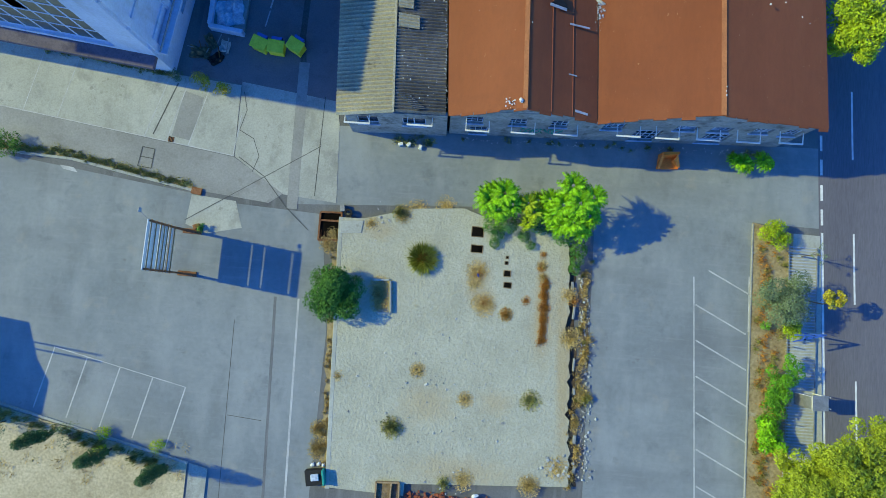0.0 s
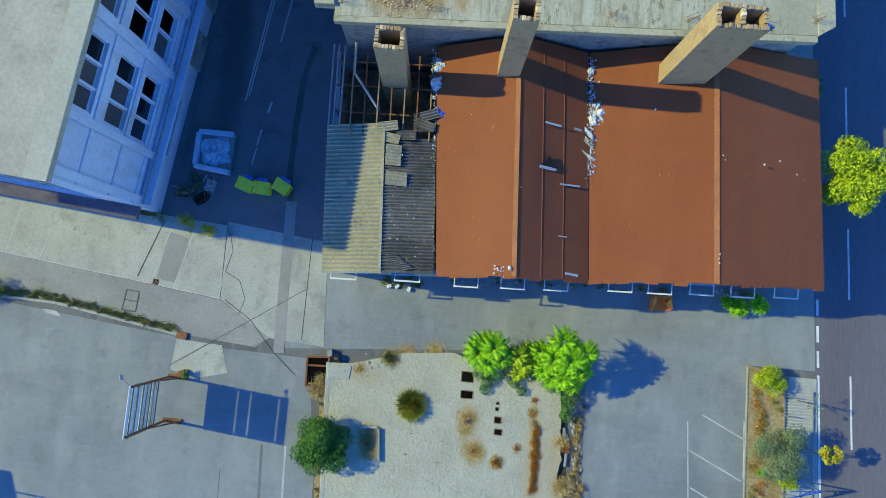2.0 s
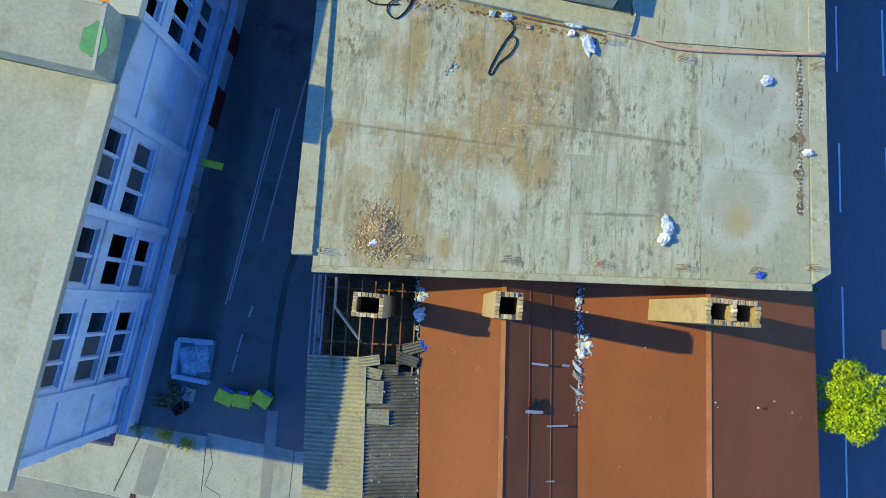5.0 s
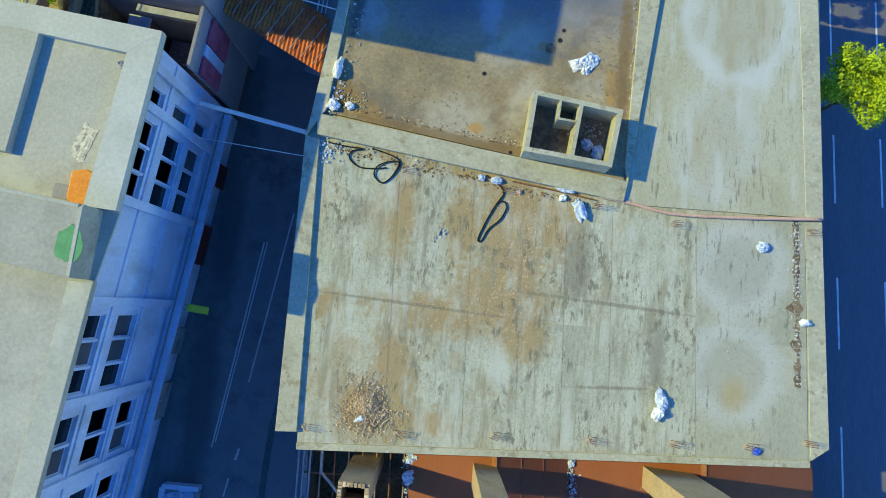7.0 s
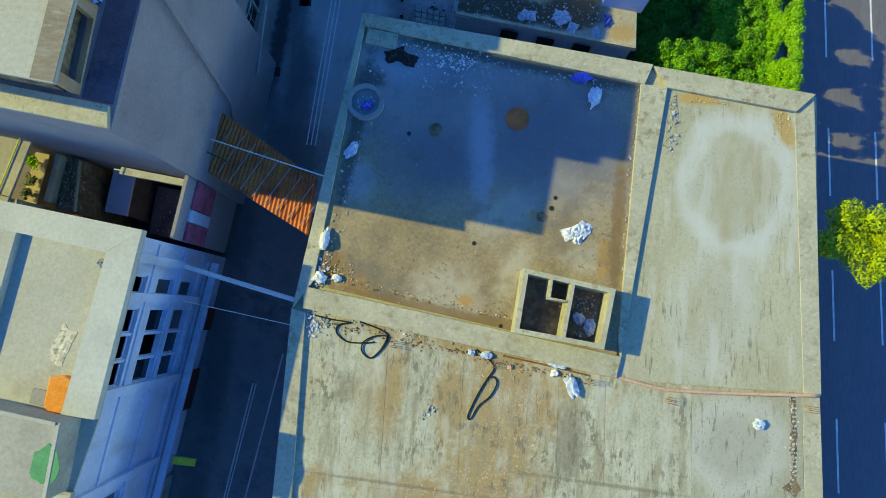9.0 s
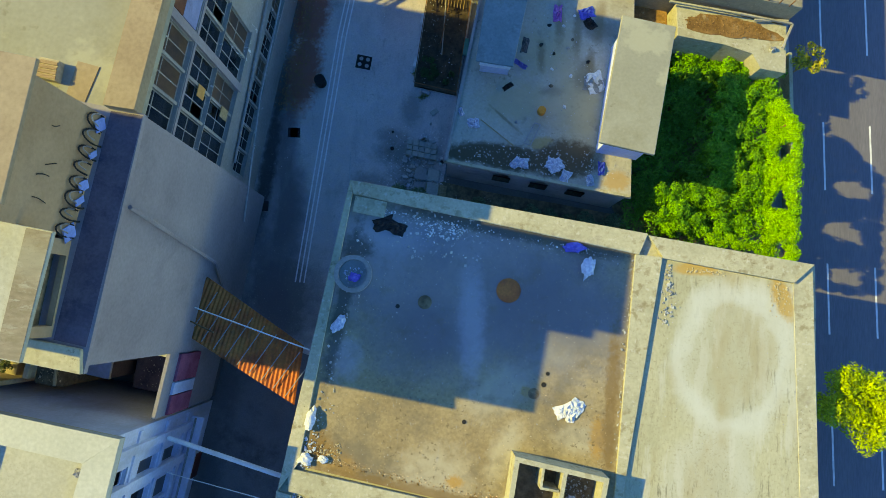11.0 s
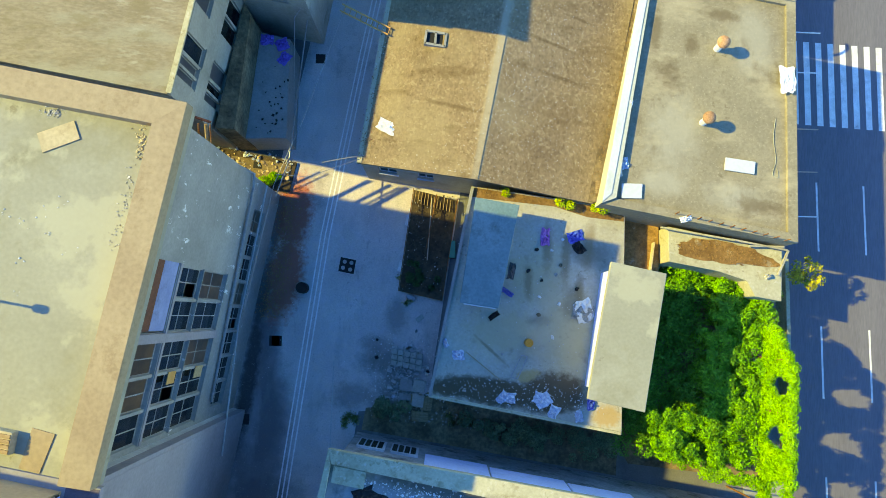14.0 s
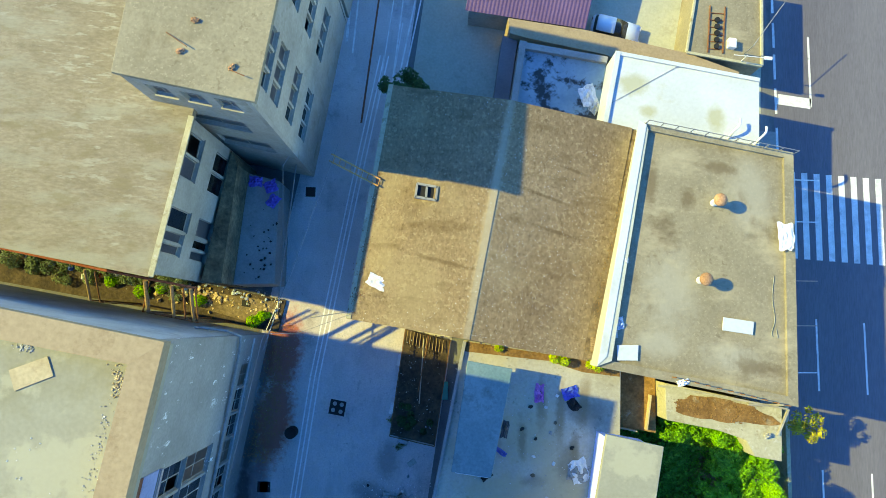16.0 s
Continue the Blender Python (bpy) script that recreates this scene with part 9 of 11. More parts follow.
sp = [(-7.8 + 1.6 * rng.random(), 50.7 + 1.2 * rng.random(), ZB, .05 + .12 * rng.random()) for _ in range(60)] + [(20.7 + rng.normal() * .35, 63.6 + rng.normal() * .6 - .0, ZB - .06, .05 + .1 * rng.random()) for _ in range(90)] + [(14.6 + 2.5 * rng.random(), 64.6 + rng.normal() * .1, ZB - .06, .05 + .1 * rng.random()) for _ in range(50)]
stuff("ochre_clods", stones(sp, rng), "soil_dry", "ochre earth clods in the roof corners", "soil")

# beams and cables across the back street
solo("street_beam", tube([(-17.9, 50.9, 8.4), (-9.6, 49.2, 9.2)], 0.16, 8), "metal_white", "pale pipe bridging the back street", "pipe")
solo("street_cable", tube([(-17.9, 48.6, 8.0), (-9.6, 47.6, 9.4)], 0.03, 5), "metal_white", "thin cable across the back street", "cable")
solo("street_cable", tube([(-16.9, 59.5, 9.4), (-8.6, 57.4, 10.4)], 0.045, 5), "metal_white", "thin cable across the back street", "cable")

# ---- on the western roofs ----
bm = solid([(-21.1, 44.1), (-21.2, 42.6), (-20.95, 42.3), (-20.1, 42.2), (-19.75, 42.5), (-19.65, 44.0), (-20.3, 44.25)], ZW - .25, ZW + 0.2, .08)
solo("orange_bale", bm, "cloth_orange", "bright orange cloth-wrapped bale on the pale roof", "bale")
bm = solid([(-22.2, 42.6), (-21.05, 42.45), (-21.0, 43.3), (-22.1, 43.4)], ZW - .25, ZW - 0.15, 0.02)
solo("grey_board", bm, "concrete_band", "olive-grey board on the roof", "board")
crumple(-20.9, 45.8, ZW - .25, .9, 1.9, -18, "cloth_cream", "cream chequered cloth on the roof", "cloth", 60, 0.07, "cloth")
sack(-20.0, 42.2, ZW - .2, .2, .25, .15, 0, "tarp_blue", "small blue rag on the roof", "rag", 61, "rag")
sack(-19.3, 50.4, ZW - .25, .3, .35, .25, 0, "rubble_grey", "grey lump in the parapet corner", "lump", 62, "rubble")
solo("green_sheet", solid(blotch(-19.8, 40.0, .72, 1.0, 5, 20, 0.25, 18), 17.95, 17.99), "plastic_green", "green plastic sheet on the stair head", "sheet")
part("penthouse", solid([(-23.9, 52.3), (-24.8, 44.8), (-44, 46.5), (-44, 53.5)], ZW - .3, 16.5, 0.05), "roof_pale", west, "rounded pale roof house")
# low court between factory and tower
court = thing("low_court_building", "low building with open court between the tall blocks", "building")
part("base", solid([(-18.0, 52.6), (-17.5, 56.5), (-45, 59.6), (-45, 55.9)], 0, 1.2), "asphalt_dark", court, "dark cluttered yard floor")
# block coloured dark in place of the shade under the slab
part("link_block", solid([(-24.5, 54.35), (-23.0, 54.15), (-22.8, 57.3), (-24.25, 57.4)], 1.2, 6.8), "plum_dark", court, "link block coloured dark for the shade beneath its slab")
part("link_roof", solid([(-24.55, 54.3), (-22.95, 54.1), (-22.75, 57.35), (-24.3, 57.45)], 6.8, 7.05, 0.03), "facade_white", court, "pale blue slab roof of the link block")
part("tar_roof", solid([(-22.6, 53.3), (-18.2, 52.8), (-17.7, 56.4), (-22.4, 56.9)], 1.2, 4.2), "plum_dark", court, "dark low roof in the court")
part("court_floor", solid([(-26.3, 53.9), (-24.85, 53.7), (-25.0, 57.3), (-26.2, 57.5)], 1.2, 9.7), "soil_brown", court, "ochre court floor")
part("partition", solid(strip((-26.15, 57.4), (-26.5, 54.2), 0.34), 9.7, 10.5, 0.03), "plaster_tan", court, "tan court partition")
part("partition", solid(strip((-24.95, 53.8), (-25.08, 57.2), 0.12), 9.7, 9.95, 0.02), "plaster_tan", court, "thin tan kerb")
part("lower_floor", solid([(-29.0, 54.2), (-26.6, 53.95), (-26.4, 57.5), (-28.8, 57.8)], 1.2, 5.4), "rust", court, "dark brown sunken floor")
part("planter", solid(strip((-28.4, 54.2), (-28.0, 57.6), 1.0), 5.4, 9.2, 0.03), "plaster_tan", court, "masonry planter bed")
part("screen", solid(strip((-17.95, 52.5), (-17.45, 56.9), 0.22), 1.2, 11.0), "facade_tower", court, "street-side screen wall")
for f0, f1, m, lb_ in ((.0, .3, "panel_plum", "faded plum-red panel"), (.3, .5, "facade_white", "white panel between plum-red ones"), (.5, .93, "panel_plum", "faded plum-red panel")):
    p, q = mix2((-17.74, 52.5), (-17.26, 56.8), f0 + .01), mix2((-17.74, 52.5), (-17.26, 56.8), f1 - .01)
    part("screen_panel", solid(strip(p, q, 0.16), 6.2, 9.6), m, court, lb_)
part("tower_annex", solid([(-17.5, 56.55), (-22.5, 57.1), (-22.6, 56.6), (-17.6, 56.1)], 9.0, 9.5, .02), "facade_grey", court, "weathered ledge along the tower foot")
# bits on the workshop roof
for nm, pts, z, m, lb_ in (("roof_board", [(-19.3, 69.0), (-18.35, 68.85), (-17.9, 70.6), (-18.95, 70.8)], .05, "roof_tan", "tan board lying on the roof"), ("roof_board", [(-20.75, 84.25), (-19.1, 85.0), (-18.7, 84.15), (-20.35, 83.35)], .06, "plaster_tan", "tan board lying on the roof")):
    solo(nm, solid(pts, ZT - .15, ZT - .15 + z), m, lb_, "board", "boards on the roof")
crate = thing("vent_crate", "small slatted timber crate on the roof", "crate", at=(-20.0, 70.2, ZT))
part("body", solid([(-20.55, 69.75), (-19.6, 69.62), (-19.55, 70.6), (-20.5, 70.72)], ZT - .15, ZT + .3, .02), "plaster_tan", crate)
for k in range(4):
    part("slat", solid(strip((-20.5, 69.85 + .22 * k), (-19.6, 69.75 + .22 * k), 0.17), ZT + .3, ZT + .36), "timber", crate)
sp = [(x + NR.normal() * .2, y + NR.normal() * .2, ZT - .15, .03 + .06 * NR.random()) for x, y in ((-21.9, 80.3), (-20.1, 80.7), (-19.5, 79.6), (-20.5, 78.3), (-18.4, 78.9), (-15.9, 80.0), (-16.0, 79.4), (-20.6, 76.8), (-20.8, 80), (-19.2, 81)) for _ in range(4)]
stuff("roof_pebbles", stones(sp, np.random.default_rng(35)), "sack_white", "pale pebbles scattered on the roof", "pebbles")
sp = [(-15.75 + NR.normal() * .22, 84.2 + NR.normal() * .5, ZT - .15, .04 + .12 * NR.random() ** 2) for _ in range(90)]
stuff("corner_clods", stones(sp, np.random.default_rng(63)), "soil_dry", "ochre dirt in the roof corner", "dirt")
sp = [(-20.2 + NR.normal() * .35, 85.35 + NR.normal() * .12, ZT - .15, .04 + .12 * NR.random() ** 2) for _ in range(60)] + [(-16.0 - .012 * (84 - y) * 9 + NR.normal() * .15, y, ZT - .15, .03 + .07 * NR.random()) for y in 79 + 4 * NR.random(60)]
stuff("edge_dirt", stones(sp, np.random.default_rng(64)), "rubble_grey", "grey dirt along the roof edge", "dirt")
bm = bmesh.new()
bar(bm, (-25.2, 76.7, ZT - .15), (-25.2, 76.7, ZT + 3.7), 0.12, sides=8)
disc(bm, -25.2, 76.7, ZT + 3.7, 0.2, 0.3, 12)
solo("roof_mast", bm, "metal_grey", "steel mast with round head on the roof", "mast")
# graffiti strokes on the tower's upper wall
GR = random.Random(71)
for k in range(8):
    y = 62.7 + 0.72 * k
    x = -17.86 + 0.131 * (y - 62.5)
    r, zc = GR.uniform(.26, .40), 22.75
    pts = [(x + .03, y + r * math.cos(a), zc + 1.0 * math.sin(a)) for a in np.linspace(-.3, 3.5 + GR.uniform(-.4, .4), 14)]
    solo("graffiti_stroke", tube(pts, .045, 4), "black_rubber", "black spray-painted loop on the upper wall", "graffiti", "graffiti loops")
    pts = [(x + .05, y + .1 + (r - .09) * math.cos(a), zc - .1 + .8 * math.sin(a)) for a in np.linspace(.2, 2.9, 12)]
    solo("graffiti_stroke", tube(pts, .04, 4), "metal_grey", "grey spray-painted loop on the upper wall", "graffiti", "graffiti loops")
    if k in (0, 2, 3, 5, 7):
        w_ = (.36, 0, .16, .24, 0, .14, 0, .3)[k]
        bm = bmesh.new()
        bar(bm, (x + .02, y - w_, ZT + .3), (x + .02, y + w_ * .6, ZT + .3 + w_), .05, .5 + w_)
        solo("graffiti_fill", bm, "paint_azure", "bright blue spray-painted patch on the upper wall", "graffiti", "graffiti patches")
for k, (y, zc, h) in enumerate(((63.6, 25.3, .9), (64.6, 25.5, .8), (65.2, 25.2, .7), (66.8, 25.6, .5))):
    x = -17.86 + 0.131 * (y - 62.5)
    solo("graffiti_stroke", tube([(x + .02, y + .12 * math.sin(a * 2 + k), zc + h * (a - .5)) for a in np.linspace(0, 1, 7)], .022, 4), "black_rubber", "thin dark spray-painted line on the upper wall", "graffiti", "thin graffiti lines")

# gap between the workshop and the mottled building
flat("gap_soil", [(-46, 92), (-46, 89.4), (-14.3, 86.2), (-13.9, 88.8), (-18.8, 89.4)], 0.2, "soil_dark", label="littered soil in the narrow gap", category="soil")
rng = np.random.default_rng(36)
sp = [(-40 + 26 * rng.random(), 0, 0, 0) for _ in range(420)]
sp = [(x, 88.9 - (x + 18) * 0.105 + rng.normal() * .55, .2, .04 + .16 * rng.random() ** 2) for x, *_ in sp]
stuff("gap_rubbish", stones(sp, rng), "rubble_grey", "mixed rubbish filling the gap", "rubbish")
sp = [(x, y, .25, .1 + .2 * rng.random()) for x, y, *_ in sp[::4]]
stuff("gap_rubbish_blue", stones([(x - .3, y + .2, z, s) for x, y, z, s in sp], rng), "sack_blue", "blue rubbish filling the gap", "rubbish")
for k, (x, y, R) in enumerate(((-16.3, 86.9, .8), (-15.6, 87.4, .6), (-20.8, 88.2, .7), (-25.5, 88.6, .8), (-23.9, 88.9, .6), (-28, 89.2, .7))):
    c, u, v = leaf_cloud([(x, y, .5, R * .7, .7), (x + .4, y + .1, .4, R * .45, .7)], 600, 0.08, np.random.default_rng(90 + k))
    tagged(quads("gap_shrub", c, u, v, "leaf_bright"), "green shrub growing in the gap", "shrub", "shrubs in the gap")
for k, (xt, yt, xb, yb, r) in enumerate(((-25.3, 89.6, -25.6, 87.6, .09), (-24.6, 89.5, -24.9, 87.5, .05), (-21.2, 89.2, -21.5, 87.1, .14), (-20.9, 89.2, -21.9, 87.1, .06), (-19.4, 89.0, -19.7, 86.9, .12), (-18.6, 88.9, -18.9, 86.8, .07), (-18.1, 88.9, -18.3, 86.75, .12), (-17.8, 88.9, -18.0, 86.7, .06))):
    fr = thing("pipe_frame", "rusty brown steel strut spanning the gap", "strut", "struts in the gap", at=(xb, yb, 0.2))
    bm = bmesh.new()
    bar(bm, (xt, yt, 9.2), (xb, yb, 7.4), 2 * r, sides=8)
    part("tube", bm, "rust" if k % 2 else "timber", fr)
    bm = bmesh.new()
    bar(bm, (xb, yb, 0.2), (xb, yb, 7.42), 1.4 * r, sides=8)
    part("foot", bm, "rust", fr)
solo("gap_rail", tube([(-29, 90.4, 12.6), (-22, 89.5, 12.6), (-17.6, 88.95, 9.6)], .09, 7), "paint_rust_red", "rusty red pipe along the roof edge", "pipe")
solo("gap_rail", tube([(-21.4, 87.1, 7.4), (-19.6, 86.9, 7.4), (-18.0, 86.72, 7.4)], .1, 7), "rust", "rusty pipe joining the struts", "pipe")
rgap = np.random.default_rng(361)
sp = [(x, 88.15 - (x + 16) * .1 + rgap.normal() * .42, .2, .1 + .34 * rgap.random() ** 2) for x in -24.5 + 10 * rgap.random(190)]
stuff("gap_stones", stones(sp, rgap), "rubble", "pale broken slabs covering the gap floor", "rubble")
part("gap_slab", solid([(-20.6, 89.0), (-14.3, 88.6), (-14.5, 87.3), (-17.0, 86.9), (-20.8, 87.7)], .1, .26), "soil_brown", None)["kind"] = "structure"
part("gap_hole", solid([(-17.4, 88.6), (-16.7, 88.55), (-16.7, 88.0), (-17.4, 88.05)], .24, .268), "black_rubber", None)["kind"] = "structure"
solo("wall_pipe", tube([(-17.6, 86.4, 9.0), (-15.6, 86.3, 8.5), (-14.8, 86.0, 8.0), (-14.9, 85.0, 7.5), (-16.0, 75.4, 6.5), (-16.6, 70, 6)], 0.1, 7), "metal_grey", "long grey pipe along the workshop wall", "pipe")
solo("wall_pipe", tube([(-14.7, 85.8, 5.0), (-15.8, 75.4, 4.5), (-15.95, 66.0, 4.3)], 0.06, 6), "facade_grey", "long grey pipe along the workshop wall", "pipe")
low = thing("low_shed_roof", "low concrete shed roof in deep shade", "shed")
part("roof", solid([(-17.0, 98.2), (-14.6, 97.8), (-14.1, 89.9), (-17.2, 89.6)], 0, 3.5, 0.03), "concrete_band", low)
part("passage", solid([(-18.6, 89.5), (-17.2, 89.55), (-17.0, 98.2), (-17.6, 99.2)], 0, 6.2), "soil_brown", low, "dark brown littered passage")
for k, (x, y) in enumerate(((-16.4, 97.6), (-15.2, 97.3), (-14.9, 96.2))):
    crumple(x, y, 3.5, 1.0, .8, 30 * k, "tarp_blue", "blue tarpaulin on the shed roof", "tarp", 70 + k, 0.4)
sp = [(-15.6 + .8 * NR.normal(), 92.2 + 2.0 * NR.normal(), 3.5, .08 + .16 * NR.random()) for _ in range(34)]
sp = [q for q in sp if -17 < q[0] < -14.4 and 90 < q[1] < 97.5]
stuff("shed_roof_litter", stones(sp, np.random.default_rng(37)), "black_rubber", "dark litter on the shed roof", "litter")
bm = tube([(-13.2, 99.0, 4.5), (-13.4, 88.0, 4.6), (-14.0, 85.0, 5.0)], 0.05, 5)
solo("drop_wire", bm, "metal_grey", "grey wires hanging along the street", "wire")
for k, (x, y) in enumerate(((-16.0, 103.2), (-16.6, 101.4), (-13.7, 99.9 + .8))):
    sack(x, y, 18.5, .3, .2, .15, 20 * k, "brick_red", "orange broken brick on the roof", "brick_lump", 80 + k, "rubble")
for a, b in (((-17.5, 102.4), (-16.2, 101.6)), ((-13.9, 100.6), (-12.9, 100.2))):
    bm = bmesh.new()
    bar(bm, (*a, 18.52), (*b, 18.75), 0.04)
    solo("bent_rod", bm, "rust", "bent steel rod on the roof", "rod", "rods on the roof")

# ---- rear court and dirty house ----
bed = thing("rubbish_bed", "dark fenced bed packed with rubbish and leaves", "bed")
part("soil", solid([(-4.1, 87.3), (-0.5, 86.7), (-1.1, 78.5), (-4.6, 79.0)], 0, 0.35), "soil_dark", bed)
for a, b in (((-4.1, 87.3), (-4.6, 79.0)), ((-0.5, 86.7), (-1.1, 78.5)), ((-4.6, 79.0), (-1.1, 78.5)), ((-2.2, 87.0), (-2.7, 82.5))):
    bm = bmesh.new()
    bar(bm, (*a, 1.0), (*b, 1.0), 0.06)
    part("rail", bm, "rust", bed)
for k in range(12):
    bm = bmesh.new()
    bar(bm, (-3.9 + .26 * k, 87.2 - .05 * k, 0.7), (-3.95 + .26 * k, 86.2 - .05 * k, 0.8), 0.06)
    part("slat", bm, "timber", bed)
rng = np.random.default_rng(38)
sp = [(-4.5 + 3.2 * rng.random() + .05 * (y - 79), y, .35, .05 + .16 * rng.random() ** 2) for y in 79 + 8 * rng.random(520)]
stuff("bed_leaves", stones(sp, rng), "soil_dark", "dark brown leaves and twigs on the bed", "leaves")
stuff("bed_rubbish", stones([(x, y, .4, s_ * .55) for x, y, z, s_ in sp[::5]], rng), "sack_blue", "blue plastic rubbish on the bed", "rubbish")
sp = [(-4.45 + .05 * (y - 79) + rng.normal() * .16, y, .1 + .2 * rng.random(), .04 + .14 * rng.random() ** 2) for y in 79.5 + 6.5 * rng.random(120)]
stuff("bed_edge_rubbish", stones(sp, rng), "sack_blue", "blue-white plastic rubbish along the bed", "rubbish")
c, u, v = leaf_cloud([(-3.1 + .55 * rng.normal(), 80.1 + .5 * rng.normal(), .45, .3, .4) for _ in range(14)], 2600, .05, rng)
tagged(quads("moss_mat", c, u, v, "leaf_dark"), "dark green moss patch on the bed", "moss", "", "stuff")
bm = bmesh.new()
bar(bm, (-2.57, 86.6, 1.05), (-2.54, 81.6, .75), .09, sides=8)
solo("wooden_pole", bm, "facade_beige", "long pale pole lying across the bed", "pole")
for x, y, sx, sy, tn, m in ((-4.35, 84.8, .4, .9, -8, "sack_white"), (-4.65, 81.0, .35, .9, -8, "sack_white"), (-3.6, 78.55, .8, .35, -20, "metal_grey"), (-.65, 82.7, .6, 1.4, 5, "plastic_teal")):
    bm = bmesh.new()
    box(bm, x, y, .02, sx, sy, .32, tn)
    bmesh.ops.bevel(bm, geom=bm.edges[:], offset=0.05, segments=1, affect='EDGES')
    solo("crate", bm, m, "battered plastic crate beside the bed", "crate", "crates by the bed")
for k in range(44):
    x, y = -4.9 + 2.9 * NR.random(), 70.0 + 4.6 * NR.random()
    bm = bmesh.new()
    box(bm, x, y, 0.03, 0.42, 0.22, 0.22, NR.normal() * 25)
    bmesh.ops.bevel(bm, geom=bm.edges[:], offset=0.015, segments=1, affect='EDGES')
    solo("concrete_block", bm, "rubble_grey", "grey concrete building block in a loose pile", "block", "pile of concrete blocks")
for k in range(5):
    for j in range(3):
        bm = bmesh.new()
        box(bm, -4.5 + .5 * k, 74.2 - .45 * j - .06 * k, 0.02, 0.45, 0.4, 0.4, -6)
        bmesh.ops.bevel(bm, geom=bm.edges[:], offset=0.015, segments=1, affect='EDGES')
        solo("concrete_block", bm, "concrete_slab", "pale concrete building block in a row", "block", "pile of concrete blocks")
sp = [(-6.5 + 5.5 * rng.random(), 69.6 + 6 * rng.random(), .03, .02 + .1 * rng.random() ** 3) for _ in range(700)]
stuff("court_debris", stones(sp, rng), "sack_white", "small debris on the court asphalt", "debris")
mh = thing("manhole", "square iron manhole cover with pattern", "manhole", at=(-9.0, 80.7, 0))
part("cover", solid([(-9.65, 80.2), (-8.4, 80.05), (-8.3, 81.2), (-9.55, 81.35)], 0.03, 0.05), "black_rubber", mh)
for x, y in ((-9.3, 80.5), (-8.7, 80.4), (-9.2, 81.0), (-8.65, 80.95)):
    bm = bmesh.new()
    disc(bm, x, y, .05, .17, .012, 10)
    part("plate", bm, "metal_grey", mh)
for x, y in ((-14.2, 74.2), (-15.9, 67.9), (-12.9, 97.8), (-14.0, 73.4 + 0.8)):
    solo("street_cover", solid(strip((x - .4, y), (x + .4, y + .05), 0.8), 0.016, 0.03), "black_rubber", "dark iron street cover", "manhole", "street covers")
bm = bmesh.new()
disc(bm, -12.3, 78.6, 0.02, .45, .9, 14)
solo("black_barrel", bm, "black_rubber", "black plastic barrel in the back street", "barrel")
rng = np.random.default_rng(39)
sp = [(-14.2 + rng.normal() * .6 - .08 * (84 - y), y, .03, .03 + .07 * rng.random()) for y in 76 + 11 * rng.random(1500)]
stuff("red_leaves", stones(sp, rng), "lid_rust", "drift of dark red leaves along the wall", "leaves")
cl = [(6.0, 83.6, .9, 1.8, "cloth_purple", "purple and pink cloth on the dirty roof", "cloth"), (8.2, 83.8, 1.6, 1.2, "tarp_blue", "bright blue tarpaulin on the dirty roof", "tarp"), (8.5, 83.0, 1.0, 1.3, "black_rubber", "dark striped sheet on the roof", "sheet"), (3.5, 79.4, .5, 1.6, "plastic_blue", "dark blue sheet beside the cabin", "sheet"), (9.0, 78.3, 1.6, 1.9, "rubble_grey", "grey-white netting heap on the roof", "netting"), (0.4, 74.6, 1.0, 1.2, "sack_blue", "pale blue sheet on the roof", "sheet"), (-.6, 75.4, .9, .5, "sack_blue", "pale blue rag on the roof", "rag"), (3.7, 71.9, .8, 1.3, "sack_blue", "lilac plastic sheet on the roof edge", "sheet"), (6.5, 72.0, 1.6, 1.1, "sack_blue", "pale blue plastic on the roof edge", "sheet"), (10.0, 72.0, .7, 1.4, "tarp_blue", "blue bag on the roof edge", "bag"), (9.2, 71.2, .5, .8, "sack_blue", "blue bag on the roof edge", "bag"), (2.7, 77.6, 1.2, .5, "black_rubber", "dark flat sheet on the roof", "sheet")]
for k, (x, y, sx, sy, m, lb_, nm) in enumerate(cl):
    crumple(x, y, 5.5, sx * .7, sy * .7, 20 * k, m, lb_, nm, 100 + k, 0.4, nm)
rng = np.random.default_rng(41)
sp = [(-1 + 12 * rng.random(), 71.2 + 1.8 * rng.random() - .0, 5.5, .04 + .13 * rng.random() ** 2) for _ in range(260)] + [(-.5 + 10 * rng.random(), 73 + 12 * rng.random(), 5.5, .02 + .09 * rng.random() ** 3) for _ in range(520)]
stuff("house_roof_litter", stones(sp, rng), "rubble_grey", "small litter on the dirty roof", "litter")
bm = bmesh.new()
disc(bm, 5.3, 75.9, 5.5, .3, .5, 14)
solo("orange_pot", bm, "cloth_orange", "orange clay pot on the dirty roof", "pot")
bm = bmesh.new()
bar(bm, (.9, 74.9, 5.6), (3.5, 73.1, 5.65), .06)
solo("wooden_pole", bm, "timber", "dark wooden pole on the roof", "pole")
sled = thing("metal_frame", "small white metal frame on the roof", "frame", at=(4.6, 74.3, 5.5))
for a, b in (((4.2, 73.4), (4.9, 75.0)), ((4.7, 73.3), (5.3, 74.9)), ((4.2, 73.4), (4.7, 73.3)), ((4.9, 75.0), (5.3, 74.9))):
    bm = bmesh.new()
    bar(bm, (*a, 5.6), (*b, 5.6), .06)
    part("tube", bm, "metal_grey", sled)
part("window_band", solid(strip((0.4, 78.25), (2.6, 78.1), 0.1), 7.6, 7.95), "metal_white", rb, "white eave trim")
for x in (2.2, 5.0, 7.8):
    solo("wall_vent", solid(strip((x, 71.28 - .11 * x), (x + 1.3, 71.14 - .11 * x), 0.1), 3.2, 4.6), "glass_dark", "dark window in the rear wall", "window", "rear windows")

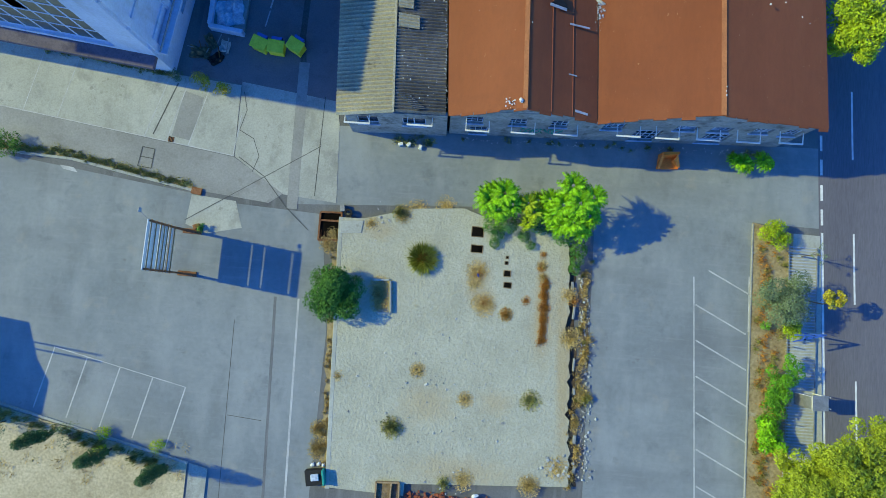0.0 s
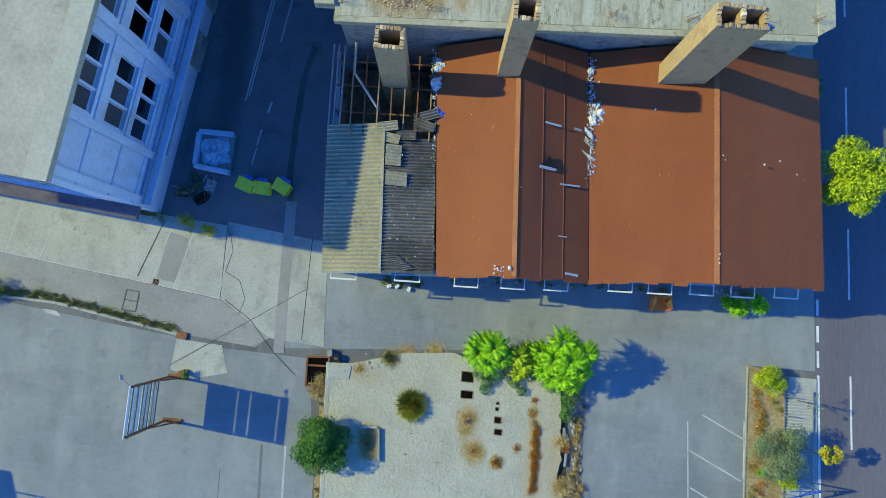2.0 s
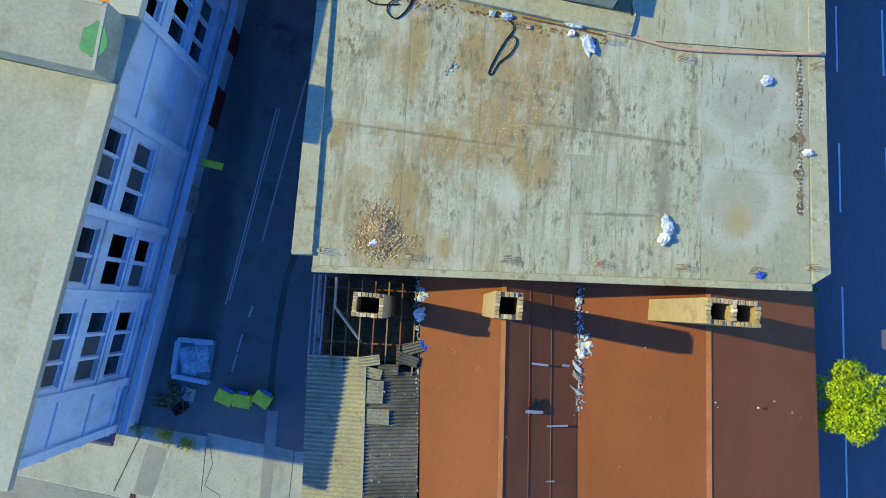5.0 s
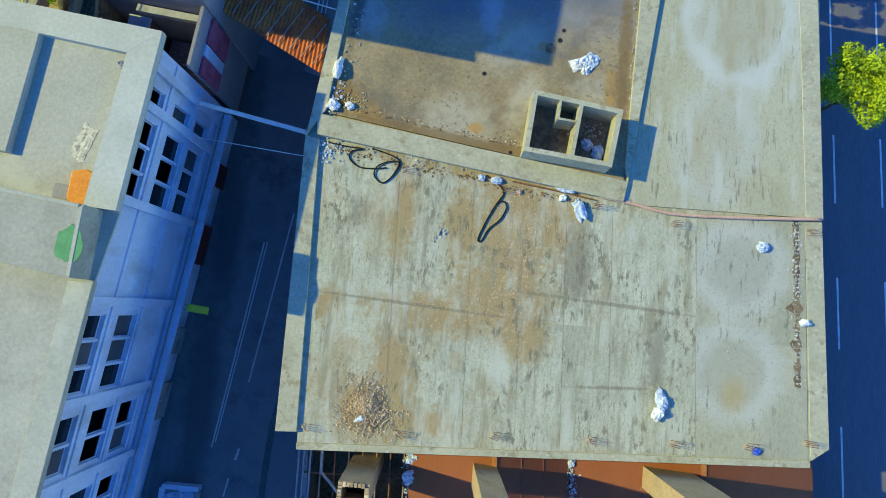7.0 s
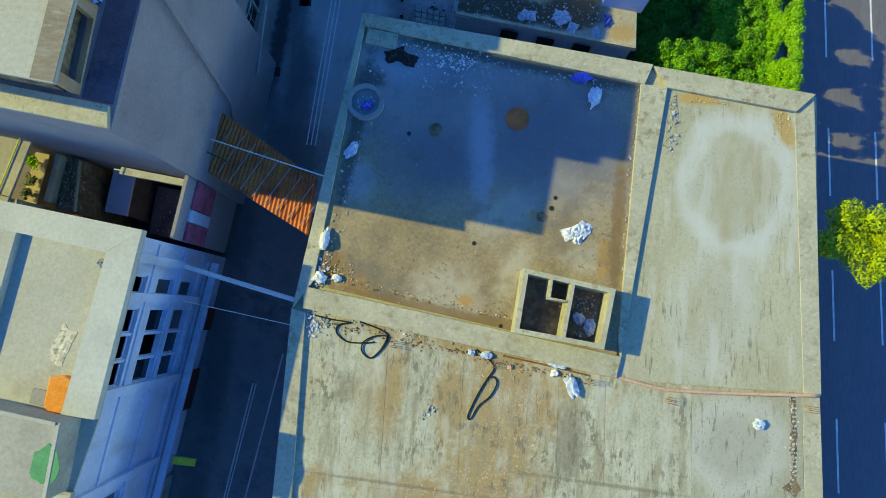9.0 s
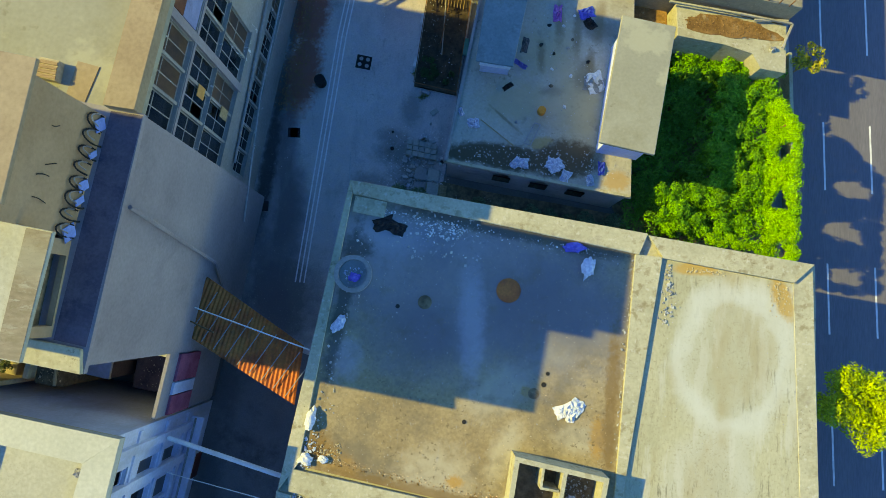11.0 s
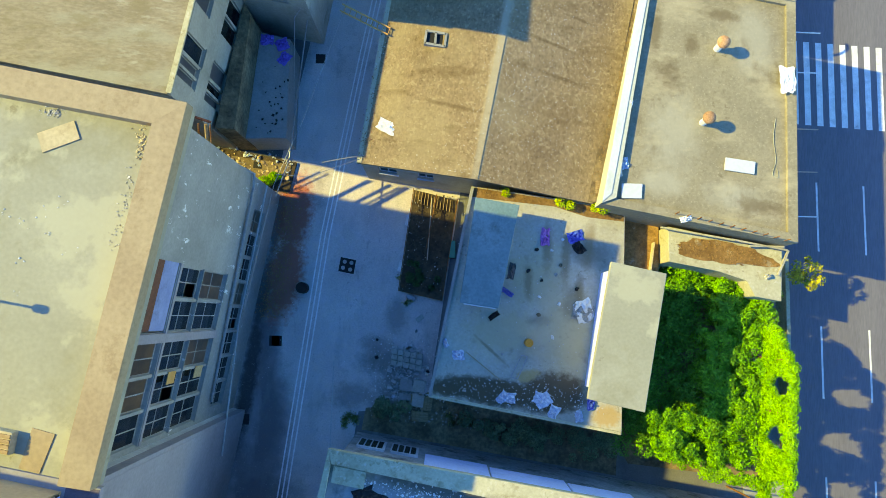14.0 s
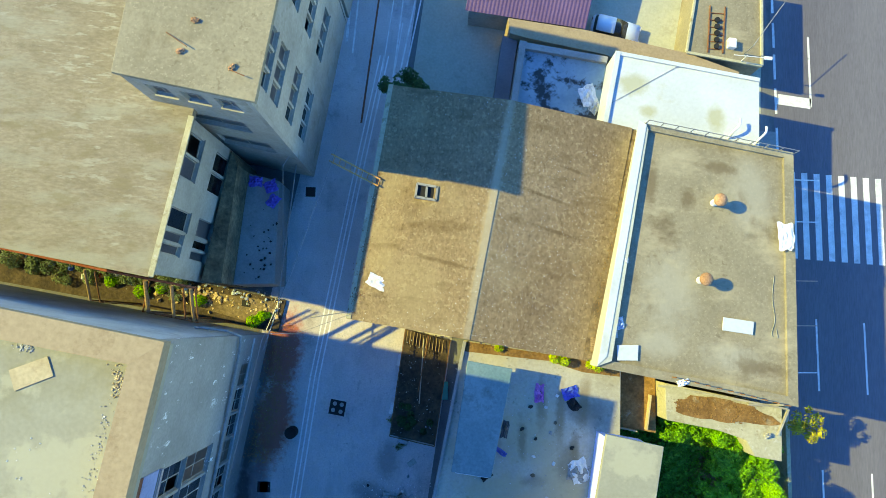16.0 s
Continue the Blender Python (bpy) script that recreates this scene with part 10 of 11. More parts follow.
# ---- garden thicket ----
rng = np.random.default_rng(44)
hed = []
for _ in range(330):
    f = rng.random()
    if f < 0.5:
        y = 71.5 + 10.5 * rng.random()
        x = 18.6 + 0.12 * (y - 74) * (y > 79) + 4.2 * rng.random()
    elif f < 0.88:
        x = 14.6 + 8.0 * rng.random()
        y = 68.2 + 3.6 * rng.random() + (0.4 if x < 16 else 0)
    else:
        x, y = 15.8 + 4.5 * rng.random(), 80.9 + 1.5 * rng.random()
    hed.append((x, y, 3.5 + 0.9 * rng.random() - (1.0 if f >= 0.88 else 0), .3 + .36 * rng.random() ** 1.5, .75))
thick = []
for x, y, z, r, q in hed:
    thick += [(x, y, z, r, q), (x + rng.normal() * .3, y + rng.normal() * .3, z - 1.2, r * .9, q), (x + rng.normal() * .3, y + rng.normal() * .3, z - 2.6, r * .8, q)]
c, u, v = leaf_cloud(thick, 92000, 0.10, rng)
tagged(quads("thicket", c, u, v, "vine_lit"), "thick bright green shrub thicket filling the lot", "thicket", "", "stuff")
for k in range(26):
    x, y, z, r, q = hed[k * 10]
    solo("thicket_stem", trunk_mesh((x, y, 0), (x, y, z), .09, [], rng), "bark", "grey stem inside the thicket", "stem", "thicket stems")
# leaf_ground: the thicket leaf in a darker tone set for growth in shade
low_ = [(13.2 + 6.5 * rng.random(), 68.5 + 12.5 * rng.random(), .5 + 2.2 * rng.random(), .5 + .5 * rng.random(), .5) for _ in range(260)]
c, u, v = leaf_cloud(low_, 26000, 0.1, rng)
tagged(quads("ground_cover", c, u, v, "leaf_ground"), "green ground cover in the shade", "ground cover", "", "stuff")
vine = []
while len(vine) < 720:                 # a leaning leafy sheet with oval openings
    y, z = 65.9 + 12.5 * rng.random(), 3.9 + 3.6 * rng.random()
    if any(((y - hy) / 0.85) ** 2 + ((z - hz) / 1.15) ** 2 < 1 for hy, hz in ((74.3, 6.1), (70.75, 5.6), (67.1, 5.6))) or z > 7.5 - 1.3 * max(0, y - 75.8) * .6:
        continue
    vine.append((23.1 + (z - 5.8) * .1 + .1 * rng.normal(), y, z, .26 + .14 * rng.random(), .9))
for x in np.linspace(19.5, 24.4, 26):
    vine.append((x - 1.0, 67.0 + (24.4 - x) * .1 + .5 * rng.random(), 4.6, .4, .6))
c, u, v = leaf_cloud(vine, 62000, 0.09, rng)
tagged(quads("wall_creeper", c, u, v, "creeper_lime"), "yellow-green creeper draped over the garden screen", "creeper", "", "stuff")
scr = thing("garden_screen", "tall wire screen posts under the creeper", "screen")
for y in (65.9, 68.9, 72.5, 76.2):
    bm = bmesh.new()
    bar(bm, (22.3, y, 0), (23.0, y, 6.4), .1)
    part("post", bm, "rust", scr)
dv = [(19.0 + 4.5 * rng.random(), 69.0 + 12 * rng.random(), 3.6 + 1.0 * rng.random(), .5, .7) for _ in range(50)]
c, u, v = leaf_cloud(dv, 7000, 0.12, rng)
tagged(quads("dark_thicket", c, u, v, "leaf_shrub"), "darker shrub leaves inside the thicket", "thicket", "", "stuff")
tree("yellow_street_tree", 26.2, 82.6, blobs_round(26.1, 82.9, 3.4, 1.5, 14, 92, 0.7, 0.7, (0.2, 0.32)), 900, 0.12, "leaf_yellow", "thin yellowing street tree by the wall", 0.1, 0.07, 93)
tree("avenue_tree", 29.75, 23.3, blobs_round(29.75, 23.3, 4.6, 2.9, 40, 94, 0.8, 0.6, (0.24, 0.36)), 12000, 0.12, "leaf_lime", "lime-green street tree beside the hall", 0.1, 0.17, 95, "avenue trees")
tree("avenue_tree", 28.4, 56.6, blobs_round(28.0, 56.5, 7.0, 3.2, 46, 96, 0.8, 0.72, (0.22, 0.34)), 14000, 0.11, "leaf_lime", "bright green street tree beside the concrete building", 0.1, 0.17, 97, "avenue trees")
tree("avenue_tree", 27.6, 31.2, blobs_round(27.4, 31.2, 2.6, 1.3, 12, 98, 0.8, 0.6, (0.3, 0.45)), 2200, 0.1, "leaf_green", "small dark tree under the roof edge", 0.1, 0.09, 99, "avenue trees")
# brown soil strip and beams north of the thicket
TZ = 5.9
ter = thing("garden_terrace", "raised tan terrace with a brown soil bed", "terrace")
part("slab", solid([(14.75, 85.05), (23.05, 84.0), (23.1, 80.3), (21.2, 80.5), (20.6, 81.6), (18.5, 82.1), (14.95, 82.5)], 0.05, TZ, .03), "parapet", ter, "tan paved terrace")
part("soil_bed", solid(blotch(18.7, 83.45, 3.6, .78, -6, 5, .35, 40), TZ, TZ + .05), "soil_leafy", ter, "orange-brown soil bed")
sp = [(18.7 + 3.3 * math.cos(a) * r, 83.45 - .105 * 3.3 * math.cos(a) * r + .7 * math.sin(a) * r, TZ + .04, .03 + .09 * rng.random()) for a, r in zip(rng.random(500) * 6.283, rng.random(500) ** .5)]
stuff("soil_clods", stones(sp, rng), "soil_leafy", "orange-brown leaf litter below the grey building", "leaf litter")
sack(22.0, 82.0, TZ, .3, .25, .25, 20, "metal_grey", "small grey lump on the terrace", "lump", 301, "rubble")
pitn = thing("dark_lightwell", "dark lightwell with thin walls beside the roof room", "lightwell")
part("bottom", solid([(11.7, 85.85), (14.7, 85.3), (14.9, 81.3), (11.4, 81.6)], 0.1, 4.0), "soil_leafy", pitn, "brown littered bottom")
for a, b in (((14.3, 84.0), (14.1, 81.5)), ((13.4, 81.35), (11.3, 81.6))):
    part("wall", solid(strip(a, b, 0.1), 0, 4.5), "plaster_tan", pitn)
for a, b, z, m in (((14.1, 84.85), (19.4, 84.35), 6.35, "parapet"), ((19.2, 84.4), (23.2, 83.95), 6.3, "facade_beige"), ((23.3, 83.95), (22.6, 82.1), 6.25, "facade_beige"), ((20.5, 84.05), (23.0, 84.2), 6.2, "facade_beige")):
    bm = bmesh.new()
    bar(bm, (*a, z), (*b, z - .02), .13, .2)
    solo("timber_beam", bm, m, "pale weathered timber beam", "beam", "loose beams")
crumple(15.2, 85.3, 8.04, .8, .4, 20, "sack_white", "torn white sheet on the parapet", "sheet", 302, .25, "sheet")
crumple(10.75, 88.9, 7.8, .7, .9, 10, "sack_blue", "pale crumpled sheet beside the parapet", "sheet", 303, .35, "sheet")
pal = thing("old_pallet", "small slatted pallet lying in the gutter", "pallet", at=(9.7, 87.3, 6.5))
for k in range(6):
    part("slat", solid(strip((9.2, 86.95 + .16 * k), (10.1, 86.9 + .16 * k), 0.1), 6.56, 6.62), "timber", pal)
for x in (9.3, 9.95):
    part("rail", solid(strip((x, 86.9), (x + .03, 87.85), 0.08), 6.5, 6.56), "timber", pal)
c, u, v = leaf_cloud([(6.9, 86.2, 6.0, .45, .7), (7.6, 86.0, 6.0, .4, .7), (9.9, 86.0, 6.3, .55, .7), (9.4, 86.0, 6.1, .4, .7), (2.9, 86.6, 5.7, .35, .7)], 1300, .08, rng)
tagged(quads("gutter_weeds", c, u, v, "leaf_lime"), "green weeds sprouting at the brown eave", "weeds", "", "stuff")
sp = [(0.6 + 10.6 * f, 86.75 - 0.9 * f + rng.normal() * .25, 5.55, .05 + .12 * rng.random()) for f in rng.random(300)]
stuff("eave_litter", stones([(x, y, 5.55, s_ * .6) for x, y, z, s_ in sp], rng), "soil_leafy", "brown leaf litter along the eave", "leaf litter")
part("leaf_drift", solid([(.6, 86.8), (11.6, 86.0), (11.65, 85.2), (9.0, 85.3), (6.5, 85.9), (3.5, 86.0), (.5, 86.1)], 5.5, 5.54), "soil_leafy", house, "drift of brown leaves along the roof end")

# ---- on the northern roofs ----
rng = np.random.default_rng(46)
sp = []
for k in range(4600):
    f, g_ = rng.random(), rng.random()
    if k > 3400:
        f, g_ = min(.98, max(.02, .38 + .22 * rng.normal())), min(.98, max(.02, .42 + .25 * rng.normal()))
    s, nn = (-8.0 + 17.0 * f, 87.8 - 1.6 * f), (-6.4 + 17.4 * f, 104.8 - 1.7 * f)
    x, y = mix2(s, nn, g_)
    rz = 7.5 + .7 * g_
    ez = 6.4 + .2 * g_
    z = ez + (rz - ez) * (1 - abs(f - .5) * 2)
    sp.append((x, y, z, .016 + .04 * rng.random() ** 3 + (.03 * rng.random() if k > 3400 else 0)))
stuff("roof_grit", stones(sp, rng), "sack_white", "white grit scattered over the brown roof", "grit")
crumple(-6.0, 90.5, 6.75, 1.7, .9, -20, "sack_white", "white cloth on the brown roof", "cloth", 120, .15, "cloth")
sk = thing("roof_hatch", "open square roof hatch with grey frame", "hatch", at=(-3.0, 97.1, 7.3))
for a, b in (((-3.8, 97.6), (-2.35, 97.45)), ((-3.85, 96.65), (-2.4, 96.5)), ((-3.8, 97.6), (-3.85, 96.6)), ((-2.35, 97.5), (-2.4, 96.5)), ((-3.1, 97.5), (-3.1, 96.6))):
    part("frame_bar", solid(strip(a, b, 0.16), 7.0, 7.5), "concrete_band", sk)
part("opening", solid([(-3.75, 97.5), (-2.45, 97.4), (-2.5, 96.6), (-3.8, 96.7)], 7.0, 7.34), "black_rubber", sk)
lad = thing("ladder", "orange-brown metal ladder leaning out over the street", "ladder")
for o in (0.0, 0.5):
    bm = bmesh.new()
    bar(bm, (-10.3 + o * .25, 98.9 + o, 6.8), (-6.6 + o * .25, 97.3 + o, 6.9), .09)
    part("rail", bm, "timber_orange", lad)
for k in range(9):
    bm = bmesh.new()
    x, y = -10.0 + .42 * k, 98.78 - .18 * k
    bar(bm, (x, y, 6.83), (x + .12, y + .5, 6.83), .05)
    part("rung", bm, "timber_orange", lad)
sp = [(-6.6 + rng.normal() * .25 + .13 * (y - 97), y, 6.6, .03 + .07 * rng.random()) for y in 88 + 12 * rng.random(300)]
stuff("west_eave_litter", stones(sp, rng), "rust", "rusty litter along the west eave", "litter")
sp = [(9.35 + .117 * (y - 86.3) + rng.normal() * .25, y, 6.45, .05 + .1 * rng.random()) for y in 86.5 + 16.5 * rng.random(1400)]
stuff("gutter_litter", stones([(x, y, 6.5, s_ * .45) for x, y, z, s_ in sp], rng), "soil_leafy", "brown leaf litter in the gutter", "leaf litter")
for k, (x, y) in enumerate(((17.0, 97.8), (16.2, 92.3))):
    vt = thing("roof_ventilator", "white roof pipe with terracotta turbine cap", "ventilator", "ventilators on the grey roof", at=(x, y, 7.8))
    bm = bmesh.new()
    bar(bm, (x, y, 7.8), (x, y, 8.7), .5, sides=14)
    part("pipe", bm, "metal_white", vt)
    bm = bmesh.new()
    bmesh.ops.create_uvsphere(bm, u_segments=16, v_segments=8, radius=.46)
    bmesh.ops.transform(bm, matrix=Matrix.Translation((x, y, 8.95)) @ Matrix.Diagonal((1, 1, .75, 1)), verts=bm.verts[:])
    part("cap", bm, "brick_red", vt, "terracotta turbine cap", True)
for pts in ([(17.85, 89.9), (19.95, 89.75), (19.9, 88.85), (17.8, 89.0)], [(10.7, 87.45), (12.15, 87.55), (12.15, 86.5), (10.75, 86.4)]):
    th = thing("roof_panel_board", "white rectangular panel lying on the grey roof", "panel", "white panels")
    part("panel", solid(pts, 7.86, 7.96, 0.02), "roof_white", th)
    part("rest", solid(strip(mix2(pts[0], pts[3], .5), mix2(pts[1], pts[2], .5), .3), 7.8, 7.86), "concrete_band", th)
rail = thing("roof_railing", "thin steel railing along the grey parapet", "railing")
for p0, p1, cnt in (((11.9, 103.0), (22.3, 101.65), 11),):
    for k in range(cnt):
        q = mix2(p0, p1, k / (cnt - 1))
        bm = bmesh.new()
        bar(bm, (*q, 8.2), (*q, 9.0), .05)
        part("post", bm, "metal_grey", rail)
    for z in (9.0,):
        bm = bmesh.new()
        bar(bm, (*p0, z), (*p1, z), .045)
        part("rail", bm, "metal_grey", rail)
for k in range(11):
    q = mix2((14.5, 85.6), (22.1, 84.35), k / 10)
    bm = bmesh.new()
    bar(bm, (*q, 7.95), (q[0], q[1] + .02, 8.75), .06)
    solo("parapet_rod", bm, "rust", "bent rusty rod on the south parapet", "rod", "parapet rods")
for y, c in ((100.4, "metal_white"), (97.3, "metal_white"), (93.0, "pipe_pink"), (89.8, "pipe_pink"), (86.5, "metal_white")):
    bm = bmesh.new()
    bar(bm, (22.6, y - .1, 6.2), (25.4, y + .1, 6.0), .07)
    bar(bm, (22.8, y, 6.2), (22.8, y, 7.4), .05)
    solo("projecting_sign", bm, c, "thin sign arm projecting over the pavement", "sign", "sign arms")
crumple(21.9, 95.7, 8.24, 1.1, 1.9, 5, "sack_white", "white sheet draped over the parapet", "sheet", 130, .15, "sheet")
solo("loose_rope", tube(smooth_path([(21.3, 93.0, 7.85), (21.2, 91.5, 7.85), (21.4, 90.0, 7.85), (21.2, 89.0, 7.85), (21.6, 88.8, 7.85), (21.5, 89.4, 7.85)]), .02, 5), "parapet", "pale wire lying on the grey roof", "cord")
for k, (x, y) in enumerate(((10.45, 88.2), (10.9, 93.3))):
    sack(x, y, 7.8, .3, .55, .3, 0, "sack_white" if k else "rubble_grey", "crumpled rubbish along the roof edge", seed=140 + k)
crumple(8.6, 106.3, 4.0, 1.2, 1.6, 20, "sack_white", "fallen white sheet on the damp roof", "sheet", 141, .3, "sheet")
crumple(9.2, 105.4, 4.0, .9, .8, 50, "rubble_grey", "grey broken sheet on the damp roof", "sheet", 142, .3, "sheet")
for pts in ([(9.3, 104.6, 6.7), (14.5, 108.1, 6.8), (15.6, 108.3, 6.7)],):
    solo("roof_wire", tube([(x, y, 6.44 + .02 * (z - 6.6)) for x, y, z in pts], .018, 5), "metal_grey", "thin wire across the white roof", "wire", "wires on the white roof")
for x0, y0 in ((18.5, 103.0), (21.0 - .6, 102.6)):
    solo("bent_pipe", tube(smooth_path([(x0, y0, 6.4), (x0 + .1, y0 + .3, 6.9), (x0 + .5, y0 + .8, 7.1), (x0 + .6, y0 + 1.3, 7.0)]), .09, 7), "metal_white", "white bent vent pipe", "pipe", "bent pipes", smooth=True)
for k, (x, y, r) in enumerate(((-7.0, 106.2, .8), (-5.7, 106.7, 1.0), (-4.6, 106.2, .8))):
    bush(x, y, 2.8, r, 1100, 0.12, "leaf_dark", "dark green bush behind the brown roof", 150 + k, group="northern bushes")


def car(x, y, turn):
    th = thing("parked_car", "light blue-white parked hatchback", "car", at=(x, y, 0.03))
    m = Matrix.Translation((x, y, 0.03)) @ Matrix.Rotation(radians(turn), 4, 'Z')

    def prof(outline, w0, w1, name, material, label="", parent=th):
        bm = bmesh.new()
        L = [bm.verts.new(m @ Vector((px, -(w0 if pz < .95 else w1), pz))) for px, pz in outline]
        R = [bm.verts.new(m @ Vector((px, (w0 if pz < .95 else w1), pz))) for px, pz in outline]
        k = len(outline)
        bm.faces.new(L)
        bm.faces.new(R[::-1])
        for i in range(k):
            bm.faces.new((L[i], R[i], R[(i + 1) % k], L[(i + 1) % k]))
        bmesh.ops.recalc_face_normals(bm, faces=bm.faces[:])
        bmesh.ops.bevel(bm, geom=bm.edges[:], offset=.04, segments=2, affect='EDGES')
        return part(name, bm, material, parent, label, True)

    prof([(-2.05, .22), (2.05, .22), (2.1, .55), (1.95, .78), (.95, .94), (-1.95, .94), (-2.1, .6)], .86, .82, "body", "car_blue_white")
    prof([(-1.9, .93), (-1.5, 1.38), (.15, 1.38), (.95, .93)], .78, .70, "cabin", "glass_dark", "dark glass cabin")
    prof([(-1.75, 1.36), (-.15, 1.36), (-.2, 1.46), (-1.6, 1.46)], .80, .72, "roof", "car_blue_white")
    for u in (-1.3, 1.3):
        for s in (-.72, .72):
            bm = bmesh.new()
            a, b = m @ Vector((u, s - .1, .3)), m @ Vector((u, s + .1, .3))
            bar(bm, a, b, .6, sides=14)
            w = part("wheel", bm, "black_rubber", th)
            bm = bmesh.new()
            e = .011 if s > 0 else -.011
            a, b = m @ Vector((u, s + math.copysign(.1, s), .3)), m @ Vector((u, s + math.copysign(.1, s) + e, .3))
            bar(bm, a, b, .36, sides=10)
            part("rim", bm, "metal_grey", w)
    for u, mt, nm in ((2.07, "metal_white", "headlight"), (-2.06, "door_red", "rear_light")):
        for s in (-.6, .6):
            bm = bmesh.new()
            bar(bm, m @ Vector((u, s - .16, .62)), m @ Vector((u, s + .16, .62)), .06, .14)
            part(nm, bm, mt, th)


car(11.3, 113.5, -9)
rack = thing("steel_rack", "rusty steel rack with coils on the small roof", "rack", at=(18.4, 112, 3.4))
for x in (18.0, 19.2):
    bm = bmesh.new()
    bar(bm, (x, 110.9, 3.46), (x + .1, 114.8, 3.46), .09)
    part("beam", bm, "rust", rack)
for k in range(6):
    bm = bmesh.new()
    bar(bm, (18.0, 111.2 + .6 * k, 3.46), (19.3, 111.2 + .6 * k, 3.46), .06)
    part("crossbar", bm, "rust", rack)
for k in range(5):
    bm = bmesh.new()
    disc(bm, 18.65, 111.4 + .55 * k, 3.52, .22, .12, 10)
    part("coil", bm, "black_rubber", rack)
solo("white_box", solid([(19.5, 111.3), (20.1, 111.25), (20.1, 112.0), (19.5, 112.05)], 3.4, 3.9, .03), "metal_white", "small white box on the small roof", "box")
bm = bmesh.new()
bar(bm, (20.9, 111.0, 3.4), (20.9, 111.0, 5.0), .08, sides=8)
bar(bm, (20.9, 111.0, 5.0), (22.8, 114.2, 5.8), .06, sides=8)
solo("roof_mast", bm, "metal_grey", "grey street lamp arm on the roof corner", "mast")
bm = bmesh.new()
bar(bm, (20.6, 110.3, 3.4), (20.6, 110.3, 4.7), .06, sides=8)
bar(bm, (19.6, 110.3, 4.6), (22.0, 110.2, 4.7), .06, sides=8)
box(bm, 22.2, 110.2, 4.6, .6, .25, .12)
solo("street_lamp", bm, "metal_white", "white street lamp head on an arm", "lamp")
# unseen block and posts added in the west to shade the lot
nb = thing("shade_block", "unseen plain block added west to shade the lot", "building")
part("wall", solid([(-50, -3.9), (-42.0, -3.6), (-41.0, -6.4), (-39.8, -8.0), (-40, -11.2), (-50, -12)], 0, 7.2, .03), "facade_grey", nb)
for y in (-5.3, -5.8):
    bm = bmesh.new()
    bar(bm, (-39.5, y, 0), (-39.5, y, 9.6), .12, sides=8)
    solo("lamp_post", bm, "metal_grey", "unseen post added west of the lot for its thin shadow", "post", "posts")

# ground floor of the factory along the back street
for y0, y1, m, lb_ in ((40.2, 43.3, "door_red", "dark red steel shutter door"), (46.4, 48.2, "door_red", "dark red steel shutter door"), (33.2, 35.2, "facade_hall", "dark steel door in the ground floor"), (28.2, 31.0, "facade_hall", "dark steel door in the ground floor")):
    f0, f1 = (y0 - 16.4) / 35.8, (y1 - 16.4) / 35.8
    p, q = mix2(F0, F1, f0), mix2(F0, F1, f1)
    solo("shop_door", solid(strip((p[0] + .12, p[1]), (q[0] + .12, q[1]), 0.2), 0.05, 2.9, .02), m, lb_, "door", "doors along the back street")
aw = thing("awning", "small yellow awning over a doorway", "awning", at=(-18.6, 37.4, 2.9))
part("canopy", prism(bmesh.new(), [(-19.2, 36.6), (-17.7, 36.45), (-17.65, 37.0), (-19.15, 37.15)], [2.9, 2.5, 2.5, 2.9], [3.0, 2.6, 2.6, 3.0]), "plastic_yellow", aw)
for y in (36.7, 37.1):
    bm = bmesh.new()
    bar(bm, (-20.0, y, 2.2), (-18.0, y - .1, 2.5), .05)
    part("bracket", bm, "metal_grey", aw)

# damp strip between the dirty house and the concrete building
rng = np.random.default_rng(61)
flat("damp_soil", [(-6.6, 67.9), (13.6, 66.0), (13.6, 69.6), (8.0, 70.2), (2.0, 70.7), (-1.6, 71.2), (-3.4, 70.1), (-6.4, 69.6)], 0.021, "soil_brown", label="dark damp soil behind the concrete building", category="soil")
strip_low = [(-5.5 + 18.5 * f, 69.2 - .75 * f + rng.normal() * .5, .3 + .4 * rng.random(), .35 + .4 * rng.random(), .6) for f in rng.random(46) if f < .15 or f > .3]
c, u, v = leaf_cloud(strip_low, 9000, 0.1, rng)
tagged(quads("damp_undergrowth", c, u, v, "leaf_olive"), "dull green undergrowth in the damp strip", "undergrowth", "", "stuff")
sp = [(-6 + 9 * rng.random(), 68.6 + 1.6 * rng.random(), .03, .05 + .16 * rng.random() ** 2) for _ in range(170)]
stuff("damp_rubble", stones(sp, rng), "rubble_grey", "grey rubble in the damp strip", "rubble")
for k in range(4):
    x, y = -3.9 + 1.05 * (k % 2), 71.2 - 1.15 * (k // 2)
    sl = thing("paving_stack", "weathered grey slab lying among the blocks", "slab", "slabs in the court", at=(x, y, 0))
    part("slab", solid([(x, y), (x + .95, y - .08), (x + 1.0, y + .85), (x + .05, y + .95)], 0.04, 0.26, .02), "concrete_slab" if k % 2 else "concrete_band", sl)

# loose plastic in the gap beside the hall
for k, (x, y, sx, sy, m) in enumerate(((-1.1, 28.2, 1.2, 1.0, "sack_blue"), (-1.3, 26.9, 1.1, .9, "sack_white"), (-0.9, 24.7, .8, 1.1, "tarp_blue"))):
    crumple(x, y, 6.35, sx, sy, 25 * k, m, "bright plastic sheet caught on the hall eave", "plastic_sheet", 210 + k, 0.35, "rubbish")

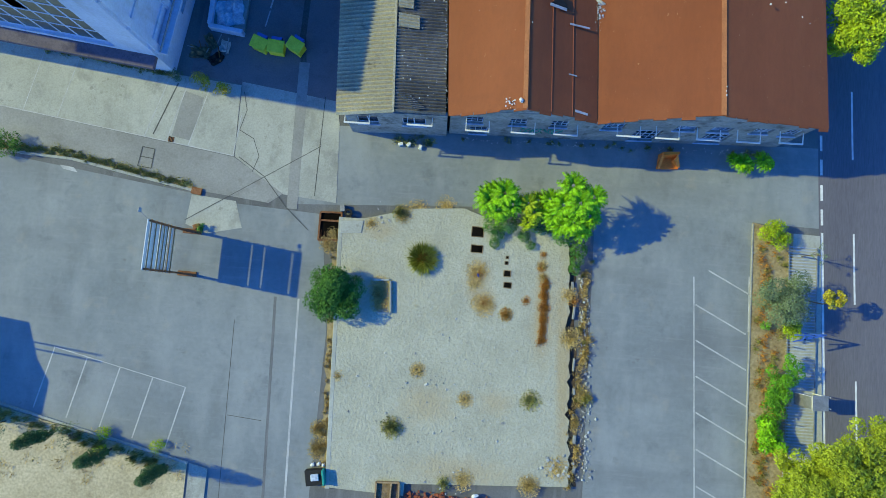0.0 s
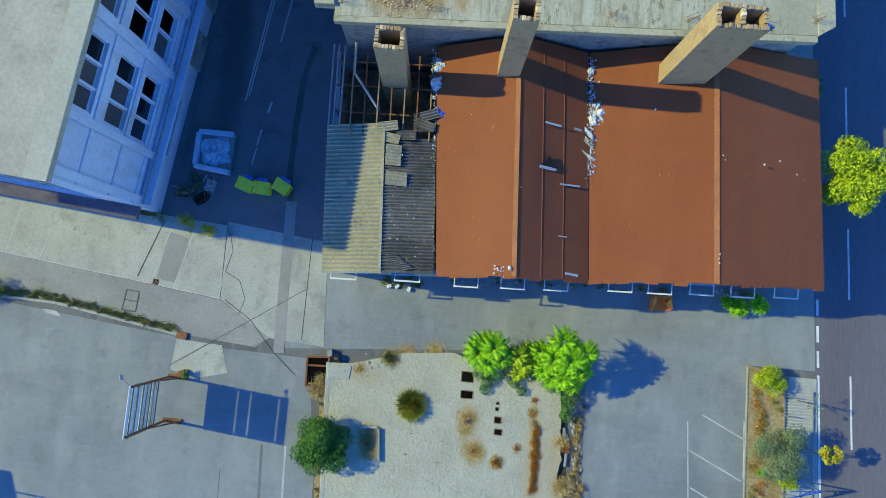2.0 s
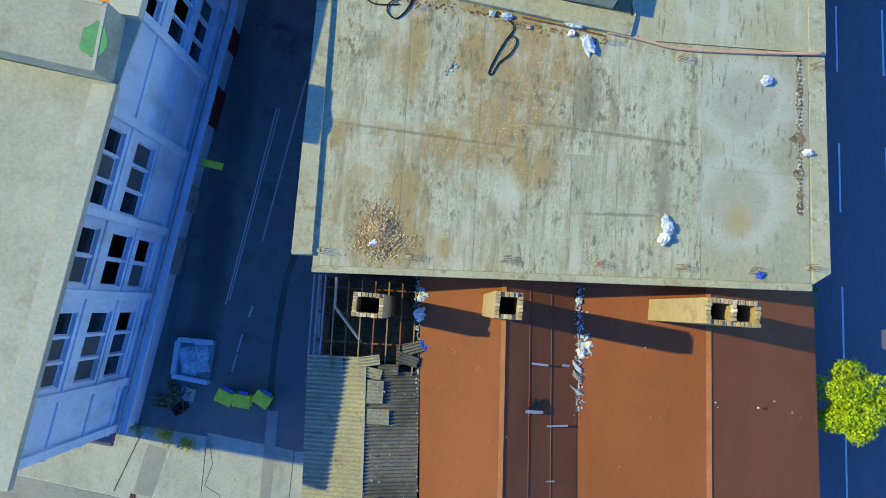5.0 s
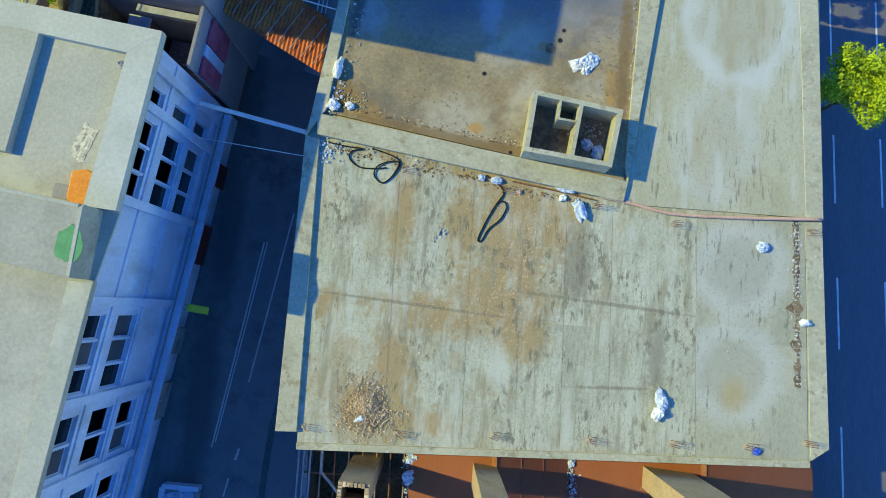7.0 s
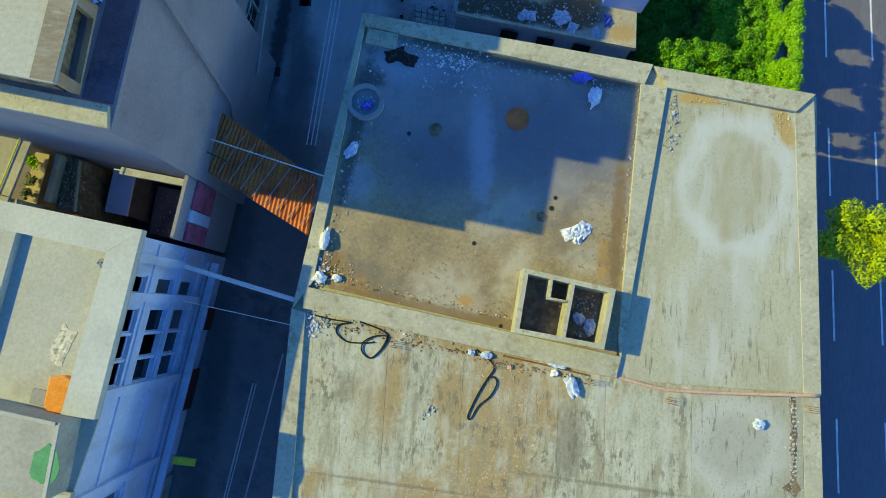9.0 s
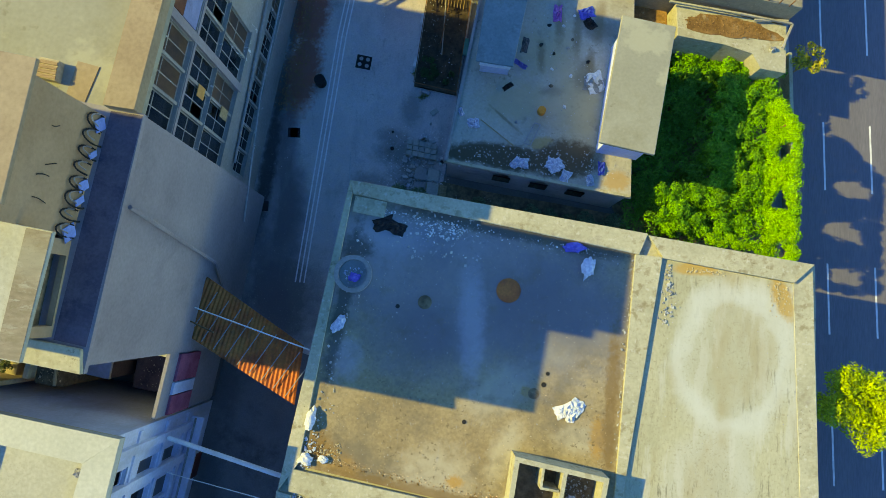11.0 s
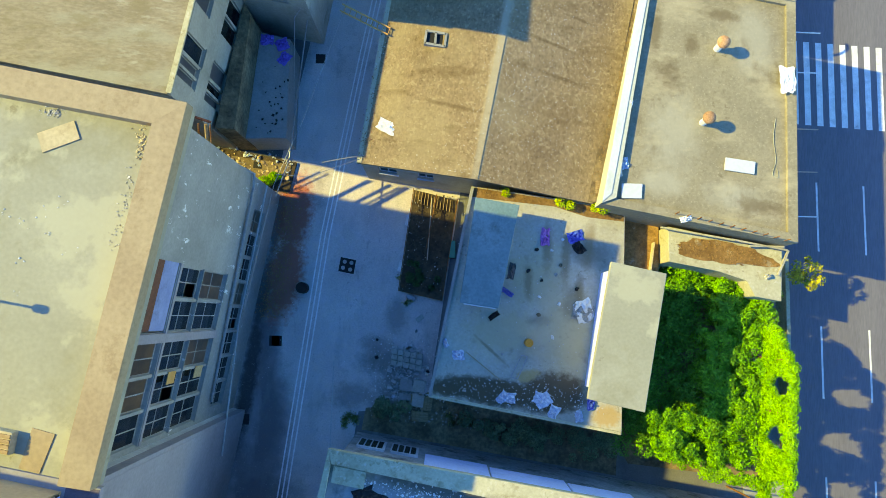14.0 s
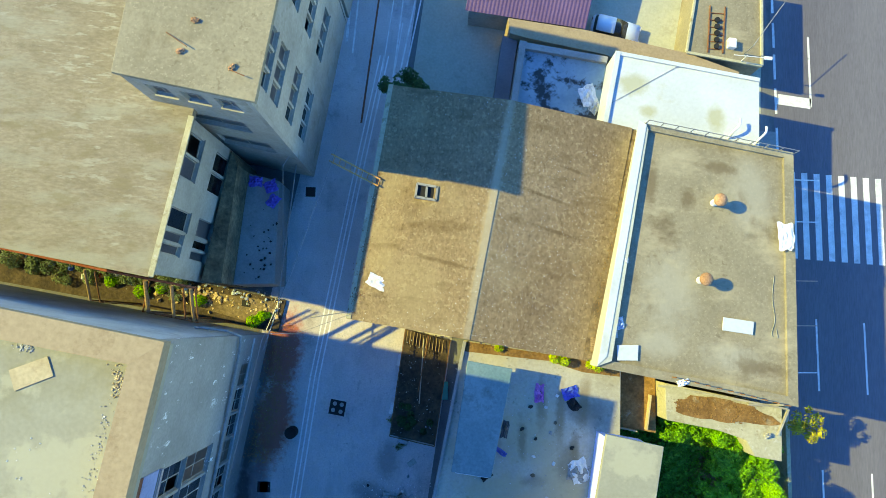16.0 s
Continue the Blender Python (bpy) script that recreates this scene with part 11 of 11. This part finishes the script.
# turquoise paint strokes on the hall's south wall
for k in range(9):
    x = 5.6 + .36 * k
    y = 13.55 + (x + .1) * .0476 - .03
    pts = [(x + .16 * math.cos(a) * (1 + .3 * (k % 2)), y, 2.1 + .55 * math.sin(a + k)) for a in np.linspace(.3, 4.8, 9)]
    solo("painted_stroke", tube(pts, .045, 4), "plastic_teal", "turquoise painted stroke on the hall wall", "graffiti", "painted strokes")
# rubbish and broken masonry at the foot of the hall wall
rng = np.random.default_rng(71)
sp = [(1 + 24 * f, 13.1 + .047 * (1 + 24 * f) + rng.normal() * .15, .02, .04 + .14 * rng.random() ** 2) for f in rng.random(190)]
stuff("wall_foot_rubble", stones(sp, rng), "rubble_grey", "broken masonry along the hall wall", "rubble")
wd = [(-3.5 + 30 * f, 12.9 + .047 * (30 * f) + rng.normal() * .12, .02, .3, .3, 40) for f in rng.random(26)]
stuff("wall_foot_weeds", blades(wd, rng, 0.018, 0.25), "grass_olive", "weeds along the hall wall", "weeds")
# broken edge of the corrugated sheets
for k, (x, y, t) in enumerate(((-4.6, 23.4, 12), (-4.4, 22.6, -8), (-3.3, 22.9, 4), (-2.0, 23.7, -14), (-1.7, 24.5, 20))):
    c_, s_ = math.cos(radians(t)), math.sin(radians(t))
    q = [(x + c_ * u - s_ * v, y + s_ * u + c_ * v, 6.62 - .12 * k % .3 + .02 * k) for u, v in ((-.7, .35), (.7, .35), (.7, -.35), (-.7, -.35))]
    solo("loose_sheet", sheet_corrugated(q[0], q[1], q[2], q[3], 0.2, 0.06), "corrugated_light" if k < 2 else "corrugated_dark", "broken corrugated sheet lying loose on the shed", "sheet", "loose sheets")

# grime and grit over the rear roof
rng = np.random.default_rng(81)
sp = [(-5.2 + 15.5 * f, 66.9 - 1.75 * f + abs(rng.normal()) * -.35, ZB, .02 + .12 * rng.random() ** 3) for f in rng.random(300)] + [(-1.2 + rng.normal() * .9, 65.8 + rng.normal() * .35, ZB, .04 + .16 * rng.random() ** 2) for _ in range(130)]
stuff("roof_edge_rubble", stones(sp, rng), "sack_white", "pale broken plaster along the rear beam", "rubble")
sp = [(-7.9 + 18.2 * f, 50.75 - 2.5 * f + abs(rng.normal()) * .22, ZB, .03 + .1 * rng.random() ** 2) for f in rng.random(300)] + [(-8.6 + 18 * f, 48.3 - 2.35 * f - abs(rng.normal()) * .25, ZA, .03 + .13 * rng.random() ** 2) for f in rng.random(420)] + [(-8.2 + abs(rng.normal()) * .5, 50.9 + abs(rng.normal()) * .7, ZB, .04 + .12 * rng.random()) for _ in range(80)]
stuff("roof_edge_dirt", stones(sp, rng), "soil_leafy", "rusty brown dirt along the ring beam", "dirt")
sp = [(-8.55 + rng.normal() * .25, 47.9 + rng.normal() * .5, ZA, .05 + .16 * rng.random()) for _ in range(60)] + [(-8.3 + rng.normal() * .25, 51.3 + rng.normal() * .5, ZB, .05 + .16 * rng.random()) for _ in range(40)]
stuff("corner_rubbish", stones(sp, rng), "sack_blue", "blue-white rubbish in the roof corner", "rubbish")
sp = [(-8 + 18.5 * rng.random(), 49.5 + 16 * rng.random(), ZB, .012 + .035 * rng.random() ** 2) for _ in range(1300)]
sp += [(-7.6 + 17 * f, 50.9 - 2.45 * f + abs(rng.normal()) * .18, ZB, .03 + .08 * rng.random() ** 2) for f in rng.random(260)]
stuff("roof_grit_rear", stones(sp, rng), "rubble", "tan grit strewn over the rear roof", "grit")
# dark growth in the gap behind the workshop
cl = [(-38 + 24 * f, 88.6 - (-38 + 24 * f + 18) * .105 + rng.normal() * .5, .3 + .5 * rng.random(), .3 + .4 * rng.random(), .7) for f in rng.random(60)]
c, u, v = leaf_cloud([q for q in cl if q[0] < -22], 9000, 0.08, rng)
tagged(quads("gap_undergrowth", c, u, v, "leaf_olive"), "dull undergrowth filling the narrow gap", "undergrowth", "", "stuff")
for k, (x, y, m) in enumerate(((-33.0, 90.2, "sack_blue"), (-31.4, 90.0, "tarp_blue"), (-28.8, 89.6, "door_red"), (-27.6, 89.8, "sack_white"), (-30.2, 89.4, "sack_white"), (-22.0, 88.9, "sack_white"))):
    sack(x, y, .25, .35, .3, .3, 25 * k, m, "plastic rubbish bag in the narrow gap", seed=220 + k, group="bags in the gap")

# wires and a loose rod over the back street
for pts, r in (([(-10.6, 87.6, 6.2), (-7.6, 88.3, 6.6)], .04), ([(-13.6, 86.3, 7.0), (-11.4, 86.4, 6.5), (-7.9, 88.0, 6.5)], .02), ([(-9.9, 100.5, 6.0), (-12.2, 91.0, 6.2), (-13.8, 85.7, 6.4), (-15.0, 76.0, 6.4)], .025), ([(-13.8, 98.6, 6.0), (-13.6, 91.0, 3.4)], .03), ([(-13.8, 98.4, 6.0), (-12.5, 101.0, 6.0)], .025)):
    solo("street_wire", tube(pts, r, 5), "metal_grey", "thin grey wire strung over the back street", "wire", "wires over the street")

# raised walk and plants in the low court
wk = thing("court_walkway", "pale slab walkway with yellow tube rails over the court", "walkway", at=(-28, 56, 12))
part("slab", solid([(-30.2, 59.6), (-26.6, 59.1), (-27.9, 53.5), (-31.2, 53.8)], 11.9, 12.1, .02), "roof_concrete", wk)
for o in (0.0, 1.6):
    bm = bmesh.new()
    bar(bm, (-26.8 - o, 59.0, 12.9), (-28.1 - o, 53.6, 12.9), .08, sides=8)
    part("rail", bm, "plastic_yellow", wk, "yellow tube rail")
    for f in (0.1, 0.9):
        bm = bmesh.new()
        x, y = -26.8 - o - 1.3 * f, 59.0 - 5.4 * f
        bar(bm, (x, y, 12.1), (x, y, 12.9), .06, sides=6)
        part("post", bm, "metal_grey", wk)
for y in (53.9, 58.6):
    part("prop", solid(strip((-30.4, y), (-27.4, y), .3), 1.0, 11.9), "plaster_tan", wk)
rng = np.random.default_rng(91)
for k, (x, y) in enumerate(((-28.2, 56.9), (-28.3, 55.7), (-28.4, 54.7))):
    bush(x, y, 9.6, .45, 420, 0.07, "leaf_olive" if k else "leaf_bright", "pot plant in the sunlit court", 230 + k, name="court_plant", group="court plants")
sp = [(-26.1 + 1.5 * rng.random(), 54.0 + 3.2 * rng.random(), 9.7, .03 + .1 * rng.random() ** 2) for _ in range(140)]
stuff("court_litter", stones(sp, rng), "rubble", "tan rubble on the court floor", "rubble")
sp = [(-22.3 + 4.2 * rng.random(), 53.4 + 3 * rng.random(), 4.2, .03 + .1 * rng.random() ** 2) for _ in range(110)]
stuff("shaded_court_litter", stones(sp, rng), "rubble_grey", "grey litter on the shaded court floor", "rubble")

# small rubbish round the block pile and over the court
rng = np.random.default_rng(95)
for k in range(16):
    x, y = -6.2 + 5.4 * rng.random(), 69.8 + 5.4 * rng.random()
    sack(x, y, .03, .12 + .16 * rng.random(), .1 + .12 * rng.random(), .12, 360 * rng.random(), ("sack_white", "sack_blue", "rubble_grey", "black_rubber")[k % 4], "small plastic rubbish on the court asphalt", "rubbish_scrap", 240 + k, "rubbish", "court rubbish")
for k in range(14):
    x, y = .2 + 8.5 * rng.random(), 74 + 10 * rng.random()
    if x < 4 and y > 77.5:
        x += 4
    sack(x, y, 5.5, .1 + .14 * rng.random(), .1 + .14 * rng.random(), .1, 360 * rng.random(), ("rubble_grey", "black_rubber", "sack_white", "bark")[k % 4], "small rubbish on the dirty roof", "rubbish_scrap", 260 + k, "rubbish", "roof scraps")

# ---- litter of the rear court and the dirty roof ----
rng = np.random.default_rng(91)
sp = [(-3.4 + rng.normal() * .75, 72.6 + rng.normal() * 1.1, .03, .08 + .3 * rng.random() ** 2) for _ in range(150)] + [(-3.7 + rng.normal() * .6, 70.6 + rng.normal() * .6, .03, .05 + .16 * rng.random()) for _ in range(130)]
stuff("court_rubble", stones(sp, rng), "rubble_grey", "broken concrete and rubbish heaped in the rear court", "rubble")
sp = [(-3.6 + rng.normal() * .9, 71.4 + rng.normal() * 1.2, .06, .04 + .09 * rng.random()) for _ in range(90)] + [(-15 + 14 * rng.random(), 69.5 + 17 * rng.random(), .03, .03 + .05 * rng.random()) for _ in range(70)] + [(10.5 * rng.random(), 71.6 + 1.6 * rng.random(), 5.52, .03 + .07 * rng.random()) for _ in range(120)]
stuff("plastic_scraps", stones(sp, rng), "sack_white", "small white plastic scraps strewn about the court", "scraps")
sp = [(-3.6 + 2.4 * rng.random() + .02 * (y - 79), y, .06, .04 + .12 * rng.random()) for y in 80.2 + 4.6 * rng.random(260)]
stuff("bed_rubble", stones(sp, rng), "rust", "rusty rubbish on the court bed", "rubbish")
for k, (x, y, w, d, turn) in enumerate(((-2.5, 70.5, 1.1, .9, 4), (-1.6, 70.3, .8, 1.1, -3), (-2.1, 69.3, 1.3, .8, 6))):
    bm = bmesh.new()
    for i in range(4):
        box(bm, x - w / 2 + w * (i + .5) / 4, y, .12 + .03 * k, w / 4 - .02, d, .05, turn)
    solo("old_pallet", bm, "timber", "grey weathered pallet on the court rubbish", "pallet", "old pallets")
bm = bmesh.new()
box(bm, -2.75, 76.95, .03, .65, .4, .12, 40)
solo("loose_paver", bm, "concrete_slab", "loose pale paving block in the court", "block")
crumple(9.1, 78.5, 5.5, 1.3, 1.5, 25, "sack_white", "crumpled off-white sheeting beside the roof room", "sheeting", 131, 0.4, "sheeting")
crumple(3.75, 80.9, 5.5, .5, 1.2, -8, "glass_dusty", "dark cloth beside the roof cabin", "cloth", 132, 0.3, "cloth")
for k, (x, y, s) in enumerate(((4.2, 71.9, .9), (6.6, 71.9, 1.1), (7.4, 71.2, .9), (9.2, 71.0, .7))):
    crumple(x, y, 5.5, s, s * .75, 35 * k, "sack_blue", "pale blue plastic sheet in the roof dirt", "sheet", 140 + k, 0.35, "sheet")
gt = [(-7.5 + rng.normal() * .5, 68.6 + rng.normal() * .25, .03, .4, .3, 120) for _ in range(7)] + [(1.3 + rng.normal() * .6, 69.1 + rng.normal() * .3, .03, .4, .35, 120) for _ in range(7)] + [(-3.4 + rng.normal() * .5, 79.4 + rng.normal() * .5, .05, .35, .3, 90) for _ in range(9)]
stuff("court_weeds", blades(gt, np.random.default_rng(92), 0.02, 0.22), "grass_olive", "green weeds at the foot of the walls", "weeds")

# low ground cover in the shade of the roof room
rng = np.random.default_rng(93)
cl = [(14.2 + 4.6 * rng.random(), 72.0 + 10.2 * rng.random(), .35 + .3 * rng.random(), .7 + .4 * rng.random(), .5) for _ in range(46)]
c, u, v = leaf_cloud(cl, 9000, 0.1, rng)
tagged(quads("ground_cover", c, u, v, "leaf_ground"), "low green ground cover filling the garden", "ground cover", "", "stuff")
